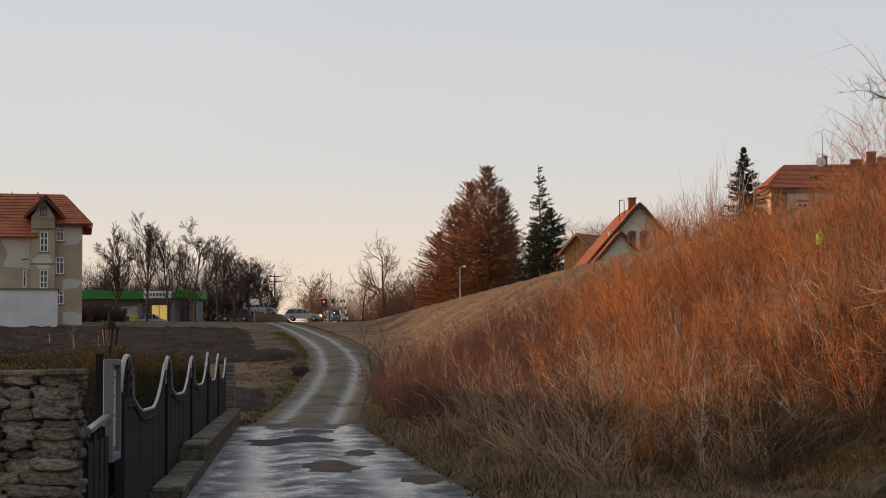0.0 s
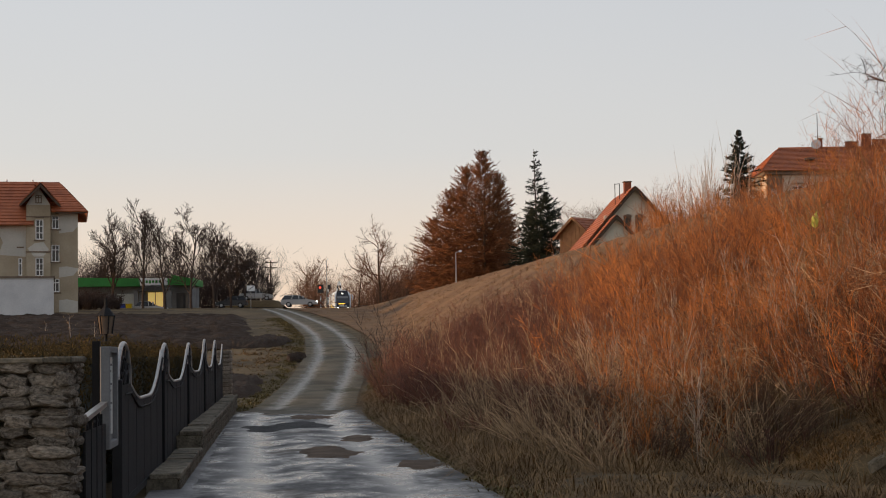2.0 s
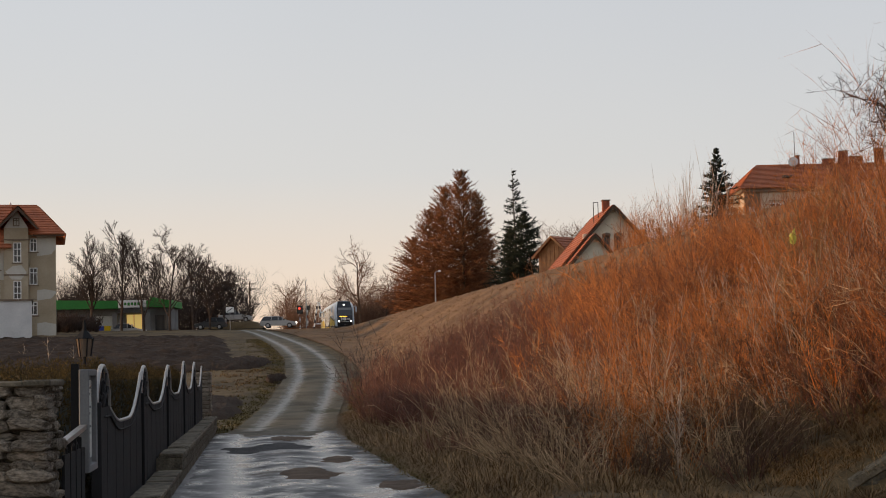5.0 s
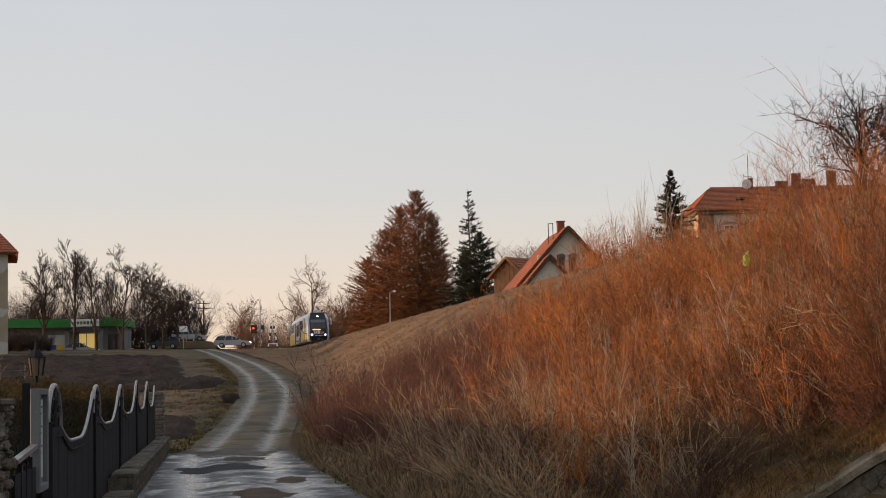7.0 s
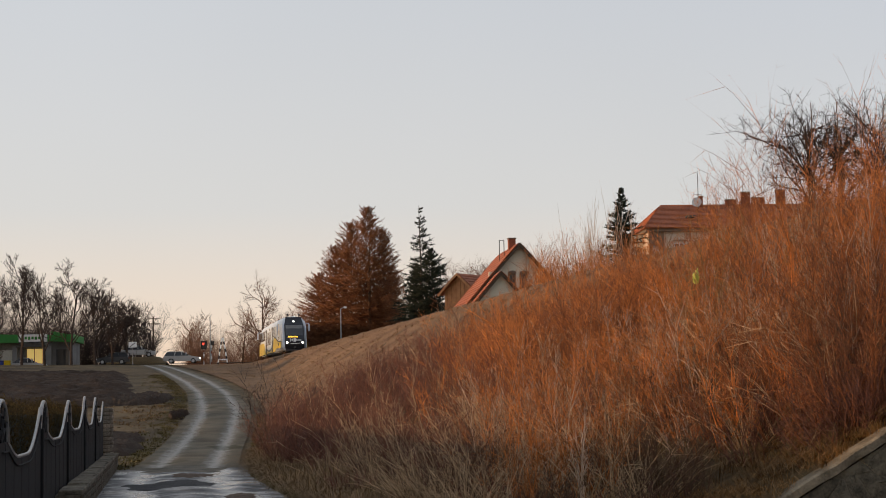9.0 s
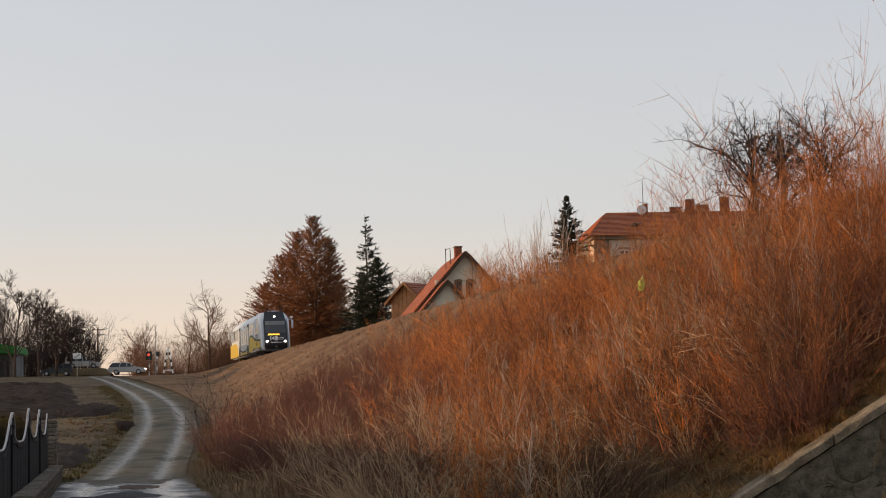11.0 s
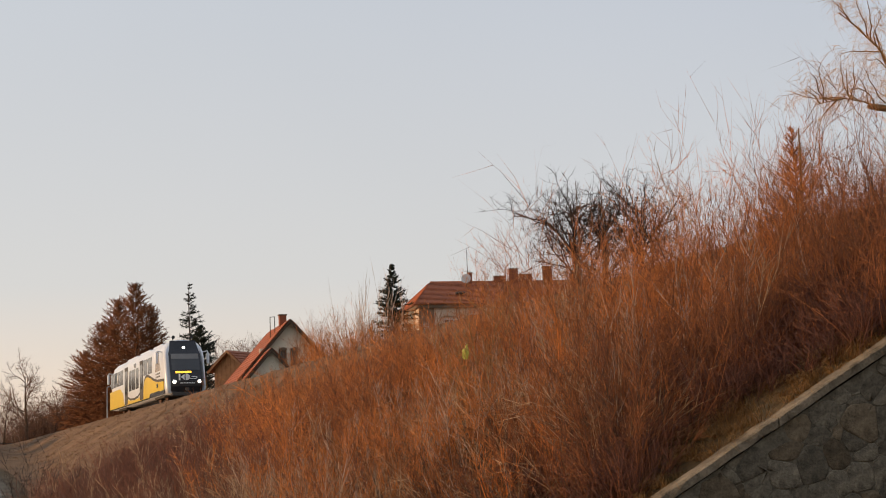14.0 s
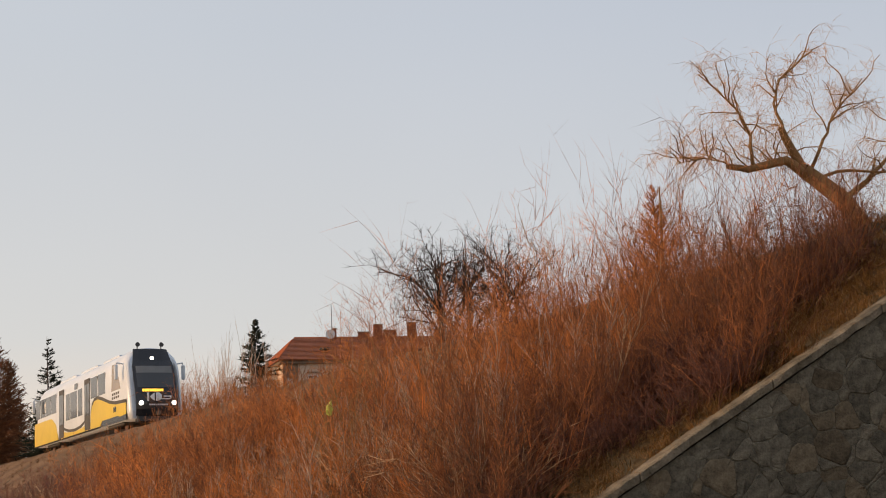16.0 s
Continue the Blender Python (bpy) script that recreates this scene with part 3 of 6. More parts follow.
def shrub(rng, height, stems=22, spread=0.45, twigs=7, r=0.011, lean=(0, 0, 0), droop=0.0, jitter=0.10, steps=(4, 1), fork=2, open_=0.42, base=0.35):
    """Segments of one many-stemmed bush: crooked stems, twigs at narrow angles, each with a few pointed twiglets."""
    segs = []
    for _ in range(stems):
        a, q = rng.uniform(0, 2 * math.pi), rng.uniform(0, 1) ** 0.5
        p = np.array([math.cos(a) * q * base, math.sin(a) * q * base, -0.05])
        d = np.array([math.cos(a) * spread * q, math.sin(a) * spread * q, 1.0]) + np.array(lean) + rng.normal(0, 0.08, 3)
        h = height * rng.uniform(0.55, 1.05)
        r0 = r * rng.uniform(0.6, 1.3)
        pts, dirs = wander(rng, p, d / np.linalg.norm(d), h, steps[0], r0, 0.0, jitter, 0.05 - droop, segs)
        for _ in range(twigs):
            u = rng.uniform(0.18, 0.97) * steps[0]
            k = min(int(u), steps[0] - 1)
            e = dirs[k] + rng.normal(0, open_, 3) + np.array([0, 0, 0.12])
            ln = h * rng.uniform(0.14, 0.36)
            p2, d2 = wander(rng, pts[k] + (pts[k + 1] - pts[k]) * (u - k), e / np.linalg.norm(e), ln, steps[1], r0 * 0.55, 0.0, 0.12, 0.06 - droop, segs)
            for _ in range(fork):
                m = rng.integers(steps[1])
                e = d2[m] + rng.normal(0, open_, 3) + np.array([0, 0, 0.1])
                wander(rng, p2[m] + (p2[m + 1] - p2[m]) * rng.uniform(0.2, 0.9), e / np.linalg.norm(e), ln * rng.uniform(0.3, 0.65), 1, r0 * 0.36, 0.0, 0.05, -droop, segs)
    return np.array(segs)


def scatter(kinds, places, rng, mat, name, sides=3):
    """Places: (x, y, z, size); joins copies of the kinds, turned at random, into one mesh."""
    out = []
    for x, y, z, s in places:
        k = kinds[rng.integers(len(kinds))]
        a = rng.uniform(0, 2 * math.pi)
        c, si = math.cos(a), math.sin(a)
        y = y * DEEP
        q = k.copy()
        for o in (0, 3):
            q[:, o], q[:, o + 1] = (k[:, o] * c - k[:, o + 1] * si) * s + x, (k[:, o] * si + k[:, o + 1] * c) * s + y
            q[:, o + 2] = k[:, o + 2] * s + z
        out.append(q)
    v, f = tubes(np.concatenate(out), sides)
    return raw(name, v, f, mat)


def bare_tree(rng, height, spread=0.5, depth=4, r=0.16, upright=0.06, first=0.28, kids=(4, 7), droop=0.0, min_r=0.008, jitter=0.09, trunk_lean=0.04, ratio=(0.42, 0.68)):
    """Trunk and limbs (two lists of segments) of a leafless tree."""
    trunk, limbs = [], []

    def grow(p, d, length, r0, level):
        n = 6 if level < 2 else 3 if level < depth else 2
        store = trunk if level == 0 else limbs
        pts, dirs = wander(rng, p, d, length, n, r0, max(r0 * (0.3 if level else 0.25), min_r * 0.8) if level < depth else 0.0, jitter * (0.5 if level == 0 else 1.6), upright if level < 2 else upright * 0.6 - droop, store)
        if level >= depth:
            return
        count = rng.integers(*kids) + (5 if level == 0 else 0)
        for i in range(count):
            u = first + (1 - first) * (i + rng.uniform(0, 0.9)) / count if level == 0 else 0.22 + 0.78 * (i + rng.uniform(0, 1)) / count
            k = min(int(u * n), n - 1)
            q = pts[k] + (pts[k + 1] - pts[k]) * (u * n - k)
            side = rng.normal(0, 1, 3)
            side -= dirs[k] * side.dot(dirs[k])
            side /= np.linalg.norm(side)
            e = dirs[k] * (1 - spread) + side * (spread + 0.15)
            e[2] += 0.12
            grow(q, e / np.linalg.norm(e), length * rng.uniform(*ratio) * (1.1 - 0.45 * u if level == 0 else 1.05 - 0.35 * u), max(r0 * 0.5 * (1.15 - 0.5 * u), min_r), level + 1)

    grow(np.array([0.0, 0, -0.2]), np.array([rng.normal(0, trunk_lean), rng.normal(0, trunk_lean), 1.0]), height * 0.72, r, 0)
    return np.array(trunk), np.array(limbs)


def orchard_tree(rng, height, reach, r=0.15, min_r=0.010):
    """Trunk and limbs of an old fruit tree: a short trunk, scaffold limbs that arch outward, a dense twiggy dome."""
    trunk, limbs = [], []

    def grow(p, d, length, r0, level):
        n = (5, 4, 3, 2, 2)[level - 1]
        pts, dirs = wander(rng, p, d, length, n, r0, r0 * 0.45 if level < 5 else 0.0, 0.2, 0.05 if level < 3 else 0.03, limbs)
        if level == 5:
            return
        for i in range((5, 4, 4, 2)[level - 1]):
            u = rng.uniform(0.3, 1.0) * n
            k = min(int(u), n - 1)
            e = dirs[k] * 0.75 + rng.normal(0, 0.55, 3)
            grow(pts[k] + (pts[k + 1] - pts[k]) * (u - k), e / np.linalg.norm(e), length * rng.uniform(0.52, 0.74), max(r0 * 0.5, min_r), level + 1)

    pts, _ = wander(rng, np.array([0.0, 0, -0.2]), np.array([0.03, 0, 1.0]), height * 0.48, 5, r, r * 0.75, 0.05, 0.02, trunk)
    for i in range(8):
        a = 2 * math.pi * (i + rng.uniform(-0.3, 0.3)) / 8
        w = reach / height * rng.uniform(0.5, 1.35)
        e = np.array([math.cos(a) * w * 1.5, math.sin(a) * w * 1.5, rng.uniform(0.6, 1.0)])
        grow(pts[3 + i % 3], e / np.linalg.norm(e), height * rng.uniform(0.22, 0.30), r * 0.55, 1)
    return np.array(trunk), np.array(limbs)


def plant_tree(name, label, x, y, size, seed, mat="bark", crown="wood_far", rz=0.0, z=None, **k):
    rng = np.random.default_rng(seed)
    trunk, limbs = orchard_tree(rng, size, k["reach"]) if "reach" in k else bare_tree(rng, size, **k)
    top = empty(name, x, y, g(x, y) if z is None else z, rz)
    raw("trunk", *tubes(trunk, 7), mat, top, True)
    raw("crown", *tubes(limbs, 3), crown, top)
    return tagged(top, label, "tree")


def conifer(name, label, x, y, height, radius, seed, mat, bark, tiers=46, per=11, droop=-0.25, sub=9, power=0.8, r=0.012, base=0.05, z=None, lift=0.6, twig=1.0):
    """A cone of whorled boughs with hanging side twigs."""
    rng = np.random.default_rng(seed)
    trunk, boughs = [], []
    wander(rng, np.array([0.0, 0, -0.3]), np.array([0.0, 0, 1]), height + 0.3, 10, height * 0.014, 0.015, 0.012, 0.05, trunk)
    for i in range(tiers):
        u = base + (0.99 - base) * (i + rng.uniform(0, 1)) / tiers
        reach = radius * (1 - u) ** power * rng.uniform(0.75, 1.15) + 0.12
        for k in range(max(4, int(per * (1 - 0.4 * u)))):
            a = rng.uniform(0, 2 * math.pi)
            ln = reach * rng.uniform(0.55, 1.12)
            d = np.array([math.cos(a), math.sin(a), 0.15 + droop * (1 - u) + lift * u * u])
            pts, dirs = wander(rng, np.array([0, 0, min(u + rng.uniform(-0.7, 0.7) / tiers, 0.985) * height]), d / np.linalg.norm(d), ln, 4, 0.012 + 0.02 * (1 - u), r * 0.6, 0.06, 0.03, boughs)
            for _ in range(sub):
                s = rng.uniform(0.15, 1)
                j = min(int(s * 4), 3)
                e = dirs[j] * 0.8 + rng.normal(0, 0.5, 3) + np.array([0, 0, -0.12])
                wander(rng, pts[j] + (pts[j + 1] - pts[j]) * (s * 4 - j), e / np.linalg.norm(e), ln * rng.uniform(0.14, 0.34) * twig + 0.1, 1, r, 0.0, 0.15, 0.0, boughs)
    top = empty(name, x, y, g(x, y) if z is None else z)
    raw("trunk", *tubes(trunk, 7), bark, top, True)
    raw("crown", *tubes(boughs, 3), mat, top)
    return tagged(top, label, "tree")


def blades(rng, places, mat, name, n=26, length=0.5, width=0.012, spread=0.6):
    """Tufts of bent grass blades, each of two quads, joined."""
    P = np.repeat(np.asarray(places, float) * (1, DEEP, 1, 1), n, 0)
    m = len(P)
    a = rng.uniform(0, 2 * math.pi, m)
    q = rng.uniform(0, 0.22, m) * P[:, 3]
    ln = length * P[:, 3] * rng.uniform(0.5, 1.2, m)
    out = rng.uniform(min(0.6, 0.3 * spread), spread, m)
    root = P[:, :3] + np.stack([np.cos(a) * q, np.sin(a) * q, -0.03 + 0 * a], 1)
    dr = np.stack([np.cos(a), np.sin(a), 0 * a], 1)
    up = np.array([[0, 0, 1.0]])
    mid = root + (dr * (out * 0.6)[:, None] + up * (0.8 - 0.3 * out)[:, None]) * (ln * 0.6)[:, None]
    tip = mid + (dr * (out * 1.1)[:, None] + up * (0.5 - out * 0.8)[:, None]) * (ln * 0.55)[:, None]
    w = np.stack([-np.sin(a), np.cos(a), 0 * a], 1) * width
    v = np.stack([root - w, root + w, mid + w * 0.8, mid - w * 0.8, tip + w * 0.2, tip - w * 0.2], 1).reshape(-1, 3)
    b = np.arange(m)[:, None] * 6
    f = np.concatenate([b + np.array([[0, 1, 2, 3]]), b + np.array([[3, 2, 4, 5]])])
    return raw(name, v, f, mat)


def uneven(x, y):
    """Bush heights rise and fall from clump to clump."""
    return min(1.14, 0.98 + 0.32 * math.sin(1.35 * x + 2.1 * math.sin(0.55 * y)) * math.cos(0.9 * y + 1.3 * math.sin(0.8 * x)) + 0.12 * math.sin(3.1 * x + 1.7 * y))


def grown(x, y):
    """How tall the bushes stand: low along the open bank, taller towards the bridge."""
    return float(np.interp(x / y, (0.0, 0.1, 0.2, 0.3, 0.36, 0.42, 0.5, 0.6, 0.7), (0.95, 0.9, 0.82, 0.82, 0.95, 1.06, 1.03, 0.9, 0.68)))


def slope_places(rng, n, y0, y1, a0, a1, size, keep=lambda x, y: True, bushes=True):
    """Random spots between y0 and y1, a0 to a1 metres to the near side of the track's axis."""
    out = []
    while len(out) < n:
        y, a = rng.uniform(y0, y1), rng.uniform(a0, a1)
        x = track_x(y) - a / 0.984
        if y > WALL_Y + 0.5 and x > road_x(y) + 2.3 and keep(x, y):
            out.append((x, y, g(x, y), rng.uniform(*size) * (grown(x, y) * uneven(x, y) if bushes else 1)))
    return out


rng = np.random.default_rng(7)
osier = [shrub(rng, h, 14, 0.42, 13, 0.0105, jitter=0.15, open_=0.6, fork=1) for h in (1.5, 1.9, 2.2, 2.4, 2.6, 2.8, 2.2, 1.9)]
osier_fine = [shrub(rng, h, 12, sp, 14, 0.0080, steps=(5, 2), jitter=0.16, fork=1, open_=0.55) for h, sp in ((1.5, 0.7), (2.0, 0.5), (2.5, 0.35), (2.9, 0.3), (2.2, 0.55), (1.8, 0.45), (3.0, 0.4), (2.4, 0.6))]
dogwood = [shrub(rng, 1.7, 19, 0.6, 12, 0.0085, jitter=0.17, fork=1, open_=0.65) for _ in range(8)]
# low tangles, added to darken the gaps and feet of the bushes like shade
shade_tangle = [shrub(rng, 0.9, 20, 0.9, 9, 0.009, open_=0.7, jitter=0.2, fork=0, steps=(3, 1)) for _ in range(6)]
spray = [shrub(rng, 1.7, 30, 0.85, 2, 0.0095, fork=0, droop=0.17, steps=(5, 1)) for _ in range(6)]


def thick(x, y):
    """Bushes stop short of the track, the farther the lower down the bank."""
    return (track_x(y) - x) * 0.984 > np.interp(y, (16, 20, 25, 30, 40, 50, 60), (3.2, 3.4, 5.0, 6.6, 7.2, 9.4, 11.6))


def bright(x, y):
    return thick(x, y) and x > (0.135 + rng.uniform(-0.06, 0.06)) * y


def off_wall(x, y):
    return thick(x, y) and y > WALL_Y + 0.75 + 0.35 * math.sin(x * 1.7) + 0.75 * max(0.0, x - 11.6)


tagged(scatter(osier_fine, slope_places(rng, 165, 17.4, 31, 3.2, 17, (0.6, 1.3), lambda x, y: off_wall(x, y) and x > (0.16 + rng.uniform(-0.03, 0.05)) * y), rng, "twig", "osier_thicket"), "dense thicket of leafless red-brown osier twigs on the bank", "shrubs", kind="stuff")
tagged(scatter(osier, slope_places(rng, 150, 29, 52, 6, 16, (0.55, 1.1), bright), rng, "twig", "osier_thicket"), "leafless red-brown osier bushes farther along the bank", "shrubs", kind="stuff")
tagged(scatter(dogwood, slope_places(rng, 175, 21, 58, 9.0, 17.5, (0.75, 1.2), lambda x, y: thick(x, y) and x > road_x(y) + (3.9 if y < 33 else 2.6) and x < (0.14 + 0.04 * math.sin(y * 0.9) + rng.uniform(-0.03, 0.08)) * y), rng, "twig_dark", "dogwood_thicket"), "dark red leafless dogwood bushes beside the track", "shrubs", kind="stuff")
# same osiers in a darker brown: partly variety, partly shade put into the colour
tagged(scatter(osier_fine, slope_places(rng, 85, 17.2, 34, 3.2, 16.5, (0.5, 1.1), lambda x, y: off_wall(x, y) and x > 0.12 * y) + slope_places(rng, 36, 16.1, 19, 3.4, 13, (0.4, 0.85), off_wall), rng, "twig_brown", "osier_thicket"), "leafless osiers of a duller brown, darkened partly to stand for shade in the thicket", "shrubs", kind="stuff")
tagged(scatter(dogwood, slope_places(rng, 45, 16.8, 27, 11.5, 16.4, (0.5, 0.95), off_wall), rng, "bark_brown", "brown_scrub"), "dull brown leafless scrub low on the bank", "shrubs", kind="stuff")
# dark twigs put in where the thicket shades itself
tagged(scatter(shade_tangle, slope_places(rng, 70, 16.6, 52, 4, 17, (0.7, 1.3), off_wall) + slope_places(rng, 75, 16.1, 21, 3.4, 13, (0.8, 1.4), off_wall), rng, "twig_dark", "undergrowth"), "low dark tangle standing in for shade beneath the bushes", "shrubs", kind="stuff")
tagged(scatter(spray, slope_places(rng, 95, 16.8, 30, 10.4, 16.6, (0.7, 1.25), off_wall), rng, "twig_pale", "dry_bramble"), "pale arching dry stems at the foot of the bank", "shrubs", kind="stuff")

# more dark twigs for the shade at the bushes' feet by the wall
edge_spots = []
while len(edge_spots) < 150:
    x_, y_ = rng.uniform(6.0, 17.5), WALL_Y + rng.uniform(0.55, 2.4)
    if off_wall(x_, y_):
        edge_spots.append((x_, y_, g(x_, y_), rng.uniform(0.5, 1.2)))
tagged(scatter(shade_tangle, edge_spots, rng, "twig_dark", "undergrowth"), "low dark tangle standing in for shade along the wing wall", "shrubs", kind="stuff")
tagged(scatter(osier_fine, edge_spots[::3], rng, "twig_brown", "osier_thicket"), "young brown osier growth above the wing wall", "shrubs", kind="stuff")
shoots = [shrub(rng, h, 3, 0.25, 9, 0.0105, jitter=0.06, steps=(6, 1)) for h in (1.9, 2.2, 2.5, 2.7, 2.3, 2.0)]
tagged(scatter(shoots, slope_places(rng, 75, 17.4, 30, 7.5, 15.5, (0.6, 0.95), lambda x, y: off_wall(x, y) and x > 0.1 * y), rng, "shoot", "birch_shoots"), "thin pale birch shoots standing in the thicket", "shrubs", kind="stuff")

# grass on the bank, the verge and the strip beside the wing wall
tagged(blades(rng, slope_places(rng, 800, 15.6, 36, 9.8, 19.2, (0.4, 1.5), bushes=False), "grass", "dry_grass", 70, 0.62, 0.0036, 1.6), "long bent dry grass on the lower bank", "grass", kind="stuff")
tagged(blades(rng, slope_places(rng, 3000, 40, 150, 2.8, 14, (0.5, 1.0), bushes=False), "grass_tan", "dry_grass", 14, 0.34, 0.012, 1.3), "pale dry grass on the railway bank", "grass", kind="stuff")
strip_spots = []
for _ in range(900):
    x_, y_ = rng.uniform(4.5, 18), WALL_Y + 0.25 + abs(rng.normal(0, 0.8))
    strip_spots.append((x_, y_, g(x_, y_), rng.uniform(0.4, 1.0)))
bank_top = []
while len(bank_top) < 330:
    x_, y_ = rng.uniform(11.2, 18), WALL_Y + 0.25 + rng.uniform(0, 4.2)
    bank_top.append((x_, y_, g(x_, y_), rng.uniform(0.7, 1.5)))
tagged(blades(rng, bank_top, "grass_orange", "dry_grass", 60, 0.5, 0.0036, 1.5), "tall rusty tussocks on the open bank above the wall", "grass", kind="stuff")
tagged(blades(rng, strip_spots[:760], "grass_orange", "dry_grass", 60, 0.46, 0.0030, 1.6), "rusty dry grass along the wing wall", "grass", kind="stuff")
tagged(blades(rng, strip_spots[760:], "green", "short_grass", 50, 0.2, 0.004, 1.2), "short green grass along the wing wall", "grass", kind="stuff")
verge = []
for _ in range(1100):
    y_ = rng.uniform(12, 60)
    x_ = road_x(y_) + 1.75 + abs(rng.normal(0, 0.5))
    verge.append((x_, y_, g(x_, y_), rng.uniform(0.5, 1.1)))
for _ in range(1500):
    y_ = rng.uniform(36.5, 110)
    x_ = road_x(y_) - 1.6 - abs(rng.normal(0, 0.9))
    verge.append((x_, y_, g(x_, y_), rng.uniform(0.5, 1.2)))
tagged(blades(rng, verge, "green", "short_grass", 11, 0.19, 0.012, 1.2), "short green-brown grass along the road edge", "grass", kind="stuff")
foot = []
while len(foot) < 620:
    y_ = rng.uniform(16.5, 44)
    x_ = road_x(y_) + 2.1 + abs(rng.normal(0, 1.1))
    foot.append((x_, y_, g(x_, y_), rng.uniform(0.7, 1.6)))
tagged(blades(rng, foot, "grass", "dry_grass", 60, 0.62, 0.0042, 1.7), "drooping tussocks of dry grass at the foot of the bank", "grass", kind="stuff")
near_verge = []
for _ in range(330):
    y_ = rng.uniform(10.5, 16.4)
    x_ = rng.uniform(road_x(y_) + 1.9, 6.2)
    near_verge.append((x_, y_, g(x_, y_), rng.uniform(0.5, 1.1)))
tagged(blades(rng, near_verge, "grass", "dry_grass", 44, 0.45, 0.005, 1.5), "matted dry grass at the foot of the wing wall", "grass", kind="stuff")
tagged(blades(rng, stubble, "grass", "stubble", 6, 0.22, 0.012, 2.2), "sparse dry stalks on the ploughed field", "grass", kind="stuff")
meadow = []
for _ in range(2600):
    y_, x_ = rng.uniform(42, 68), rng.uniform(-34, -7.5)
    if x_ < road_x(y_) - 2.2:
        meadow.append((x_, y_, g(x_, y_), rng.uniform(0.5, 1.2)))
tagged(blades(rng, meadow, "grass", "dry_grass", 14, 0.26, 0.014, 1.2), "flattened dry grass below the field", "grass", kind="stuff")


# ---- the train ----
def railcar():
    """Origin at rail level under the leading end, +y is the way it goes."""
    L = 24.3
    t = empty("railcar", 0, 0, 0)
    half = [(1.36, 0.5), (1.43, 0.9), (1.43, 2.95), (1.40, 3.3), (1.28, 3.68), (1.0, 3.98), (0.6, 4.15), (0.0, 4.2)]
    ring = half + [(-x, z) for x, z in half[-2::-1]]
    stations = [(-L, 0), (-L + 0.02, 1), (-L + 0.5, 2), (-L + 1.6, 3), (-1.6, 3), (-0.5, 2), (-0.02, 1), (0, 0)]
    bm = bmesh.new()
    rows = []
    for s, k in stations:
        row = []
        for x, z in ring:
            tp = (0.86, 0.92, 0.97, 1.0)[k]
            rake = max(0.0, z - 1.35) ** 1.25 * 0.36 * (1 - (k == 3)) * (0.75 if k == 2 else 1)
            low = -0.25 * max(0, 1.0 - z) * (1 - (k == 3))
            y = s - rake * (1 if s > -L / 2 else -1) + low * (1 if s > -L / 2 else -1)
            row.append(bm.verts.new((x * tp, y, z - (0.12 * (z > 3.5) if k < 2 else 0))))
        rows.append(row)
    for a, b in zip(rows, rows[1:]):
        for i in range(len(ring) - 1):
            bm.faces.new((a[i], a[i + 1], b[i + 1], b[i]))
        bm.faces.new((a[-1], a[0], b[0], b[-1]))
    bm.faces.new(rows[0][::-1]), bm.faces.new(rows[-1])
    bmesh.ops.recalc_face_normals(bm, faces=bm.faces)
    body = part("body", bm, "t_white", t)
    for p in body.data.polygons:
        p.use_smooth = len(p.vertices) == 4
    # black windscreen front, following the raked nose
    def face_pt(x, z, out):
        rake = max(0.0, z - 1.35) ** 1.25 * 0.36
        return Vector((x, out - rake - 0.25 * max(0, 1.0 - z), z - (0.12 if z > 3.5 else 0)))
    def face_panel(name, mat, x0, x1, zs, out, label="", narrow=0.0, parent=None):
        bm2 = bmesh.new()
        cols = np.linspace(0, 1, 9)
        grid = []
        for z in zs:
            nr = narrow * max(0, z - 3.2)
            grid.append([bm2.verts.new(face_pt((x0 + nr) + (x1 - x0 - 2 * nr) * c, z, out - 0.25 * abs(2 * ((x0 + (x1 - x0) * c + 1.43) / 2.86) - 1) ** 3)) for c in cols])
        for a, b in zip(grid, grid[1:]):
            for i in range(len(cols) - 1):
                bm2.faces.new((a[i], b[i], b[i + 1], a[i + 1]))
        ret = bmesh.ops.extrude_face_region(bm2, geom=list(bm2.faces))
        bmesh.ops.translate(bm2, vec=(0, -0.12, 0), verts=[e for e in ret["geom"] if isinstance(e, bmesh.types.BMVert)])
        bmesh.ops.recalc_face_normals(bm2, faces=bm2.faces)
        return part(name, bm2, mat, parent or t, label)
    front = face_panel("front_mask", "t_black", -1.07, 1.07, [0.62, 0.95, 1.3, 1.7, 2.2, 2.7, 3.2, 3.6, 3.9, 4.1, 4.24], 0.16, "glossy black cab front", narrow=0.2)
    face_panel("windscreen", "t_glass", -0.95, 0.95, [2.05, 2.4, 2.8, 3.2], 0.175, "raked windscreen", parent=front)
    face_panel("sun_blind", "shop", -0.92, 0.92, [2.82, 3.0, 3.18], 0.185, "pale blind behind the windscreen", parent=front)
    sign = face_panel("destination_display", "t_black", -0.36, 0.80, [1.78, 1.87, 1.94, 2.02], 0.185, "dark destination display with lit amber writing", parent=front)
    for k in range(9):
        face_panel("display_bar", "amber", -0.32 + 0.12 * k, -0.22 + 0.12 * k, [1.83, 1.9, 1.97], 0.195, parent=front)
    for sx in (-0.84, 0.84):
        p = face_pt(sx, 1.25, 0.17)
        part("headlight", rodm(p - Vector((0, 0.1, 0)), p, 0.11, n=16), "lamp", t, "round white headlight switched on")
        part("tail_light", rodm(p + Vector((-0.24 if sx > 0 else 0.24, -0.1, 0)), p + Vector((-0.24 if sx > 0 else 0.24, 0, 0)), 0.06, n=12), "t_grey", t)
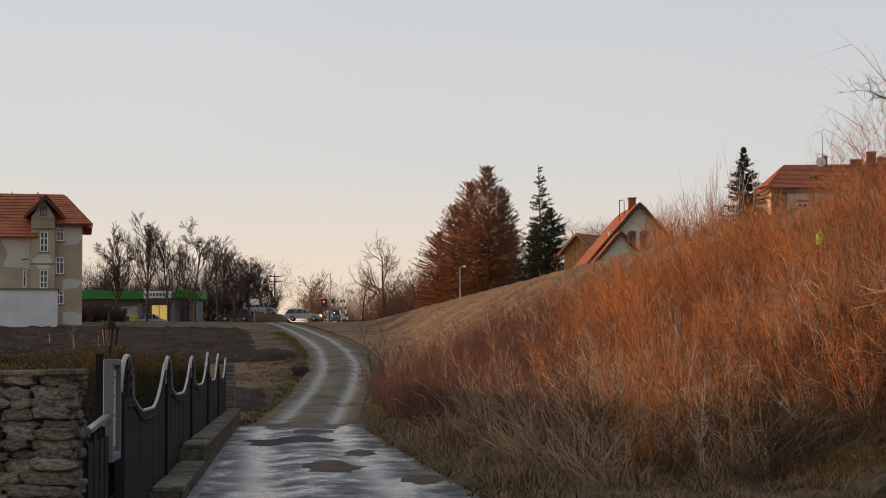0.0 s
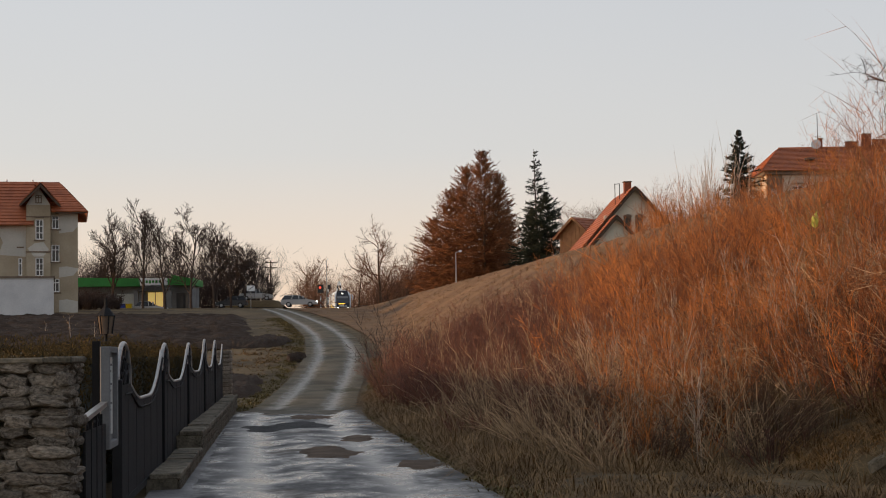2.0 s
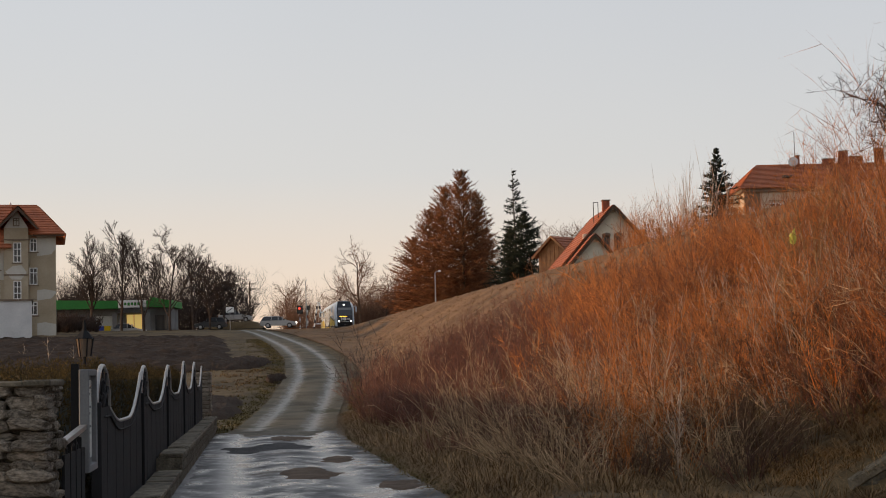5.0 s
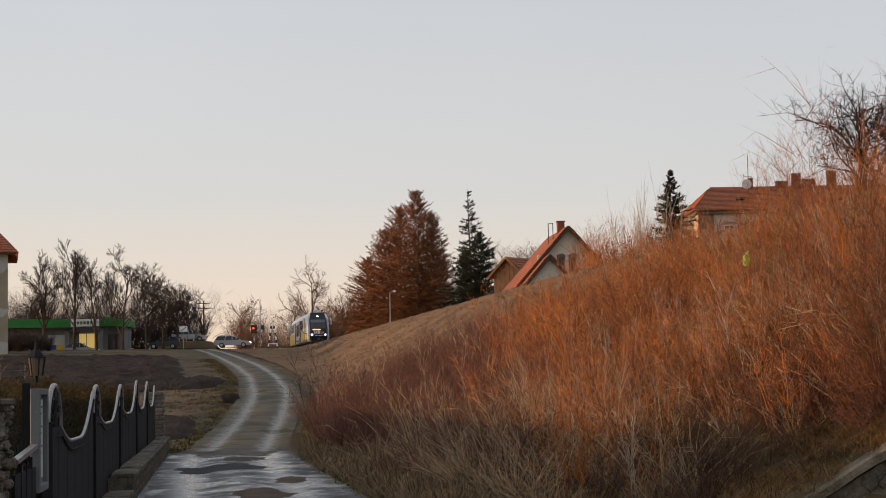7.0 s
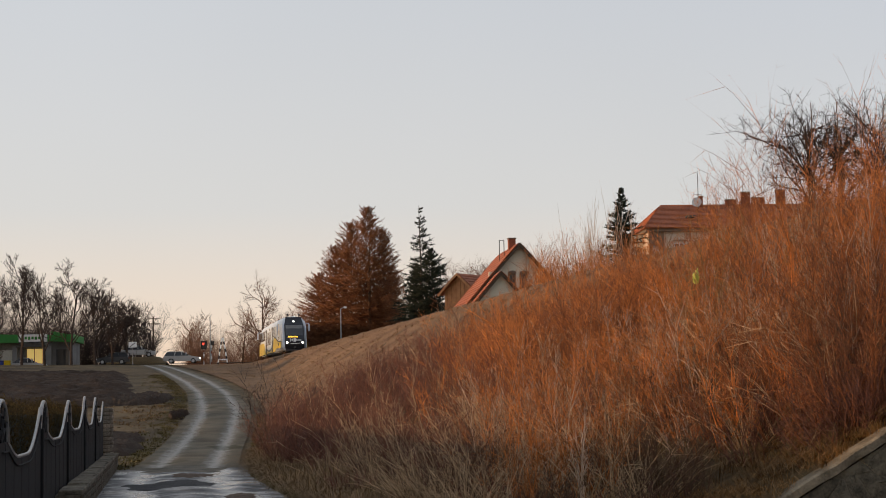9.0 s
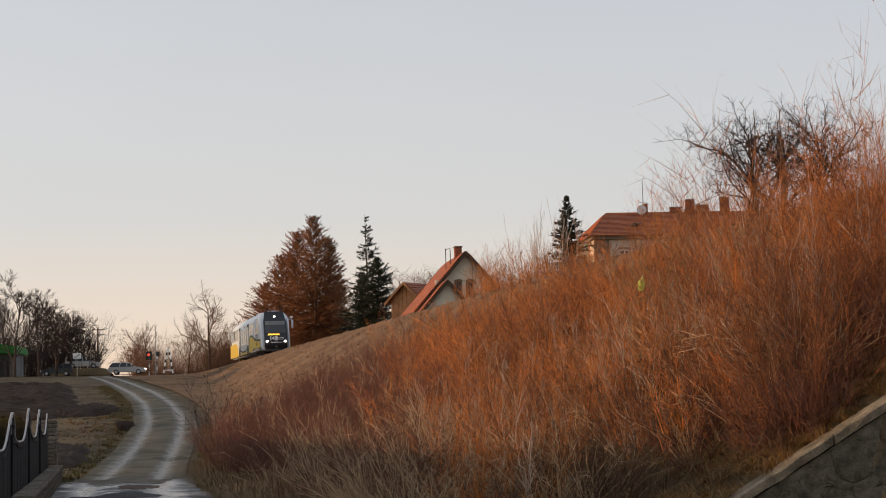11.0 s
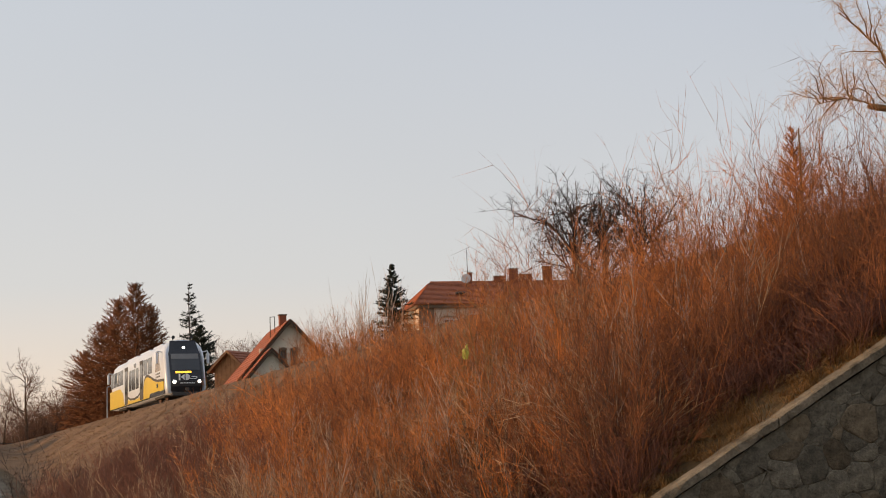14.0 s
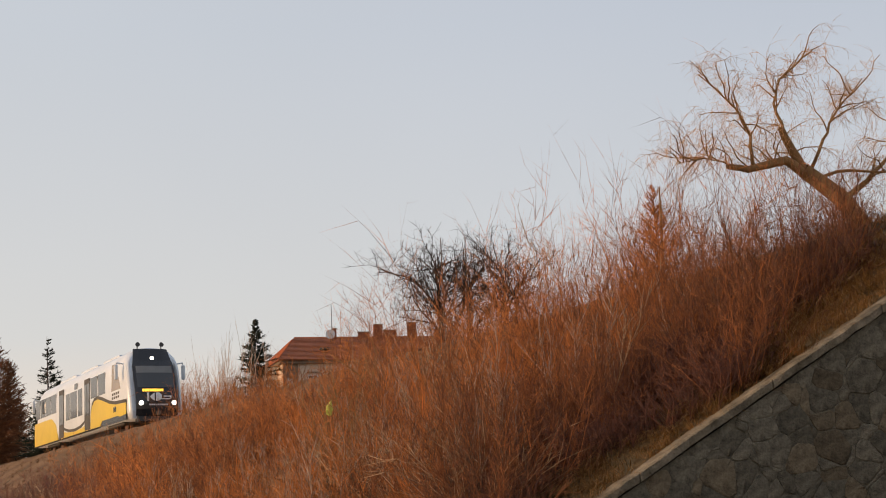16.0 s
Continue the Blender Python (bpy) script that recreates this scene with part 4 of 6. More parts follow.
    p = face_pt(0, 3.72, 0.16)
    part("headlight", rodm(p - Vector((0, 0.15, 0)), p + Vector((0, 0.03, 0)), 0.10, n=16), "lamp", t, "top headlight switched on")
    for sx in (-0.62, 0.62):
        q = Vector((sx, -1.45, 4.12))
        part("horn", rod(rodm(q, q + Vector((0, 0, 0.18)), 0.03), q + Vector((0, -0.12, 0.24)), q + Vector((0, 0.12, 0.24)), 0.06, 0.12, n=12), "t_black", t, "black roof horn")
    # operator's mark: a plain bar, a wedge and a rounded block
    def mark(size, x, y, z, mat, rz, depth=0.012):
        q = bmesh.new()
        w = size * 0.7
        box(q, -0.95 * w, -0.72 * w, -depth, depth, 0, w)
        prism(q, [(-0.66 * w, 0.5 * w), (-0.05 * w, 0.98 * w), (-0.05 * w, 0.02 * w)], "y", -depth, depth)
        prism(q, [(0.12 * w, 0), (0.12 * w, w), (0.5 * w, w), (0.82 * w, 0.72 * w), (0.82 * w, 0.28 * w), (0.5 * w, 0)], "y", -depth, depth)
        bmesh.ops.recalc_face_normals(q, faces=q.faces)
        part("operator_mark", q, mat, t).matrix_basis = pose(x, y, z, 0, 0, rz)
    mark(0.60, 0.16, 0.21, 1.34, "white", 180)
    bm2 = bmesh.new()
    for x0, x1, z0, z1 in ((-0.62, -0.2, 1.42, 1.47), (-0.68, -0.3, 1.55, 1.60), (-0.68, -0.63, 1.45, 1.58)):
        box(bm2, x0, x1, 0.17, 0.2, z0, z1)
    part("emblem", bm2, "white", t, "white swoosh emblem")
    bm2 = bmesh.new()
    for k in range(9):
        box(bm2, -0.5 + k * 0.11, -0.43 + k * 0.11, 0.16, 0.185, 1.12, 1.2)
    part("number_bars", bm2, "white", t)
    # coupler and snow plough
    part("buffer_beam", boxm(-1.0, 1.0, -0.5, 0.05, 0.3, 0.62, bevel=0.04), "t_black", t)
    part("coupler", rodm((0, -0.3, 0.75), (0, 0.35, 0.75), 0.12), "t_grey", t)
    # bogies
    for yb in (-4.2, -20.2):
        b = part("bogie", boxm(-1.1, 1.1, yb - 1.7, yb + 1.7, 0.35, 0.6, bevel=0.05), "t_grey", t)
        for dy in (-1.2, 1.2):
            for sx in (-0.75, 0.75):
                part("wheel", rodm((sx - 0.06, yb + dy, 0.42), (sx + 0.06, yb + dy, 0.42), 0.42, n=20), "rail", b)
    # sides
    for s in (1, -1):
        def panel(name, mat, outline, out=0.012, label="", parent=None):
            return part(name, prismm(outline, "x", s * 1.42, s * (1.43 + out)), mat, parent or t, label)
        def quad(y0, y1, z0, z1):
            return [(y0, z0), (y1, z0), (y1, z1), (y0, z1)]
        A = [(-L + 0.08, 0.55), (-L + 0.08, 1.95), (-L + 4.6, 1.95), (-L + 5.4, 1.90), (-L + 6.6, 1.45), (-L + 7.2, 0.55)]
        panel("yellow_panel", "t_yellow", A, label="yellow painted side panel")
        crest = [(-8.6, 0.55), (-8.5, 1.3), (-8.2, 1.75), (-7.6, 2.0), (-6.8, 2.04), (-5.6, 1.86), (-4.2, 1.58), (-2.8, 1.42), (-1.0, 1.36), (-0.62, 1.34)]
        panel("yellow_panel", "t_yellow", crest + [(-0.62, 0.765), (-1.9, 0.725), (-2.4, 0.805), (-5.8, 0.805), (-6.3, 0.55)], label="yellow painted cab skirt")
        # flat black panel: the shade of the bogie cutout as colour
        panel("bogie_shade_panel", "t_black", [(-6.25, 0.48), (-5.78, 0.80), (-2.42, 0.80), (-1.92, 0.72), (-0.62, 0.76), (-0.62, 0.48)], 0.010, "flat black panel standing for the shaded cutout over the bogie")
        # near-black strip in place of the dark gap under the body side
        panel("sill", "rubber", [(-L + 0.3, 0.46), (-6.3, 0.46), (-6.3, 0.56), (-L + 0.3, 0.56)], 0.010)
        band = [(y, z + 0.17) for y, z in crest] + crest[::-1]
        panel("grey_band", "t_grey", band, 0.016, "dark grey wavy stripe")
        low = [(-16.3, 0.55), (-9.2, 0.55), (-9.2, 0.95), (-10.6, 0.78), (-12.6, 0.72), (-14.6, 0.80), (-16.3, 1.0)]
        panel("yellow_panel", "t_yellow", low, label="yellow sill under the windows")
        arc = [(-16.2, 1.35), (-15.5, 1.0), (-14.2, 0.8), (-12.6, 0.74), (-11.0, 0.82), (-9.8, 1.05), (-9.1, 1.4)]
        panel("grey_band", "t_grey", [(y, z + 0.15) for y, z in arc] + arc[::-1], 0.016)
        for y0, y1 in ((-L + 0.5, -L + 1.85), (-L + 2.0, -L + 3.45), (-L + 3.6, -L + 5.0), (-L + 5.15, -L + 6.6), (-8.5, -6.9), (-6.7, -5.1)):
            panel("side_window", "t_glass", quad(y0, y1, 2.2, 3.32), 0.008, "tinted passenger window")
        for y0, y1 in ((-14.9, -13.9), (-13.75, -12.0), (-11.7, -10.6)):
            panel("side_window", "t_glass", quad(y0, y1, 1.5, 3.0), 0.008)
        panel("small_window", "t_glass", quad(-12.6, -11.9, 3.08, 3.4), 0.008)
        panel("cab_window", "cab_glass", [(-3.7, 2.15), (-1.75, 2.15), (-2.65, 3.5), (-3.5, 3.5)], 0.008, "slanting cab side window, tan for the light seen through it")
        for y0 in (-16.8, -10.0):
            d = panel("door", "t_grey", quad(y0, y0 + 1.3, 0.58, 3.38), 0.02, "grey double-leaf passenger door")
            for k in (0.07, 0.7):
                panel("door_window", "t_glass", quad(y0 + k, y0 + k + 0.52, 1.35, 3.1), 0.028, parent=d)
        for yc in (-1.35, -L + 1.35):
            m = part("mirror_arm", rod(rodm((s * 1.38, yc, 3.35), (s * 1.72, yc, 3.42), 0.035), (s * 1.72, yc, 3.42), (s * 1.74, yc, 3.2), 0.03), "t_white", t)
            part("mirror", boxm(min(s * 1.66, s * 1.84), max(s * 1.66, s * 1.84), yc - 0.09, yc + 0.09, 2.55, 3.3, bevel=0.04), "t_white", m, "tall white rear-view mirror")
        mark(0.44, s * 1.456, -2.9, 1.02, "t_black", 90 * s, 0.006)
        bm2 = bmesh.new()
        for k in range(4):
            for j in range(2):
                box(bm2, min(s * 1.425, s * 1.437), max(s * 1.425, s * 1.437), -3.6 + k * 0.42, -3.3 + k * 0.42, 1.72 + j * 0.2, 1.84 + j * 0.2)
        part("inscription_bars", bm2, "t_grey", t)
    bm2 = bmesh.new()
    for y0, y1 in ((-20, -15.5), (-14, -10), (-8.5, -5)):
        box(bm2, -0.7, 0.7, y0, y1, 4.0, 4.24, bevel=0.03)
    part("roof_unit", bm2, "t_white", t)
    return tagged(t, "white railcar with yellow wavy panels and lit headlights", "train")


train = railcar()


# ---- wing wall of the railway bridge ----
def coping_z(x):
    return max(-0.2, min(1.9 + 0.58 * (x - 8.04), 7.0))


def lump(rng, w, h, d, sides=9, rough_=0.16):
    """A rough-faced stone: an uneven outline in x and z, its face bulging towards -y."""
    bm = bmesh.new()
    rings = []
    for k, (s, y) in enumerate(((1.0, d), (1.0, -0.4 * d), (0.92, -0.85 * d), (0.6, -d))):
        row = []
        for i in range(sides):
            a = 2 * math.pi * i / sides
            c, sn = math.cos(a), math.sin(a)
            q = (abs(c) ** 7 + abs(sn) ** 7) ** (-1 / 7)
            row.append((c * q * w / 2, sn * q * h / 2))
        if k == 0:
            jit = [1 + rng.uniform(-rough_, rough_ * 0.3) for _ in range(sides)]
        rings.append([bm.verts.new((x * s * jit[i], y + rng.uniform(-0.12, 0.12) * d * (k > 1), z * s * jit[i])) for i, (x, z) in enumerate(row)])
    for a, b in zip(rings, rings[1:]):
        for i in range(sides):
            j = (i + 1) % sides
            bm.faces.new((a[i], a[j], b[j], b[i]))
    bm.faces.new(rings[-1])
    bmesh.ops.recalc_face_normals(bm, faces=bm.faces)
    return bm


def mesh_of(bm, mat, name):
    me = bpy.data.meshes.new(name)
    bm.to_mesh(me)
    bm.free()
    me.materials.append(MAT[mat])
    return me


def wing_wall():
    rng = random.Random(11)
    t = empty("wing_wall", 0, WALL_Y, 0)
    xs = [5.0 + 0.5 * k for k in range(28)]
    outline = [(xs[0], -0.4)] + [(x, max(-0.2, coping_z(x) - 0.16)) for x in xs] + [(xs[-1], -0.4)]
    part("core", prismm(outline, "y", -0.032, 0.5), "mortar", t, "smeared mortar and rubble core")
    seeds = []
    for j in range(37):
        for i in range(52):
            seeds.append((5.4 + 0.25 * (i + 0.5 * (j % 2)) + rng.uniform(-0.12, 0.12), -0.3 + 0.2 * j + rng.uniform(-0.09, 0.09), rng.choice((0.0, 0.02, 0.04, 0.06, -0.02, -0.04))))
    grid = np.array(seeds)
    rest_v, rest_f, n = [], [], 0
    for x, z, wt in seeds:
        if z > coping_z(x) - 0.2 or x > 18.2:
            continue
        poly = [(x - 0.6, z - 0.6), (x + 0.6, z - 0.6), (x + 0.6, z + 0.6), (x - 0.6, z + 0.6)]
        near = grid[(np.abs(grid[:, 0] - x) < 1.0) & (np.abs(grid[:, 1] - z) < 0.9)]
        cuts = [(nx - x, nz - z, (nx * nx + nz * nz - x * x - z * z + wt - nw) / 2) for nx, nz, nw in near if (nx, nz) != (x, z)]
        cuts.append((-0.58, 1.0, -0.58 * x + coping_z(x) - 0.16))      # the underside of the coping
        for a, b, c in cuts:
            out = []
            for p, q in zip(poly, poly[1:] + poly[:1]):
                dp, dq = a * p[0] + b * p[1] - c, a * q[0] + b * q[1] - c
                if dp <= 0:
                    out.append(p)
                if dp * dq < 0:
                    f = dp / (dp - dq)
                    out.append((p[0] + (q[0] - p[0]) * f, p[1] + (q[1] - p[1]) * f))
            poly = out
            if len(poly) < 3:
                break
        if len(poly) < 3:
            continue
        cx, cz = sum(p[0] for p in poly) / len(poly), sum(p[1] for p in poly) / len(poly)
        ring = []
        for p, q in zip(poly, poly[1:] + poly[:1]):      # worn corners
            for f in (0.2, 0.8):
                ring.append((p[0] + (q[0] - p[0]) * f - cx + rng.uniform(-0.012, 0.012), p[1] + (q[1] - p[1]) * f - cz + rng.uniform(-0.012, 0.012)))
        d, m = rng.uniform(0.014, 0.030), len(ring)
        v = [(px_ * sc, y + rng.uniform(-0.006, 0.006) * (sc < 0.9), pz * sc) for sc, y in ((0.99, 0.0), (0.98, -d * 0.85), (0.9, -d)) for px_, pz in ring] + [(0, -d * rng.uniform(0.95, 1.15), 0)]
        f = [(k * m + i, k * m + (i + 1) % m, k * m + m + (i + 1) % m) for k in range(2) for i in range(m)]
        f += [(k * m + i, k * m + m + (i + 1) % m, k * m + m + i) for k in range(2) for i in range(m)]
        f += [(2 * m + i, 2 * m + (i + 1) % m, 3 * m) for i in range(m)]
        if 6.6 < cx < 13.2 and cz > 0.3 and n < 300:
            o = raw("stone", v, f, rng.choice(("stone_dark", "stone_dark", "stone_dark", "stone_brown")), t)
            o.matrix_basis = Matrix.Translation((cx, -0.02, cz))
            n += 1
        else:
            rest_f += [tuple(k + len(rest_v) for k in q) for q in f]
            rest_v += [(p[0] + cx, p[1] - 0.02, p[2] + cz) for p in v]
    tagged(raw("rubble_face", rest_v, rest_f, "stone_dark", t), kind="stuff")
    # coping slabs laid up the slope
    x = 5.1
    while x < 17.6:
        ln = rng.uniform(1.5, 2.1)
        z0, z1 = coping_z(x), coping_z(x + ln - 0.02)
        bm = bmesh.new()
        N = 8
        prof = [(-0.09, -0.13), (-0.09, -0.02), (-0.06, 0.0), (0.26, 0.0), (0.30, -0.13)]
        rows = []
        for i in range(N + 1):
            u = i / N
            dz = rng.uniform(-0.012, 0.012)
            rows.append([bm.verts.new((x + (ln - 0.02) * u, y + rng.uniform(-0.008, 0.008), z0 + (z1 - z0) * u + zz + dz)) for y, zz in prof])
        for a, b in zip(rows, rows[1:]):
            for k in range(5):
                bm.faces.new((a[k], a[(k + 1) % 5], b[(k + 1) % 5], b[k]))
        bm.faces.new(rows[0]), bm.faces.new(rows[-1][::-1])
        bmesh.ops.recalc_face_normals(bm, faces=bm.faces)
        part("coping_slab", bm, "coping", t)
        x += ln
    tagged(t, "sloping masonry wing wall with concrete coping", "retaining wall", kind="structure")


wing_wall()


# ---- drystone wall, gate, fence and hedge on the near side ----
def fence_x(y):
    return -3.57 - 0.128 * (y - 15.7)


def stone_wall():
    rng = random.Random(5)
    y0 = 9.9
    t = empty("garden_wall", -2.86, y0, 0)
    part("core", boxm(-2.6, -0.1, 0.06, 0.42, -0.1, 1.56), "mortar", t)
    stones = [mesh_of(lump(rng, 1, 1, 1, 11, 0.30), "stone", "stone") for _ in range(12)]
    for face in (0, 1):
        z = 0.0
        while z < 1.55:
            h = rng.uniform(0.05, 0.105)
            x = -2.6 if face == 0 else 0.02
            end = 0.0 if face == 0 else 0.42
            while x < end:
                w = rng.uniform(0.13, 0.33) * (1 if face == 0 else 0.75)
                o = new("stone", stones[rng.randrange(12)])
                o.parent = t
                if face == 0:
                    o.matrix_basis = Matrix.LocRotScale((min(x + w / 2, -w / 2 + 0.03), 0.02 + rng.uniform(-0.045, 0.03), z + h / 2 + rng.uniform(-0.012, 0.012)), Euler((rng.uniform(-0.2, 0.1), rng.uniform(-0.12, 0.12), rng.uniform(-0.15, 0.15))), (w * 1.1, rng.uniform(0.05, 0.09), h * rng.uniform(1.15, 1.4)))
                else:
                    o.matrix_basis = Matrix.LocRotScale((-0.07 + rng.uniform(-0.02, 0.03), x + w / 2, z + h / 2), Euler((0, 0, radians(90) + rng.uniform(-0.1, 0.1))), (w * 1.03, 0.07, h * 1.05))
                x += w
            z += h * 0.97
    x = -2.6
    while x < 0:
        w = rng.uniform(0.3, 0.5)
        part("cap_stone", boxm(x, min(x + w, 0.04), -0.06, 0.46, 1.56, 1.56 + rng.uniform(0.03, 0.06), bevel=0.012), "stone_dark", t)
        x += w
    tagged(t, "drystone garden wall of stacked flat brown stones", "stone wall")


stone_wall()


def gate_bay(y0, y1, low, high, name, label, first=False):
    """One leaf or panel between two posts, its top edge sweeping down and up."""
    t = empty(name, fence_x(y0), y0, 0, math.degrees(math.atan(0.128 / DEEP)))
    L = (y1 - y0) * DEEP * math.hypot(1, 0.128 / DEEP)

    def top(u):
        if u < 0.22:
            return high - 0.42
        if u < 0.45:
            return low + (high - 0.42 - low) * (1 - math.sin((u - 0.22) / 0.23 * math.pi / 2))
        if u < 0.66:
            return low
        return low + (high - 0.06 - low) * ((u - 0.66) / 0.34) ** 1.7
    us = [k / 28 for k in range(29)]
    outline = [(0, 0.14)] + [(u * L, top(u)) for u in us] + [(L, 0.14)]
    part("sheet", prismm(outline, "x", -0.012, 0.012), "iron", t)
    n = int(L / 1.05)
    for k in range(1, n):
        u = k / n
        part("slat", boxm(-0.015, 0.015, u * L - 0.012, u * L + 0.012, 0.16, top(u) - 0.02), "iron", t)
    segs = [(0.0, a * L, top(a), 0.0, b * L, top(b), 0.021, 0.021) for a, b in zip(us[6:], us[7:])]
    raw("top_rail", *tubes(segs, 8), "iron_trim", t, True)
    segs = [(0.02, a * L, top(a) - 0.1, 0.02, b * L, top(b) - 0.1, 0.012, 0.012) for a, b in zip(us[3:], us[4:])]
    raw("lower_rail", *tubes(segs, 6), "iron", t, True)
    part("bottom_rail", boxm(-0.03, 0.03, 0, L, 0.10, 0.17), "iron", t)
    # scrolled arch over the post
    r = 0.11 * L
    cz = high - 0.42
    arc = [(0.0, r * (1 - math.cos(a)), cz + 0.42 * math.sin(a)) for a in np.linspace(0, math.pi, 18)]
    raw("arch", *tubes([(*a, *b, 0.026, 0.026) for a, b in zip(arc, arc[1:])], 8), "iron_trim", t, True)
    sc = []
    for k in range(1, 6):
        a = math.pi * k / 6
        sc.append((0.0, r, cz, 0.0, r * (1 - math.cos(a)), cz + 0.42 * math.sin(a), 0.016, 0.016))
    for f in (0.35, 0.68):
        q = [(0.0, r * (1 - f * math.cos(a)), cz + 0.42 * f * math.sin(a)) for a in np.linspace(0, math.pi, 12)]
        sc += [(*a, *b, 0.014, 0.014) for a, b in zip(q, q[1:])]
    for c in (0.25, 0.5, 0.75, 1.0, 1.25, 1.5, 1.75):
        q = [(0.0, r * c + 0.09 * math.cos(a), cz - 0.1 + 0.09 * math.sin(a)) for a in np.linspace(0, 1.9 * math.pi, 10)]
        sc += [(*a, *b, 0.011, 0.011) for a, b in zip(q, q[1:])]
    raw("scrollwork", *tubes(sc, 6), "iron", t, True)
    part("post", boxm(-0.05, 0.05, -0.05, 0.05, 0, high - 0.36, bevel=0.01), "iron", t)
    return tagged(t, label, "gate", "gate and fence bays")


tops = (12.7, 17.6, 22.6, 27.8, 32.6, 37.6)
for k, (a, b) in enumerate(zip(tops, tops[1:])):
    gate_bay(a, b, (1.13, 1.22, 1.3, 1.34, 1.36)[k], (1.74, 1.77, 1.82, 1.95, 1.98)[k], "metal_gate" if k < 2 else "metal_fence", "black sheet-metal gate leaf with a pale swept top rail" if k < 2 else "black sheet-metal fence panel with a scrolled arch")


def side_gate():
    y0, y1 = 10.5, 11.75
    t = empty("wicket_gate", fence_x(y0), y0, 0, math.degrees(math.atan(0.128 / DEEP)))
    L = (y1 - y0) * DEEP
    part("sheet", boxm(-0.012, 0.012, 0, L, 0.1, 1.0), "iron", t)
    part("top_rail", prismm([(0, 1.08), (L, 1.16), (L, 1.2), (0, 1.12)], "x", -0.03, 0.03), "iron_trim", t)
    for k in range(1, 4):
        part("slat", boxm(-0.018, 0.018, k * 0.42 - 0.012, k * 0.42 + 0.012, 0.1, 1.1), "iron", t)
    sc = []
    for k in range(4):
        q = [(0.0, 0.2 + k * 0.28 + 0.06 * math.cos(a), 1.0 + 0.06 * math.sin(a)) for a in np.linspace(0, 1.8 * math.pi, 10)]
        sc += [(*a, *b, 0.01, 0.01) for a, b in zip(q, q[1:])]
    raw("scrollwork", *tubes(sc, 5), "iron", t)
    tagged(t, "low black wicket gate with a pale top rail", "gate")


side_gate()


def notice_board():
    y0 = 11.75
    t = empty("notice_board", fence_x(y0), y0, 0, math.degrees(math.atan(0.128 / DEEP)))
    part("backing", boxm(-0.03, 0.0, 0.03, 0.77, 0.80, 1.66), "shop", t)
    bm = bmesh.new()
    for a in ((-0.04, 0.05, 0, 0.06, 0.76, 1.70), (-0.04, 0.05, 0.74, 0.80, 0.76, 1.70), (-0.04, 0.05, 0.06, 0.74, 0.76, 0.83), (-0.04, 0.05, 0.06, 0.74, 1.64, 1.70)):
        box(bm, *a, bevel=0.008)
    part("frame", bm, "shop", t, "pale grey metal frame")
    part("paper", boxm(0.002, 0.006, 0.1, 0.7, 0.88, 1.6), "board", t, "faded notice sheet")
    bm = bmesh.new()
    for k in range(9):
        box(bm, 0.007, 0.009, 0.16, 0.64 - 0.1 * (k % 3), 1.52 - 0.06 * k, 1.54 - 0.06 * k)
    part("text_bars", bm, "shop", t)
    part("post", boxm(-0.12, -0.05, 0.10, 0.18, 0, 1.75), "iron", t)
    tagged(t, "grey framed notice board beside the gate", "notice board")
    la = empty("gate_lantern", fence_x(y0) - 0.01, y0 + 0.1, 1.75)
    la.scale = (0.78, 0.78, 0.95)
    part("stem", rodm((0, 0, 0), (0, 0, 0.07), 0.02), "iron", la)
    part("glass_body", rodm((0, 0, 0.07), (0, 0, 0.24), 0.07, 0.10, n=6), "trim", la, "dull amber glass")
    part("cap", rod(rodm((0, 0, 0.24), (0, 0, 0.32), 0.12, 0.04, n=6), (0, 0, 0.32), (0, 0, 0.42), 0.025, 0.01), "iron", la)
    for k in range(6):
        a = k * math.pi / 3
        part("bar", rodm((0.072 * math.cos(a), 0.072 * math.sin(a), 0.07), (0.103 * math.cos(a), 0.103 * math.sin(a), 0.25), 0.008), "iron", la)
    tagged(la, "black six-sided lantern on the gate post", "lantern")


notice_board()


def plinth(y0, y1, h, label):
    t = empty("fence_plinth", fence_x(y0) + 0.36, y0, 0, math.degrees(math.atan(0.128 / DEEP)))
    rng = random.Random(int(y0 * 10))
    L = (y1 - y0) * DEEP * 1.005
    part("core", boxm(-0.34, 0.02, 0, L, -0.2, h - 0.05), "mortar", t)
    stones = [mesh_of(lump(rng, 1, 1, 1, 8, 0.2), "stone_dark", "stone") for _ in range(6)]
    z = 0.0
    while z < h - 0.1:
        hh = rng.uniform(0.12, 0.18)
        y = 0
        while y < L:
            w = rng.uniform(0.2, 0.45)
            o = new("stone", stones[rng.randrange(6)])
            o.parent = t
            o.matrix_basis = Matrix.LocRotScale((0.03, y + w / 2, z + hh / 2), Euler((0, 0, radians(90))), (w, 0.03, hh))
            y += w
        z += hh
    y = 0
    while y < L:
        w = rng.uniform(0.7, 1.1)
        part("cap_stone", boxm(-0.3, 0.07, y, min(y + w - 0.01, L), h - 0.05, h + rng.uniform(0.0, 0.03), bevel=0.012), "stone_dark", t)
        y += w
    tagged(t, label, "plinth")


plinth(15.3, 19.8, 0.20, "low stone plinth with cap stones under the fence")
plinth(20.0, 38.2, 0.42, "grey rubble plinth under the metal fence")


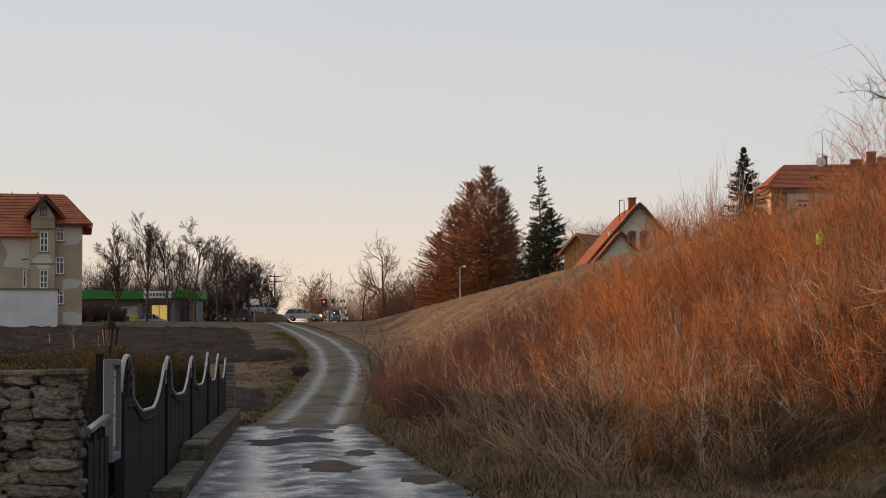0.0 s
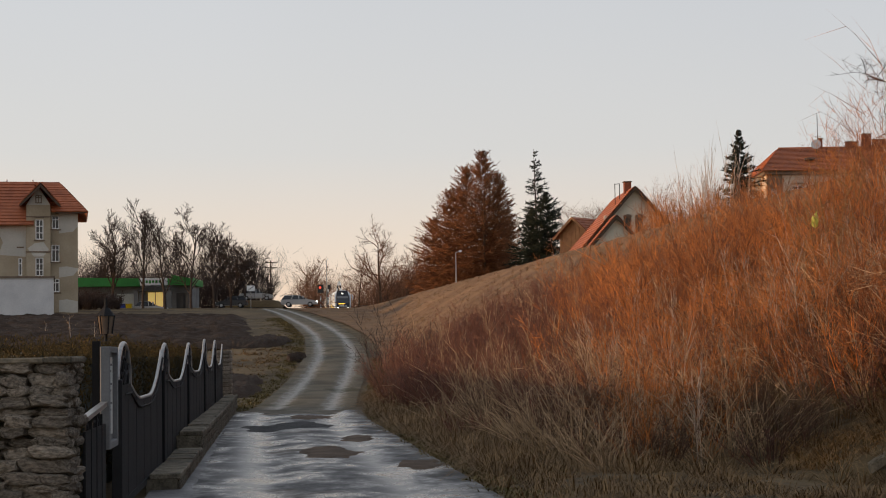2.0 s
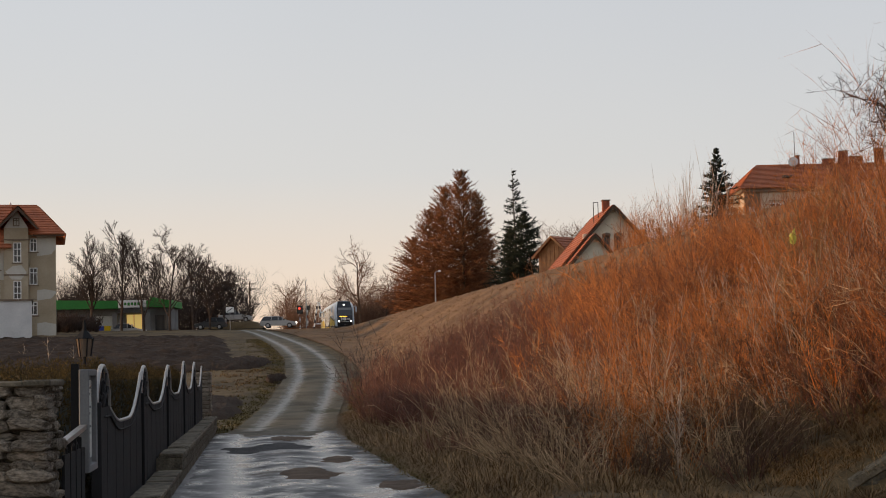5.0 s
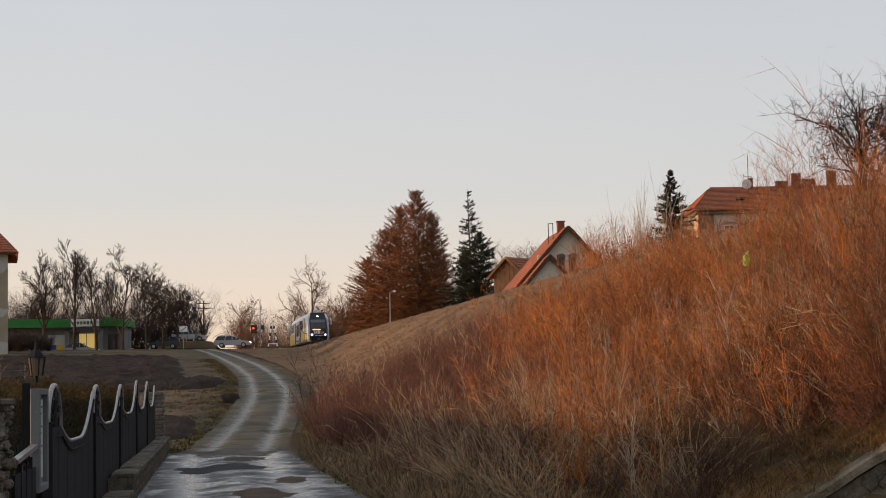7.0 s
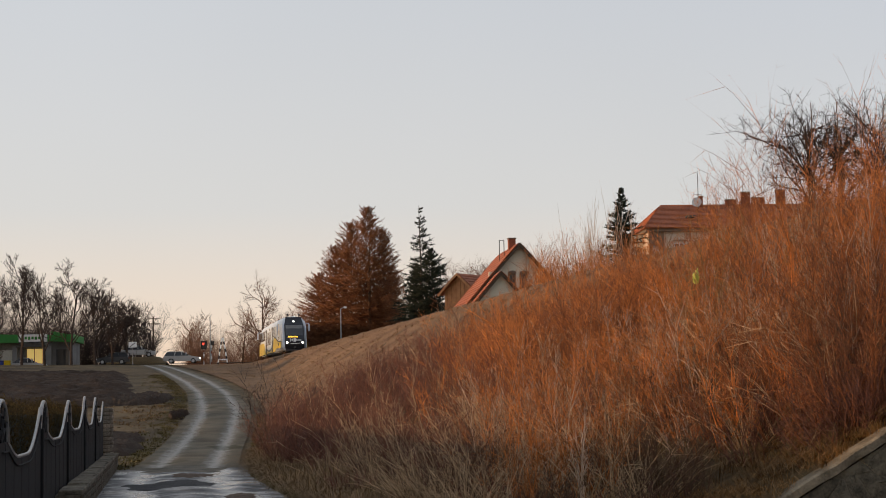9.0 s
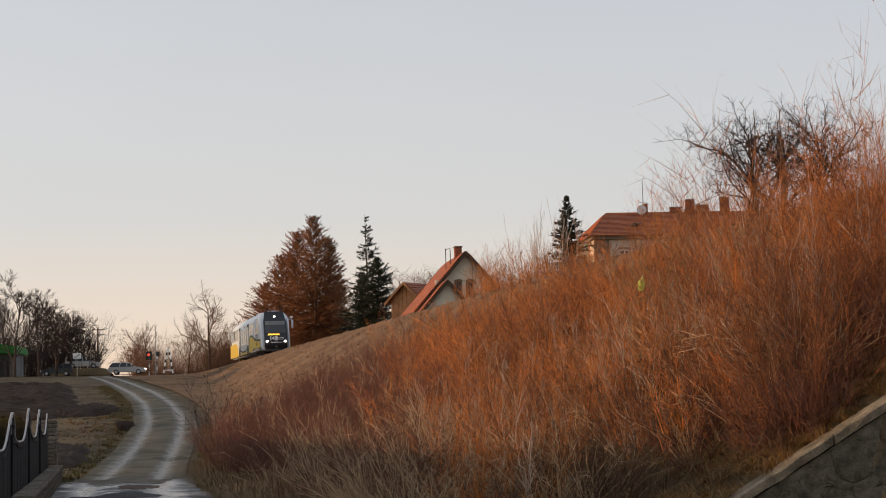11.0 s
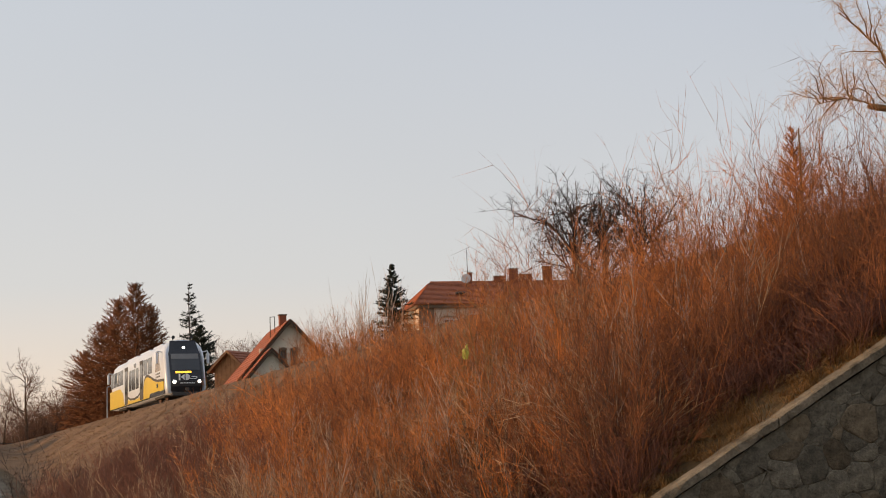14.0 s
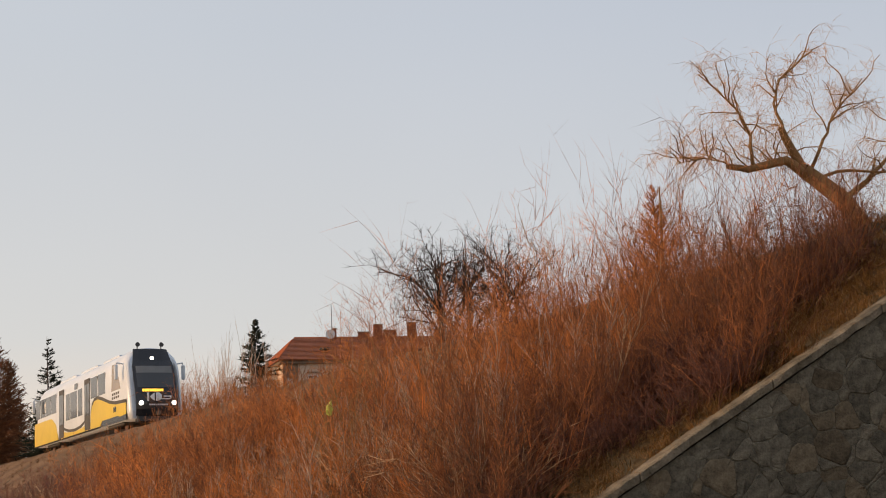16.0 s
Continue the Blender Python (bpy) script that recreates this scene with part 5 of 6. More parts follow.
def end_pillar():
    rng = random.Random(3)
    t = empty("fence_pillar", fence_x(38.5), 38.5, 0)
    part("core", boxm(-0.2, 0.2, -0.2, 0.2, -0.1, 1.75), "mortar", t)
    stones = [mesh_of(lump(rng, 1, 1, 1, 8, 0.2), "stone", "stone") for _ in range(5)]
    z = 0.0
    while z < 1.75:
        h = rng.uniform(0.1, 0.16)
        for k in range(2):
            for side in range(2):
                o = new("stone", stones[rng.randrange(5)])
                o.parent = t
                p = (-0.1 + 0.2 * k, -0.21, z + h / 2) if side == 0 else (0.21, -0.1 + 0.2 * k, z + h / 2)
                o.matrix_basis = Matrix.LocRotScale(p, Euler((0, 0, radians(90 * side))), (0.22, 0.04, h))
        z += h
    tagged(t, "stacked stone pillar at the end of the fence", "pillar")


end_pillar()


def hedge():
    rng = np.random.default_rng(21)
    segs = []
    for _ in range(34000):
        y = rng.uniform(12.5, 38)
        d = rng.uniform(0.45, 2.2)
        top = 1.72 + 0.12 * math.sin(y * 0.8) + 0.05 * math.sin(y * 2.3)
        front = rng.uniform() < 0.5
        z = rng.uniform(0.2, top) if front else top + rng.uniform(-0.25, 0.03)
        if front:
            d = 0.5 + rng.uniform(0, 0.15)
        p = np.array([fence_x(y) - d, y, z])
        e = rng.normal(0, 0.5, 3) + np.array([0.35 if front else 0, 0, 0.7])
        wander(rng, p, e / np.linalg.norm(e), rng.uniform(0.04, 0.09), 1, 0.008, 0.0, 0.2, 0.0, segs)
    t = empty("hedge", 0, 0, 0)
    segs = np.array(segs)
    shift = segs[:, 1:2] * (DEEP - 1)
    segs[:, 1:2] += shift
    segs[:, 4:5] += shift
    raw("foliage", *tubes(segs, 3), "thuja", t)
    # solid near-black green block that fills the hedge behind the foliage
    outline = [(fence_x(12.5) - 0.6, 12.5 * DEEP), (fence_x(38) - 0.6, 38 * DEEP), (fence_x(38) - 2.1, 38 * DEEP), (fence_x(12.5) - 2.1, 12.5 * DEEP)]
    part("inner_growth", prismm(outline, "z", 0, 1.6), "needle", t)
    tagged(t, "clipped bronze-green thuja hedge behind the fence", "hedge")


hedge()


# ---- houses ----
def window(parent, x, y, z, w, h, bars=(1, 2), frame_mat="white", sill=True, lintel=True, arch=False):
    """A window in a wall that faces -y: the pane set back, the frame, bars, sill and hood."""
    f = 0.09
    bm = bmesh.new()
    box(bm, x - w / 2, x - w / 2 + f, y - 0.03, y + 0.10, z, z + h)
    box(bm, x + w / 2 - f, x + w / 2, y - 0.03, y + 0.10, z, z + h)
    box(bm, x - w / 2 + f, x + w / 2 - f, y - 0.03, y + 0.10, z, z + f)
    box(bm, x - w / 2 + f, x + w / 2 - f, y - 0.03, y + 0.10, z + h - f, z + h)
    for k in range(1, bars[0] + 1):
        xx = x - w / 2 + w * k / (bars[0] + 1)
        box(bm, xx - 0.035, xx + 0.035, y - 0.02, y + 0.08, z + f, z + h - f)
    for k in range(1, bars[1] + 1):
        zz = z + h * (0.3 + 0.4 * k if bars[1] == 1 else k / (bars[1] + 1))
        box(bm, x - w / 2 + f, x + w / 2 - f, y - 0.015, y + 0.07, zz - 0.035, zz + 0.035)
    win = part("window", bm, frame_mat, parent)
    part("pane", boxm(x - w / 2 + f, x + w / 2 - f, y + 0.085, y + 0.12, z + f, z + h - f), "glass", win)
    if sill:
        part("sill", boxm(x - w / 2 - 0.15, x + w / 2 + 0.15, y - 0.16, y + 0.05, z - 0.14, z - 0.01, bevel=0.02), "trim", win)
    if lintel:
        part("hood", boxm(x - w / 2 - 0.15, x + w / 2 + 0.15, y - 0.10, y + 0.05, z + h + 0.12, z + h + 0.30, bevel=0.02), "trim", win)
    return win


def wall_with_holes(bm, x0, x1, z0, z1, y0, y1, holes):
    """A wall slab along x from y0 to y1, cut through by holes (x0, x1, z0, z1)."""
    xs = sorted({x0, x1, *[h[0] for h in holes], *[h[1] for h in holes]})
    zs = sorted({z0, z1, *[h[2] for h in holes], *[h[3] for h in holes]})
    for a, b in zip(xs, xs[1:]):
        run = None
        for c, d in zip(zs, zs[1:]):
            inside = any(h[0] <= (a + b) / 2 <= h[1] and h[2] <= (c + d) / 2 <= h[3] for h in holes)
            if not inside:
                run = (run[0], d) if run else (c, d)
            if inside or d == zs[-1]:
                if run:
                    box(bm, a, b, y0, y1, *run)
                run = None
    return bm


def tiled_slope(parent, a, b, c, d, name="roof", rows=None, mat="roof", thick_=0.12):
    """A roof plane with corners a, b (eave) and c, d (ridge, above b and a), in overlapping courses."""
    a, b, c, d = map(Vector, (a, b, c, d))
    n = (b - a).cross(d - a).normalized()
    if n.z < 0:
        n = -n
    rows = rows or max(6, int((d - a).length / 0.42))
    bm = bmesh.new()
    line = [(0.0, -0.1)]
    for k in range(rows):
        line += [(k / rows, 1.0), ((k + 1) / rows, 0.5)]
    line += [(1.0, -0.1)]
    pts = [[bm.verts.new(p.lerp(q, u) + n * (thick_ * h)) for u, h in line] for p, q in ((a, d), (b, c))]
    for i in range(len(line) - 1):
        bm.faces.new((pts[0][i], pts[1][i], pts[1][i + 1], pts[0][i + 1]))
    bm.faces.new((pts[0][0], pts[0][-1], pts[1][-1], pts[1][0]))
    for side in pts:
        for i in range(1, len(line) - 2, 1):
            bm.faces.new((side[0], side[i], side[i + 1]))
    bmesh.ops.remove_doubles(bm, verts=bm.verts, dist=0.0005)
    bmesh.ops.recalc_face_normals(bm, faces=bm.faces)
    return part(name, bm, mat, parent)


def chimney(parent, x, y, z0, z1, w=0.5, d=0.5, mat="brick"):
    c = part("chimney", boxm(x - w / 2, x + w / 2, y - d / 2, y + d / 2, z0, z1, bevel=0.02), mat, parent)
    part("cap", boxm(x - w / 2 - 0.06, x + w / 2 + 0.06, y - d / 2 - 0.06, y + d / 2 + 0.06, z1, z1 + 0.09), "trim", c)


def villa():
    """Old three-storey house, its worn front to the field."""
    t = empty("apartment_house", -36.0, 125.0, 5.4, 12.6)
    # local x runs from -16 (hidden end) to 1.0 (the corner); z from the ground
    right = [(-1.62, -0.92, 8.75, 10.05), (-1.66, -0.90, 5.55, 7.2), (-1.66, -0.90, 2.6, 3.9)]
    bm = wall_with_holes(bmesh.new(), -1.9, 0.85, -1, 10.4, 0, 0.45, right)
    w = part("wall", bm, "plaster", t, "ochre plaster, patched and flaking")
    for a, b, c, d in right:
        window(w, (a + b) / 2, 0.1, c, b - a, d - c, (1, 1))
    for z0, z1 in ((8.3, 10.4), (4.0, 5.1), (-1, 1.9)):
        part("bare_patch", prismm([(-0.95, z0), (0.4, z0 + 0.2), (0.84, z0 + 0.7), (0.84, z1 - 0.2), (-0.2, z1), (-0.95, z1 - 0.1)], "y", -0.008, 0.02), "plaster_grey", w)
    part("side_wall", boxm(0.4, 0.85, 0.46, 11, -1, 10.4), "plaster", t)
    part("back_wall", boxm(-16, 0.85, 11.01, 11.4, -1, 10.4), "plaster", t)
    bay = [(-3.15, -2.4, 7.65, 9.6), (-3.15, -2.4, 4.1, 5.9), (-2.7, -2.25, 11.2, 11.9), (-3.15, -2.4, 1.1, 2.8)]
    bm = wall_with_holes(bmesh.new(), -4.0, -1.75, -1, 11.0, -0.9, -0.5, bay[:2] + bay[3:])
    w = part("bay_wall", bm, "plaster", t, "ochre plaster bay under a gable")
    for a, b, c, d in bay[:2] + bay[3:]:
        window(w, (a + b) / 2, -0.8, c, b - a, d - c, (1, 2))
    part("bay_side", boxm(-2.15, -1.75, -0.5, 0.0, -1, 11.0), "plaster", t)
    part("bay_side", boxm(-4.0, -3.6, -0.5, 0.0, -1, 11.0), "plaster_grey", t)
    gbl = part("gable", prismm([(-4.0, 11.0), (-1.75, 11.0), (-2.85, 12.75)], "y", -0.9, -0.6), "plaster_grey", t)
    window(gbl, -2.85, -0.95, 11.15, 0.6, 0.8, (1, 1), "trim", False, False)
    for z0 in (6.4, 9.8, 2.9):
        part("string_course", boxm(-4.05, -1.7, -0.96, -0.87, z0, z0 + 0.12), "trim", t)
    part("bare_patch", prismm([(-3.3, 6.0), (-2.4, 6.0), (-1.9, 6.7), (-2.4, 7.4), (-3.2, 7.3), (-3.9, 6.8)], "y", -0.912, -0.88), "plaster_grey", t)
    left = [(-4.75, -4.4, 7.0, 8.5), (-4.75, -4.4, 4.2, 5.9), (-8.0, -7.2, 7.0, 8.6), (-8.0, -7.2, 3.8, 5.6), (-11.5, -10.7, 3.8, 5.6)]
    bm = wall_with_holes(bmesh.new(), -16, -4.0, -1, 9.1, -0.5, -0.05, left)
    w = part("wall", bm, "plaster", t, "ochre plaster wing wall")
    for a, b, c, d in left:
        window(w, (a + b) / 2, -0.4, c, b - a, d - c, (0 if b - a < 0.5 else 1, 1))
    part("bare_patch", prismm([(-6.6, 6.2), (-4.05, 6.0), (-4.05, 9.0), (-6.9, 9.0), (-6.2, 7.4)], "y", -0.508, -0.48), "plaster_grey", w)
    # roofs
    tiled_slope(t, (-1.6, -0.9, 10.35), (1.75, -0.9, 10.35), (-0.9, 3.0, 13.5), (-3.0, 3.0, 13.5))
    tiled_slope(t, (1.75, -0.9, 10.35), (1.75, 12, 10.35), (-0.9, 8.0, 13.5), (-0.9, 3.0, 13.5))
    tiled_slope(t, (-17, -1.2, 9.0), (-3.3, -1.2, 9.0), (-3.3, 3.0, 13.6), (-17, 3.0, 13.6))
    tiled_slope(t, (1.75, 12, 10.35), (-17, 12, 10.35), (-17, 8, 13.5), (-0.9, 8, 13.5))
    part("ridge_cover", boxm(-17, -0.9, 2.9, 8.1, 13.3, 13.62), "roof", t)
    tiled_slope(t, (-4.6, 2.5, 11.0), (-4.6, -2.0, 11.0), (-2.65, -2.0, 13.0), (-2.65, 2.5, 13.0))
    tiled_slope(t, (-0.8, -2.0, 10.9), (-0.8, 2.5, 10.9), (-2.65, 2.5, 13.0), (-2.65, -2.0, 13.0))
    part("barge_board", prismm([(-4.7, 10.85), (-2.65, 12.95), (-0.7, 10.75), (-0.95, 10.75), (-2.65, 12.6), (-4.45, 10.85)], "y", -2.05, -1.95), "wood", t)
    part("eave_board", boxm(-1.3, 1.7, -0.85, -0.75, 10.2, 10.38), "wood", t)
    for x in (-3.5, -6, -9, -12):
        part("roof_vent", rodm((x, 4, 13.4), (x, 4, 13.95), 0.09), "white", t)
    tagged(t, "old ochre three-storey house with an orange tiled roof", "house")


villa()


def white_shed():
    t = empty("garage", -32.4, 108, 4.6, 13.0)
    part("wall", boxm(-14, 0, 0, 0.3, -1, 3.75), "white_wall", t, "whitewashed rendered wall")
    part("side_wall", boxm(-0.3, 0, 0.3, 6, -1, 3.75), "white_wall", t)
    part("roof", boxm(-14.1, 0.12, -0.12, 6.1, 3.75, 3.9), "trim", t)
    tagged(t, "low white garage with a flat roof", "garage")


white_shed()


def shop():
    t = empty("shop", -42, 150, 6.6)
    part("wall", boxm(-6, 12.8, 0.8, 8, -1, 3.3), "shop", t)
    bm = bmesh.new()
    for a, b in ((-7, 7.0), (10.8, 13.2)):
        prism(bm, [(a, 3.3), (b, 3.2), (b, 4.25 - 0.02 * b), (a, 4.5)], "y", -0.6, 0.6)
    part("fascia", bm, "green_roof", t, "bright green sheet-metal fascia")
    part("roof", boxm(-7, 13.2, 0.6, 8.5, 3.35, 4.1), "green_roof", t)
    s = part("sign_board", boxm(7.2, 10.4, -0.9, -0.7, 3.25, 4.1, bevel=0.03), "white", t, "white sign board")
    bm = bmesh.new()
    for k in range(7):
        box(bm, 7.5 + k * 0.38, 7.5 + k * 0.38 + 0.26, -0.92, -0.9, 3.5 + 0.05 * (k % 2), 3.85)
    part("sign_bars", bm, "green_roof", s)
    part("canopy", prismm([(7.0, 2.75), (8.8, 3.25), (10.6, 2.75), (10.6, 2.6), (7.0, 2.6)], "y", -1.6, 0.7), "t_grey", t)
    part("entrance", boxm(7.8, 9.7, 0.70, 0.78, 0, 2.5), "lit", t, "glowing glazed entrance")
    for x in (7.8, 8.7, 9.65):
        part("door_bar", boxm(x, x + 0.07, 0.62, 0.69, 0, 2.5), "t_grey", t)
    for x in (6.6, 10.4):
        part("pillar", boxm(x, x + 0.5, -1.4, -0.9, -0.2, 2.7), "shop", t)
    part("poster", boxm(4.3, 6.2, 0.68, 0.78, 0.9, 2.4), "board", t, "pale poster panel")
    part("shop_window", boxm(11.2, 12.6, 0.70, 0.78, 0.5, 2.4), "glass", t)
    part("shop_window", boxm(0.5, 3.0, 0.70, 0.78, 0.5, 2.4), "glass", t)
    tagged(t, "low grey shop with a bright green fascia", "shop")
    for k, m in enumerate(("blue", "t_yellow")):
        b = empty("waste_bin", -36.0 + 0.75 * k, 146, 6.55)
        part("tub", prismm([(-0.28, 0), (0.28, 0), (0.34, 1.0), (-0.34, 1.0)], "y", -0.3, 0.3), m, b)
        part("lid", boxm(-0.36, 0.36, -0.34, 0.34, 1.0, 1.1, bevel=0.03), m, b)
        tagged(b, "blue plastic wheeled bin beside the shop" if k == 0 else "yellow plastic wheeled bin beside the shop", "waste bin")


shop()


def car(x, y, z, rz, paint, label, length=4.6, estate=True, lights=False):
    t = empty("car", x, y, z, rz)      # local +x is forward
    L = length / 2
    side = [(-L, 0.35), (-L - 0.02, 0.75), (-L + 0.1, 0.95), (L * 0.42, 0.98), (L * 0.9, 0.80), (L, 0.6), (L, 0.32)]
    bm = prismm(side, "y", -0.86, 0.86)
    bmesh.ops.bevel(bm, geom=[e for e in bm.edges if e.calc_length() > 0.3], offset=0.06, segments=2, affect="EDGES")
    body = part("body", bm, paint, t)
    back = -L + 0.15 if estate else -L + 0.75
    bm = bmesh.new()
    lo = [(-L + 0.05 if estate else -L + 0.5, 0.95), (L * 0.46, 0.97)]
    hi = [(back + 0.3, 1.46), (L * 0.05, 1.46)]
    ring = [[bm.verts.new((px_, s * wd, pz)) for px_, pz, wd in ((lo[0][0], lo[0][1], 0.82), (lo[1][0], lo[1][1], 0.82), (hi[1][0], hi[1][1], 0.62), (hi[0][0], hi[0][1], 0.62))] for s in (-1, 1)]
    bm.faces.new(ring[0]), bm.faces.new(ring[1][::-1])
    for i in range(4):
        j = (i + 1) % 4
        bm.faces.new((ring[0][i], ring[1][i], ring[1][j], ring[0][j]))
    bmesh.ops.recalc_face_normals(bm, faces=bm.faces)
    cab = part("cabin", bm, "glass", t, "dark glazed cabin")
    part("roof", boxm(hi[0][0] - 0.04, hi[1][0] + 0.04, -0.62, 0.62, 1.45, 1.51, bevel=0.02), paint, t)
    for s in (-1, 1):
        for px_ in (-L * 0.42, 0.0, L * 0.25):
            part("pillar", prismm([(px_ - 0.05, 0.96), (px_ + 0.05, 0.96), (px_ * 0.8 + 0.03, 1.46), (px_ * 0.8 - 0.05, 1.46)], "y", s * 0.74 - 0.06, s * 0.74 + 0.06), paint, cab)
        for px_ in (-L * 0.58, L * 0.62):
            wh = part("wheel", rodm((px_, s * 0.70, 0.32), (px_, s * 0.88, 0.32), 0.32, n=20), "rubber", t)
            part("rim", rodm((px_, s * 0.86, 0.32), (px_, s * 0.895, 0.32), 0.2, n=14), "steel", wh)
        part("headlight", boxm(L - 0.12, L + 0.01, s * 0.62 - 0.16, s * 0.62 + 0.16, 0.62, 0.74), "lamp" if lights else "white", t)
        part("tail_light", boxm(-L - 0.04, -L + 0.06, s * 0.7 - 0.1, s * 0.7 + 0.1, 0.65, 0.9), "brick", t)
        part("mirror", boxm(L * 0.36, L * 0.42, s * 0.9 - 0.08, s * 0.9 + 0.08, 0.95, 1.08), paint, t)
    return tagged(t, label, "car")


def grass_rise():
    """A low grassy hump on which a car is parked, beside the street."""
    tagged(sheet("ground_rise", np.linspace(-30, -20.5, 40), np.linspace(166.9, 174, 24), lambda x, y: 7.2 + 1.55 * np.clip(1.25 - ((x + 24.6) / 4.4) ** 4 - ((y - 170.4) / 3.2) ** 4, 0, 1) + rough(x, y, 0.03, 2.1), "ground"), "low dull green rise beside the street", "ground", kind="structure")


grass_rise()
sz = lambda x, y: float(ground(-30.0, 164.8)) + 0.05
car(-18.0, 165.0, sz(0, 0), 0, "car", "silver estate car waiting at the level crossing", lights=True)
car(-24.3, 170, 8.75, 8, "car", "silver saloon parked on a low grassy rise", 4.5, False)
car(-26.6, 164.6, sz(0, 0), 180, "car_dark", "dark hatchback waiting on the street", 4.0, True)
car(-33.2, 147, 6.4, 5, "car", "pale silver car parked before the shop", 4.2, False)


def crossing_signal(x, y):
    t = empty("crossing_signal", x, y, 7.5)
    part("post", rodm((0, 0, 0), (0, 0, 2.4), 0.06), "steel", t)
    for k in range(4):
        part("stripe", rodm((0, 0, 0.35 + k * 0.55), (0, 0, 0.62 + k * 0.55), 0.085), "brick" if k % 2 else "white", t)
    b = part("lamp_board", boxm(-0.42, 0.42, -0.06, 0.06, 2.4, 3.5, bevel=0.03), "t_black", t, "black signal back-board")
    part("red_lamp", rodm((-0.05, -0.10, 3.1), (-0.05, -0.06, 3.1), 0.14, n=16), "red_lamp", b, "glowing red stop light")
    part("hood", rodm((-0.05, -0.25, 3.12), (-0.05, -0.05, 3.12), 0.25, n=16), "t_black", b)
    part("lens", rodm((-0.05, -0.27, 3.1), (-0.05, -0.255, 3.1), 0.15, n=16), "red_lamp", b)
    tagged(t, "level crossing signal showing a red light", "signal")
    u = empty("barrier_post", x + 1.0, y + 0.3, 7.5)
    part("post", rodm((0, 0, 0), (0, 0, 3.4), 0.07), "steel", u)
    for k in range(4):
        part("stripe", rodm((0, 0, 0.3 + k * 0.75), (0, 0, 0.7 + k * 0.75), 0.09), "white" if k % 2 else "brick", u)
    part("head", boxm(-0.1, 0.35, -0.1, 0.1, 2.9, 3.5, bevel=0.03), "t_black", u)
    tagged(u, "red and white banded post beside the crossing", "post")


crossing_signal(-16.2, 175)


def street_lamp(x, y, z, h, arm, label, mat="steel"):
    t = empty("street_lamp", x, y, z)
    part("pole", rodm((0, 0, -0.5), (0, 0, h), 0.09, 0.05), mat, t)
    part("arm", rodm((0, 0, h), (arm, 0, h + 0.15), 0.04), mat, t)
    part("lamp_head", boxm(min(arm, arm * 1.9), max(arm, arm * 1.9), -0.14, 0.14, h + 0.06, h + 0.26, bevel=0.05), "white", t)
    return tagged(t, label, "street lamp")


street_lamp(1.86, 143, 8.2, 4.4, 0.35, "pale street lamp with a curved head by the railway")
street_lamp(-15.6, 178, 7.6, 6.9, 0.1, "tall thin grey mast near the level crossing")
street_lamp(-26.6, 182, 7.6, 5.0, -0.5, "grey street lamp on the street")


def a_frame(x, y):
    t = empty("a_frame_pole", x, y, 8.8)
    t.scale = (1.5, 1.5, 1.8)
    for s in (-1, 1):
        q = part("leg", rodm((s * 0.9, 0, -0.3), (s * 0.08, 0, 4.0), 0.09), "white", t, "black and white banded leg")
        for k in range(5):
            u0, u1 = 0.1 + k * 0.18, 0.18 + k * 0.18
            part("band", rodm((s * (0.9 - 0.82 * u0), 0, -0.3 + 4.3 * u0), (s * (0.9 - 0.82 * u1), 0, -0.3 + 4.3 * u1), 0.105), "t_black", q)
    part("crossbar", rodm((-0.5, 0, 1.6), (0.5, 0, 1.6), 0.06), "white", t)
    tagged(t, "black and white banded A-frame pole at the crossing", "pole")


a_frame(-20.1, 257)


def town_sign():
    t = empty("road_sign", -22.9, 156, 6.6)
    part("post", rodm((0, 0, -0.3), (0, 0, 3.4), 0.04), "steel", t)
    p = part("plate", boxm(-0.48, 0.48, -0.06, -0.03, 2.75, 3.4, bevel=0.01), "white", t, "white rectangular plate")
    part("slash", prismm([(-0.42, 2.82), (-0.30, 2.82), (0.42, 3.33), (0.30, 3.33)], "y", -0.075, -0.062), "t_black", p, "dark diagonal bar")
    tagged(t, "white road sign with a dark diagonal bar", "road sign")
    t = empty("utility_pole", -23.6, 180, 7.6)
    part("pole", rodm((0, 0, -0.5), (0, 0, 7.2), 0.14, 0.09), "wood", t)
    for z in (6.1, 6.8):
        part("crossarm", boxm(-0.9, 0.9, -0.05, 0.05, z, z + 0.12), "wood", t)
    tagged(t, "wooden utility pole with two crossarms", "utility pole")


town_sign()

# ---- trees along the street ----
spots = [(-36.3, 143, 11.8), (-33.2, 144, 13.2), (-30.9, 145, 12.2), (-28.2, 146, 13.4), (-28.0, 160, 12.2), (-26.6, 164, 11.2), (-25.4, 168, 10.2), (-24.9, 174, 9.6), (-41.0, 160, 9.0), (-29.3, 168, 12.5), (-27.2, 172, 11.5), (-33.5, 166, 11.0), (-24.6, 186, 8.6), (-44, 170, 10)]
for i, (x, y, h) in enumerate(spots):
    plant_tree("bare_tree", "leafless street tree with a dark fine crown", x, y, h * 0.88, 60 + i, depth=4 if i < 8 else 3, kids=(5, 8), r=0.17, min_r=0.018, spread=0.34 if i < 3 else 0.46, first=0.2, upright=0.09, jitter=0.075)
plant_tree("bare_tree", "leafless tree beyond the level crossing", -8.0, 175, 13.0, 83, "bark_brown", "wood_red", depth=3, kids=(6, 9), r=0.22, min_r=0.02, first=0.25)
rng = np.random.default_rng(31)
scrub = [shrub(rng, 4.0, 19, 0.5, 11, 0.034, fork=1, jitter=0.18, open_=0.6) for _ in range(8)]


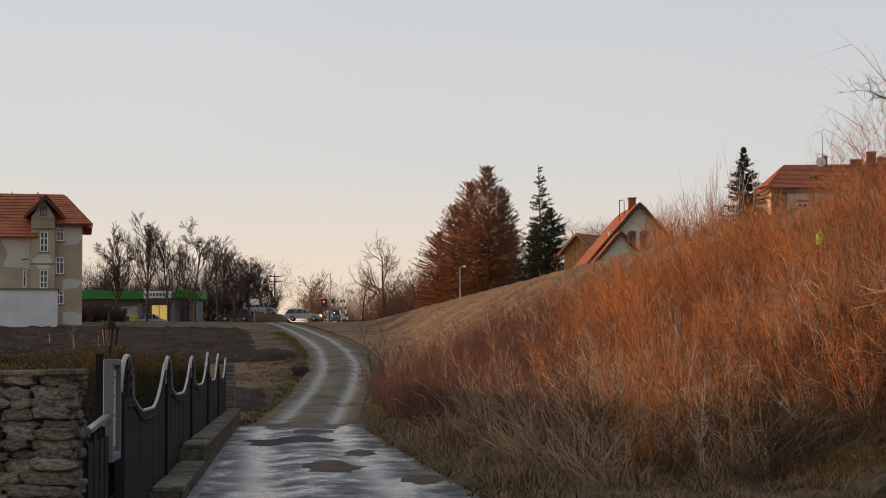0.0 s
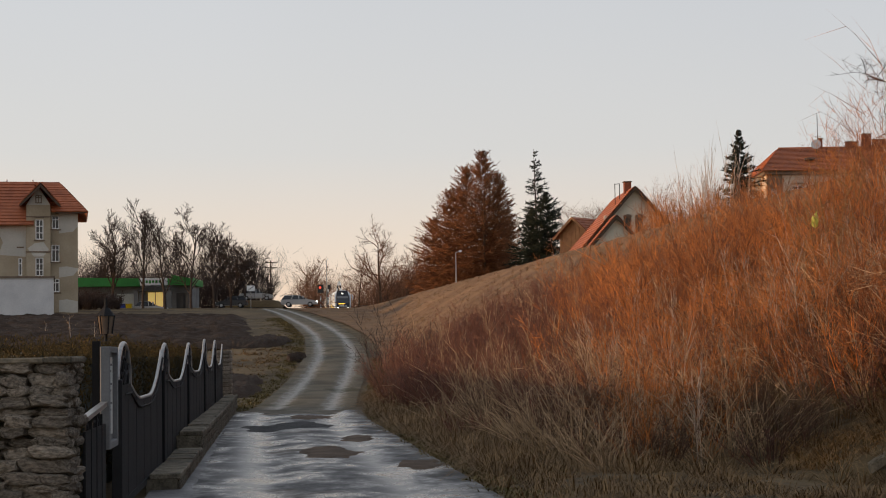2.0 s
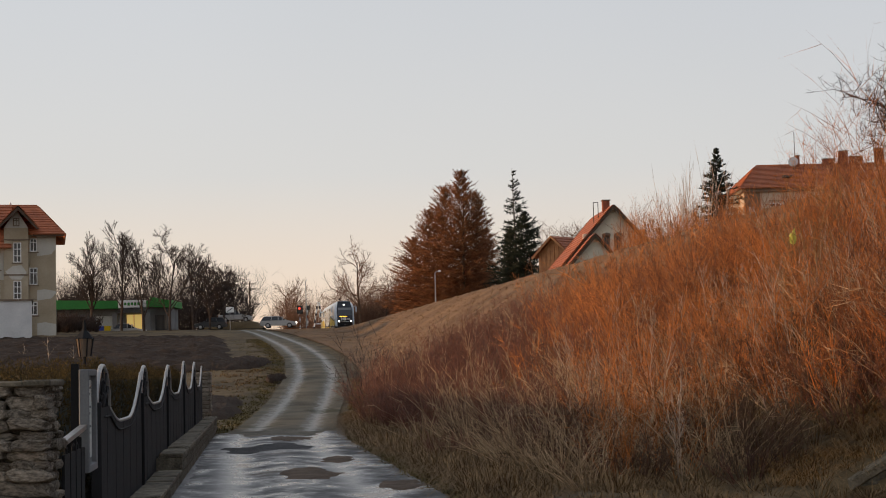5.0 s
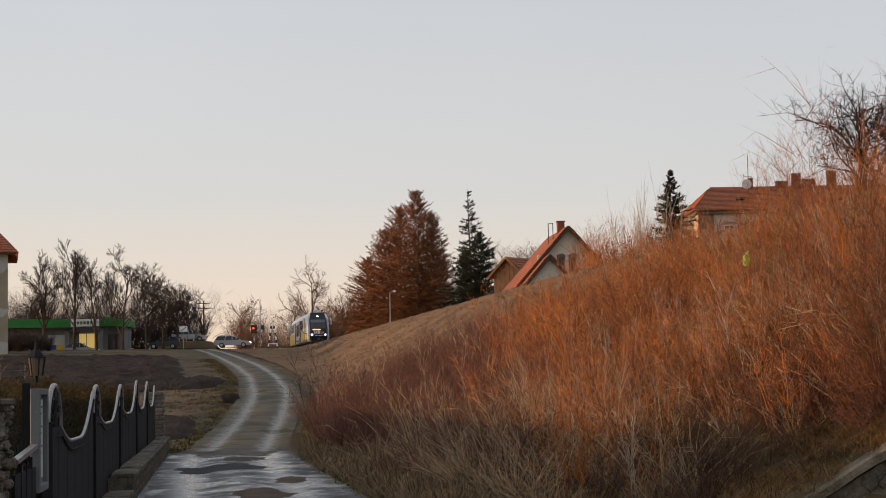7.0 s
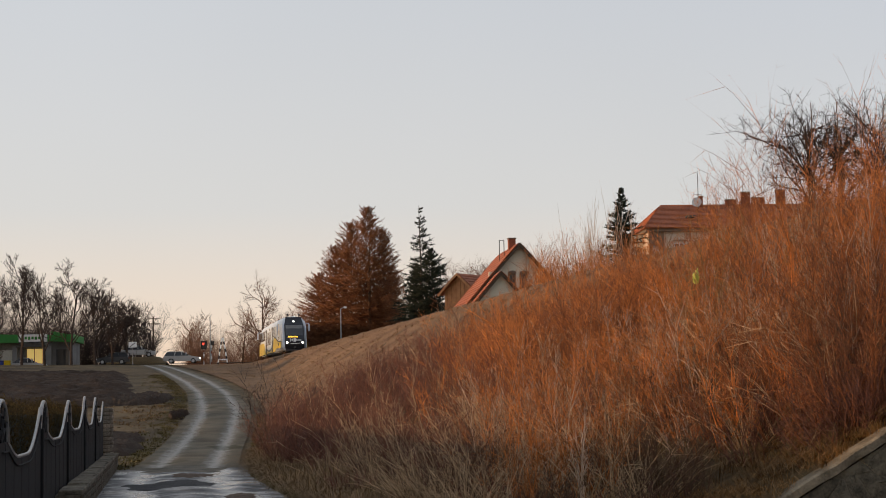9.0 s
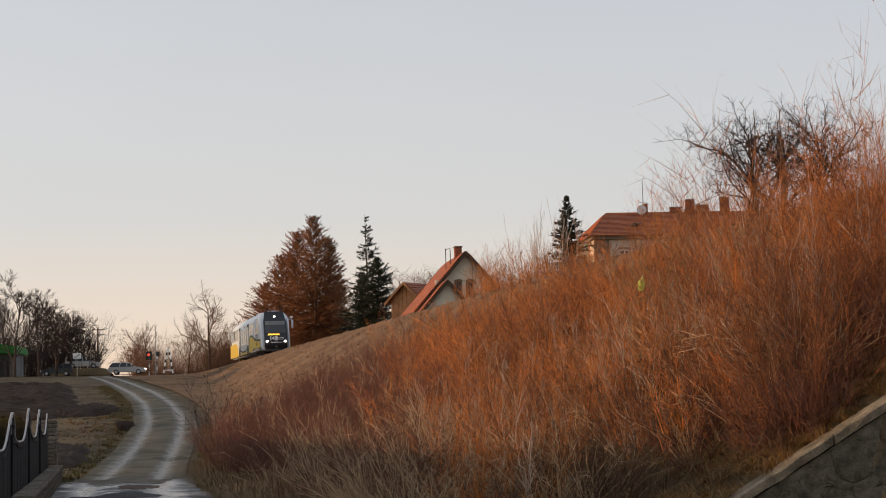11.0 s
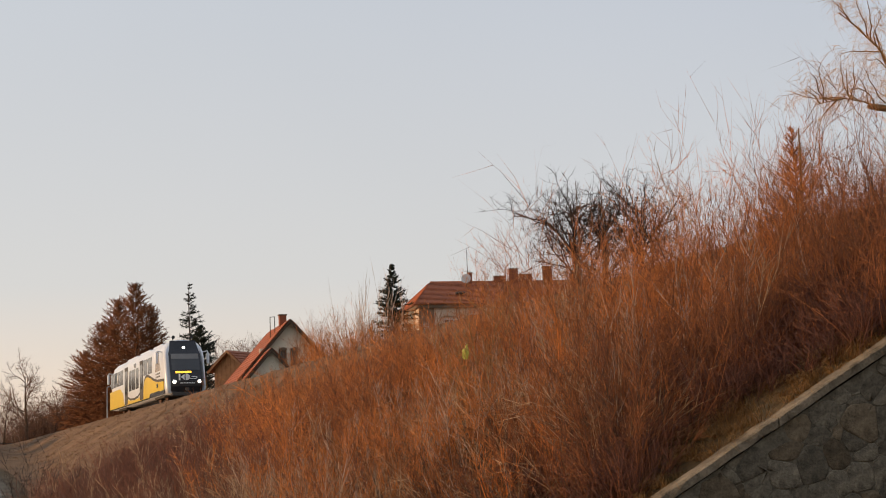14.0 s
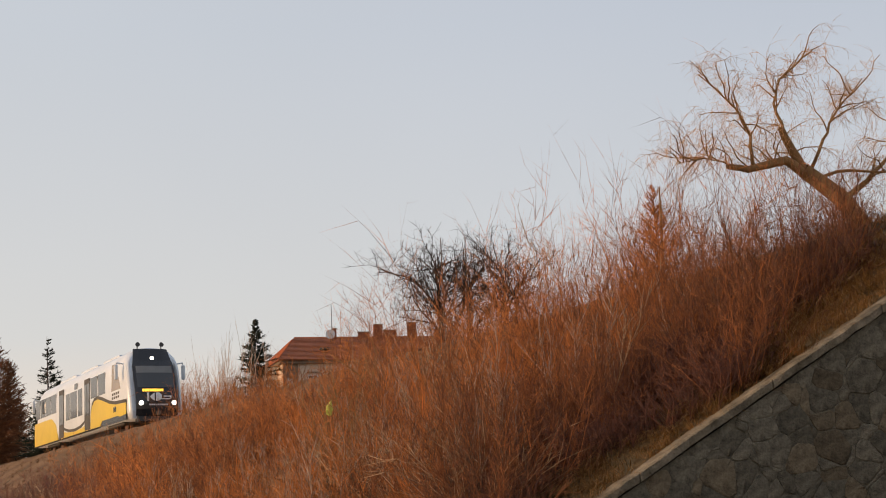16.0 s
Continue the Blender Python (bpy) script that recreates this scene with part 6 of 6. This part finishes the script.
def wood_places(n, x0, x1, y0, y1, size, keep=lambda x, y: True):
    out = []
    while len(out) < n:
        x, y = rng.uniform(x0, x1), rng.uniform(y0, y1)
        if keep(x, y):
            out.append((x, y, g(x, y), rng.uniform(*size)))
    return out


tagged(scatter(scrub, wood_places(90, -52, -24, 166, 190, (1.2, 2.3), lambda x, y: x < -23.4 - (y - 166) * 0.02), rng, "wood_far", "street_scrub"), "dense dark leafless scrub behind the street", "shrubs", kind="stuff")
tagged(scatter(scrub, wood_places(100, -23, 6, 188, 214, (1.2, 2.1), lambda x, y: x > -20.0 - (y - 196) * 0.1 and not -5.2 < x - track_x(y) < 3.4), rng, "wood_red", "far_wood"), "reddish leafless woodland beyond the level crossing", "woodland", kind="stuff")
tagged(scatter(scrub, wood_places(75, -38, 8, 296, 340, (2.3, 3.5), lambda x, y: x > -33.5 - (y - 300) * 0.1 and abs(x - track_x(y)) > 4), rng, "wood_red", "far_wood"), "continuous brown leafless woodland in the distance", "woodland", kind="stuff")
tagged(scatter(scrub, wood_places(30, -41, -34.6, 136, 143, (0.35, 0.62)), rng, "wood_far", "garden_bushes"), "low dark bushes beside the old house", "shrubs", kind="stuff")
for i, (x, y, h) in enumerate(((-20.5, 205, 8.5), (-19.8, 200, 9.0), (-12.5, 198, 9.5), (-5.0, 188, 9), (-3.0, 180, 8.5), (-0.5, 172, 9))):
    plant_tree("bare_tree", "leafless reddish-brown tree in the far wood", x, y, h * 1.1, 160 + i, "bark_brown", "wood_red", depth=3, kids=(5, 8), r=0.15, min_r=0.024, first=0.15)
saplings = [(-21.5, 75, 2.4), (-20.4, 76, 1.6), (-24.5, 80, 1.4)]
for i, (x, y, h) in enumerate(saplings):
    plant_tree("sapling", "thin pale birch sapling in the field", x, y, h, 190 + i, "iron_trim", "twig_pale", depth=1, kids=(4, 7), r=0.018, min_r=0.006)


# ---- beyond the railway ----
def cottage():
    t = empty("cottage", 16.62, 108.5, 7.84, 3.0)
    W, H, top = 4.9, 1.9, 7.35
    holes = [(-0.85, -0.30, 3.6, 4.9), (0.15, 0.70, 3.6, 4.9)]
    bm = wall_with_holes(bmesh.new(), -2.6, 2.6, 0, 5.05, 0, 0.35, holes)
    for s in (-1, 1):
        prism(bm, [(s * 2.6, 0), (s * W, 0), (s * W, H), (s * 2.6, 4.45)] if s > 0 else [(-2.6, 0), (-2.6, 4.45), (-W, H), (-W, 0)], "y", 0, 0.35)
    prism(bm, [(-1.95, 5.05), (1.95, 5.05), (0, top)], "y", 0, 0.35)
    w = part("gable_wall", bm, "cream", t, "cream rendered gable")
    for a, b, c, d in holes:
        window(w, (a + b) / 2, 0.12, c, b - a, d - c, (1, 0), "trim", True, False)
        part("shutter", boxm(a - 0.12, a - 0.01, -0.05, 0.0, c - 0.05, d + 0.15), "wood", w)
        part("arch_hood", prismm([(a - 0.08, d), (b + 0.08, d), (b, d + 0.18), ((a + b) / 2, d + 0.26), (a, d + 0.18)], "y", -0.05, 0.06), "trim", w)
    part("back_wall", boxm(-W, W, 9.6, 9.95, 0, H), "cream", t)
    part("side_wall", boxm(-W, -W + 0.35, 0.36, 9.6, 0, H), "cream", t)
    part("side_wall", boxm(W - 0.35, W, 0.36, 9.6, 0, H), "cream", t)
    e, k = 0.55, (top - H) / W
    tiled_slope(t, (-W - e, 10.3, H - e * k), (-W - e, -0.5, H - e * k), (0, -0.5, top + 0.1), (0, 10.3, top + 0.1))
    tiled_slope(t, (W + e, -0.5, H - e * k), (W + e, 10.3, H - e * k), (0, 10.3, top + 0.1), (0, -0.5, top + 0.1))
    for s in (-1, 1):
        part("barge_board", prismm([(s * (W + e), H - e * k), (0, top + 0.12), (0, top - 0.2), (s * (W + e - 0.1), H - e * k - 0.2)], "y", -0.56, -0.46), "wood", t)
    # lower front gable
    px_, pz = -2.0, 4.75
    ww = 2.6
    f = part("porch_wall", prismm([(px_ - ww, 0), (px_ + 1.7, 0), (px_ + 1.7, pz - 1.7 * k), (px_, pz), (px_ - ww, pz - ww * k)], "y", -2.4, -2.05), "cream", t, "cream porch gable")
    window(f, px_ + 0.2, -2.45, 1.6, 0.7, 1.0, (1, 0), "trim", False, False)
    part("porch_side", boxm(px_ + 1.4, px_ + 1.7, -2.04, -0.01, 0, pz - 1.7 * k), "cream", t)
    tiled_slope(t, (px_ - ww - 0.6, -0.3, pz - (ww + 0.6) * k), (px_ - ww - 0.6, -2.8, pz - (ww + 0.6) * k), (px_, -2.8, pz + 0.1), (px_, -0.3, pz + 0.1))
    tiled_slope(t, (px_ + 2.1, -2.8, pz - 2.1 * k), (px_ + 2.1, -0.3, pz - 2.1 * k), (px_, -0.3, pz + 0.1), (px_, -2.8, pz + 0.1))
    for s, a in ((-1, ww + 0.6), (1, 2.1)):
        part("barge_board", prismm([(px_ + s * a, pz - a * k), (px_, pz + 0.12), (px_, pz - 0.2), (px_ + s * (a - 0.1), pz - a * k - 0.2)], "y", -2.86, -2.76), "wood", t)
    chimney(t, -0.15, 2.6, 6.6, 8.1, 0.6, 0.6)
    bm = bmesh.new()
    for x in (-1.25, -0.85):
        rod(bm, (x, 2.5, 6.2), (x, 2.5, 8.0), 0.035)
    rod(bm, (-1.25, 2.5, 7.95), (-0.85, 2.5, 8.0), 0.03)
    part("roof_ladder", bm, "t_black", t, "black iron roof hoop")
    tagged(t, "cream cottage with a steep orange tiled roof", "house")


cottage()


def timber_house():
    t = empty("timber_house", 13.2, 124, 8.6, -42)
    W, H, top = 1.9, 4.2, 5.75
    part("gable_wall", prismm([(-W, 0), (W, 0), (W, H), (0, top), (-W, H)], "y", 0, 0.3), "timber", t, "orange-brown boarded gable")
    for k in range(7):
        x = -1.6 + k * 0.53
        part("batten", boxm(x - 0.04, x + 0.04, -0.04, 0.0, 0, H + (W - abs(x)) * 0.7), "timber", t)
    k = (top - H) / W
    tiled_slope(t, (-W - 0.5, 7, H - 0.5 * k), (-W - 0.5, -0.5, H - 0.5 * k), (0, -0.5, top), (0, 7, top))
    tiled_slope(t, (W + 0.5, -0.5, H - 0.5 * k), (W + 0.5, 7, H - 0.5 * k), (0, 7, top), (0, -0.5, top))
    for s in (-1, 1):
        part("barge_board", prismm([(s * (W + 0.5), H - 0.5 * k), (0, top + 0.05), (0, top - 0.18), (s * (W + 0.4), H - 0.5 * k - 0.15)], "y", -0.56, -0.46), "timber", t)
    tagged(t, "small orange timber house with a tiled roof", "house")


timber_house()


def tall_house():
    t = empty("tall_house", 33.4, 130, 9.6)
    Wd, D, H = 24, 11, 9.75
    holes = [(2.6 + 3.2 * k, 3.7 + 3.2 * k, z, z + 1.9) for k in range(6) for z in (3.0, 6.4)]
    bm = wall_with_holes(bmesh.new(), 0, Wd, -2, H, 0, 0.45, holes)
    w = part("wall", bm, "pink", t, "pale pinkish render")
    for a, b, c, d in holes:
        window(w, (a + b) / 2, 0.1, c, b - a, d - c, (1, 1))
    part("side_wall", boxm(-0.012, 0.44, 0.46, D, -2, H), "pink", t)
    part("corner_strip", boxm(-0.04, 1.55, -0.09, 0.0, -2, H - 0.35), "trim", t, "dark grey corner pilaster")
    part("corner_strip", boxm(0.35, 0.95, -0.13, -0.091, 5.6, 7.9), "plaster_grey", t)
    part("annex", boxm(-1.0, -0.05, 3.0, 7.0, -2, H - 0.3), "cream", t)
    part("back_wall", boxm(0, Wd, D + 0.01, D + 0.4, -2, H), "pink", t)
    part("cornice", boxm(-0.35, Wd + 0.3, -0.35, -0.1, H - 0.35, H, bevel=0.04), "trim", t)
    part("cornice", boxm(-0.35, -0.05, -0.1, D, H - 0.35, H, bevel=0.04), "trim", t)
    e, R = 0.55, H + 2.95
    A, B, C, Dd = (-e, -e, H), (Wd + e, -e, H), (Wd - 2.5, D / 2, R), (2.4, D / 2, R)
    tiled_slope(t, A, B, C, Dd)
    tiled_slope(t, (-e, D + e, H), A, Dd, Dd)
    tiled_slope(t, (Wd + e, D + e, H), (-e, D + e, H), Dd, C)
    tiled_slope(t, B, (Wd + e, D + e, H), C, C)
    part("ridge", rodm((2.4, D / 2, R + 0.05), (Wd - 2.5, D / 2, R + 0.05), 0.12), "roof", t)
    for x, h, wd in ((6.75, 1.3, 0.35), (10.0, 0.9, 1.1), (11.6, 1.7, 0.9), (12.9, 1.1, 1.3), (15.4, 1.9, 0.9), (18.5, 1.2, 1.0)):
        chimney(t, x, D / 2 - 0.2, R - 0.5, R + h - 0.35, wd, 0.7)
    part("skylight", boxm(4.3, 5.2, 1.0, 1.9, H + 1.3, H + 1.5), "t_grey", t)
    d = part("dish", rodm((6.0, 3.9, R + 0.25), (6.08, 4.12, R + 0.2), 0.52, 0.3, n=24), "steel", t, "pale satellite dish")
    part("bracket", rodm((6.05, 4.05, R - 0.8), (6.05, 4.1, R + 0.2), 0.04), "t_grey", d)
    part("antenna", rod(rodm((6.3, 4.4, R - 0.5), (6.3, 4.4, R + 3.4), 0.035), (5.9, 4.4, R + 1.1), (6.7, 4.4, R + 1.1), 0.02), "t_grey", t)
    tagged(t, "tall pinkish house with an orange hipped roof", "house")


tall_house()

# larches in a close clump, spruces beside the houses
for x_, y_, h_, r_, n_, words in (
        (5.2, 150, 16.4, 5.2, 3, "tall bare larch with orange-brown twigs"),
        (3.3, 152, 14.8, 5.0, 4, "bare larch with dark orange-brown twigs"),
        (1.4, 153, 12.2, 4.6, 14, "bare orange-brown larch at the edge of the clump"),
        (-0.6, 155, 9.0, 4.2, 15, "small bare larch with rusty twigs"),
        (7.2, 153, 14.2, 3.8, 16, "bare larch behind the clump"),
        (8.3, 156, 10.2, 3.2, 17, "low bare larch beside the spruces")):
    conifer("larch", words, x_, y_, h_, r_, n_, "larch", "bark_brown", tiers=int(h_ * 4.2), per=15, sub=17, twig=0.55, r=0.034, z=8.5, power=0.5, lift=0.9)
conifer("spruce", "slender dark green spruce with a thin top", 10.7, 140, 14.6, 4.0, 5, "needle", "bark", tiers=30, per=8, sub=26, r=0.04, power=1.05, z=9.0, droop=-0.4, lift=0.35)
conifer("spruce", "broad dark green spruce", 11.7, 139, 9.6, 3.4, 6, "needle", "bark", tiers=36, per=12, sub=16, r=0.05, power=0.6, z=9.0)
conifer("spruce", "low dark green spruce by the timber house", 10.2, 141, 8.2, 2.8, 7, "needle", "bark", tiers=30, per=12, sub=16, r=0.05, power=0.6, z=8.8)
conifer("spruce", "dark green spruce beside the tall house", 28.3, 120, 11.8, 3.4, 8, "needle", "bark", tiers=46, per=11, sub=20, r=0.055, power=0.9, z=10.2, droop=-0.4, lift=0.35)

plant_tree("fruit_tree", "dark spreading leafless fruit tree beyond the track", 23.4, 60, 9.6, 91, "bark", "wood_far", z=8.0, reach=3.0)
plant_tree("fruit_tree", "leafless fruit tree with a dense twiggy crown", 27.2, 60, 9.9, 92, "bark", "wood_far", z=8.0, reach=3.0)
plant_tree("fruit_tree", "low dark leafless fruit tree beside the track", 25.3, 62, 9.2, 93, "bark", "wood_far", z=8.0, reach=3.0)
for i, (x, y, top) in enumerate(((16.8, 162, 22.4), (20.0, 162, 22.0), (22.9, 162, 22.6), (26.1, 162, 23.1), (29.4, 162, 22.7), (31.9, 162, 22.4))):
    plant_tree("bare_tree", "broad pale-brown leafless tree behind the cottage", x, y + 2 * (i % 3), (top - 8.0) / 1.02, 120 + i, "bark_brown", "wood_red", z=8.0, reach=4.2)
rng = np.random.default_rng(33)
whips = [shrub(rng, 5.5, 14, 0.16, 9, 0.02, jitter=0.05) for _ in range(6)]
tall_whips = [shrub(rng, 8.6, 5, 0.10, 9, 0.026, jitter=0.035, open_=0.2) for _ in range(5)]
tagged(scatter(tall_whips, [(x, y, g(x, y), s) for x, y, s in zip(rng.uniform(16.4, 20.2, 10), rng.uniform(84, 92, 10), rng.uniform(0.7, 0.95, 10))], rng, "shoot", "sapling_thicket"), "very tall pale bare saplings in front of the houses", "shrubs", kind="stuff")
tagged(scatter(whips, [(x, y, g(x, y), s) for x, y, s in zip(rng.uniform(14.0, 21.0, 44), rng.uniform(80, 92, 44), rng.uniform(0.6, 1.05, 44))], rng, "twig", "sapling_thicket"), "tall thin leafless saplings in front of the houses", "shrubs", kind="stuff")
tagged(scatter(osier, [(track_x(y) + a, y, g(track_x(y) + a, y), s) for y, a, s in zip(rng.uniform(24, 60, 100), rng.uniform(2.8, 8, 100), rng.uniform(0.75, 1.15, 100))], rng, "twig", "osier_thicket"), "leafless red-brown bushes beyond the track", "shrubs", kind="stuff")
for x, y, h in ((17.6, 45, 5.7), (18.55, 45, 5.7)):
    t = empty("sapling", x, y, g(x, y))
    raw("stem", *tubes([(0, 0, 0, 0.05, 0, h * 0.5, 0.03, 0.024), (0.05, 0, h * 0.5, 0.03, 0.02, h, 0.024, 0.014)], 6), "bark_brown", t, True)
    raw("crown", *tubes([(0.04, 0, h * u, 0.04 + 0.25 * math.cos(u * 40), 0.25 * math.sin(u * 40), h * u + 0.45, 0.008, 0.003) for u in np.linspace(0.25, 0.8, 14)], 3), "twig", t)
    tagged(t, "straight bare sapling standing above the bushes", "sapling")


def willow():
    """An old leaning willow above the wing wall, its twigs hanging."""
    rng = np.random.default_rng(77)
    t = empty("willow", 25.05, 28.3, 5.85)
    bough, twigs = [], []

    def limb(name, joints, r0, r1):
        pts = []
        for a, b in zip(joints, joints[1:]):
            for k in range(3):
                p = Vector(a).lerp(Vector(b), k / 3)
                pts.append(p + Vector(rng.normal(0, 0.02, 3)) * (k > 0))
        pts.append(Vector(joints[-1]))
        n = len(pts) - 1
        raw(name, *pipe(pts, [r0 + (r1 - r0) * i / n for i in range(n + 1)], 9), "bark_willow", t, True)
        return [np.array(p) for p in pts]

    def dress(pts, count, lo, hi, start=0.2):
        """Crooked boughs along a limb, with side twigs and hanging ends."""
        for _ in range(count):
            u = rng.uniform(start, 1) * (len(pts) - 1)
            k = min(int(u), len(pts) - 2)
            d = pts[k + 1] - pts[k]
            e = d / np.linalg.norm(d) * 0.7 + rng.normal(0, 0.6, 3)
            e[2] = abs(e[2]) * 0.8 + 0.1
            p2, d2 = wander(rng, pts[k] + d * (u - k), e / np.linalg.norm(e), rng.uniform(lo, hi), 6, 0.022, 0.006, 0.24, 0.01, bough)
            for _ in range(9):
                m = rng.integers(0, 6)
                e2 = d2[m] * 0.7 + rng.normal(0, 0.6, 3)
                p3, d3 = wander(rng, p2[m + 1], e2 / np.linalg.norm(e2), rng.uniform(0.25, 0.7), 4, 0.007, 0.0, 0.22, -0.10, twigs)
                for _ in range(4):
                    q = rng.integers(0, 4)
                    wander(rng, p3[q + 1], d3[q] * 0.5 + rng.normal(0, 0.35, 3) + np.array([0, 0, -0.3]), rng.uniform(0.25, 0.75), 3, 0.0045, 0.0, 0.16, -0.22, twigs)

    limb("trunk", [(0.3, 0, -0.6), (-1.0, -0.1, 0.6), (-2.35, -0.2, 2.2), (-3.44, -0.3, 3.45), (-4.5, -0.3, 4.2)], 0.36, 0.19)
    left = limb("limb", [(-4.4, -0.3, 4.12), (-5.0, -0.35, 4.43), (-5.5, -0.4, 4.3), (-6.1, -0.4, 4.16), (-6.65, -0.4, 4.24)], 0.13, 0.075)
    stub = limb("limb", [(-4.45, -0.3, 4.1), (-4.75, -0.25, 4.72), (-4.98, -0.2, 5.3)], 0.14, 0.085)
    crown = [limb("limb", [(-4.9, -0.2, 5.1), (-5.1, -0.15, 5.95), (-4.85, -0.1, 6.6), (-4.06, 0, 7.25)], 0.045, 0.014),
             limb("limb", [(-5.95, -0.4, 4.2), (-6.0, -0.5, 5.0), (-6.4, -0.6, 5.65), (-7.4, -0.7, 6.45)], 0.05, 0.014),
             limb("limb", [(-4.3, -0.3, 4.2), (-4.0, -0.5, 4.95), (-3.7, -0.6, 5.55), (-2.8, -0.6, 6.55)], 0.05, 0.014),
             limb("limb", [(-6.5, -0.4, 4.24), (-7.2, -0.3, 4.45), (-7.9, -0.2, 4.3)], 0.022, 0.01),
             limb("limb", [(-3.44, -0.3, 3.45), (-2.6, -0.1, 4.0), (-1.8, 0.1, 4.7), (-0.9, 0.2, 6.1)], 0.09, 0.02),
             limb("limb", [(-4.2, -0.3, 4.0), (-3.3, -0.4, 4.2), (-2.4, -0.5, 4.15), (-1.4, -0.5, 4.4)], 0.05, 0.015)]
    low = limb("limb", [(-2.2, -0.2, 2.0), (-1.5, -0.3, 2.65), (-0.6, -0.3, 3.05), (0.9, -0.2, 3.4)], 0.19, 0.10)
    for c in crown:
        dress(c, 12, 0.5, 1.4)
    dress(left, 12, 0.5, 1.4, 0.1)
    dress(stub, 5, 0.5, 1.1)
    dress(low, 22, 0.9, 2.4)
    raw("boughs", *tubes(bough, 5), "bark_willow", t, True)
    raw("hanging_crown", *tubes(twigs, 3), "twig_willow", t)
    tagged(t, "old leaning willow with pale hanging twigs", "tree")


willow()
rng = np.random.default_rng(35)
tagged(scatter(osier_fine, [(x, y, g(x, y), s) for x, y, s in zip(rng.uniform(18.5, 26, 16), rng.uniform(22, 31, 16), rng.uniform(0.5, 0.85, 16))], rng, "twig_pale", "dry_scrub"), "pale leafless scrub under the willow", "shrubs", kind="stuff")


conifer("young_larch", "young cone-shaped larch with dense rusty twigs on the bank", 14.1, 24.1, 5.0, 2.5, 61, "twig", "bark_willow", tiers=52, per=9, sub=9, r=0.006, power=1.0, droop=0.5, lift=0.9, z=3.4)


def bag_bush():
    rng = np.random.default_rng(52)
    x, y = 6.91, 23.3
    t = empty("hazel_bush", x, y, g(x, y))
    raw("branch_fan", *tubes(shrub(rng, 2.5, 13, 0.5, 14, 0.015, jitter=0.14, open_=0.5), 5), "bark_willow", t)
    tagged(t, "taller leafless bush with stout orange-brown stems", "shrub")
    bx, by, bz = 6.76, 23.0, 3.85
    b = empty("plastic_bag", bx, by, bz)
    b.scale = (0.62, 0.62, 0.62)
    bm = bmesh.new()
    bmesh.ops.create_icosphere(bm, subdivisions=3, radius=0.13)
    for v in bm.verts:
        n = noise.noise(v.co * 14)
        v.co = Vector((v.co.x * (0.9 - 0.8 * max(0, v.co.z * 4)) + 0.10 * max(0, -v.co.z) * -1, v.co.y * 0.4, v.co.z * 1.55)) + v.co.normalized() * n * 0.05
    part("film", bm, "bag", b)
    part("handle_knot", rodm((0.02, 0, 0.15), (0.05, 0, 0.26), 0.03, 0.012), "bag", b)
    tagged(b, "small crumpled yellow-green plastic bag caught in a bush", "plastic bag")


bag_bush()
rng = np.random.default_rng(53)
t = empty("briar_bush", -1.9, 46, g(-1.9, 46))
raw("branch_fan", *tubes(shrub(rng, 3.0, 12, 0.55, 12, 0.016, jitter=0.16), 4), "bark", t)
tagged(t, "dark arching leafless bush beside the track", "shrub")
stout = [shrub(rng, 2.6, 3, 0.25, 10, 0.0095, jitter=0.08) for _ in range(8)]
tagged(scatter(stout, slope_places(rng, 60, 17.5, 48, 5, 15.5, (0.55, 0.9), off_wall), rng, "twig_pale", "birch_shoots"), "pale upright young shoots among the osiers", "shrubs", kind="stuff")


def motions():
    speed, front = 13.75, 83.4
    rows = []
    for t in (0, 2, 4, 6, 8, 10, 12, 13, 14, 15, 16):
        y = (front + speed * (16 - t) * 0.99 + float(np.interp(t, (0, 3.5, 7, 12, 14, 15, 16), (0, 0, 2.4, 2.8, 1.5, 1.0, 0.4)))) / DEEP
        rows.append((t, pose(track_x(y), y * DEEP, float(rail_z(y)), 0, 0, 187.9)))
    walk(train, rows)


motions()
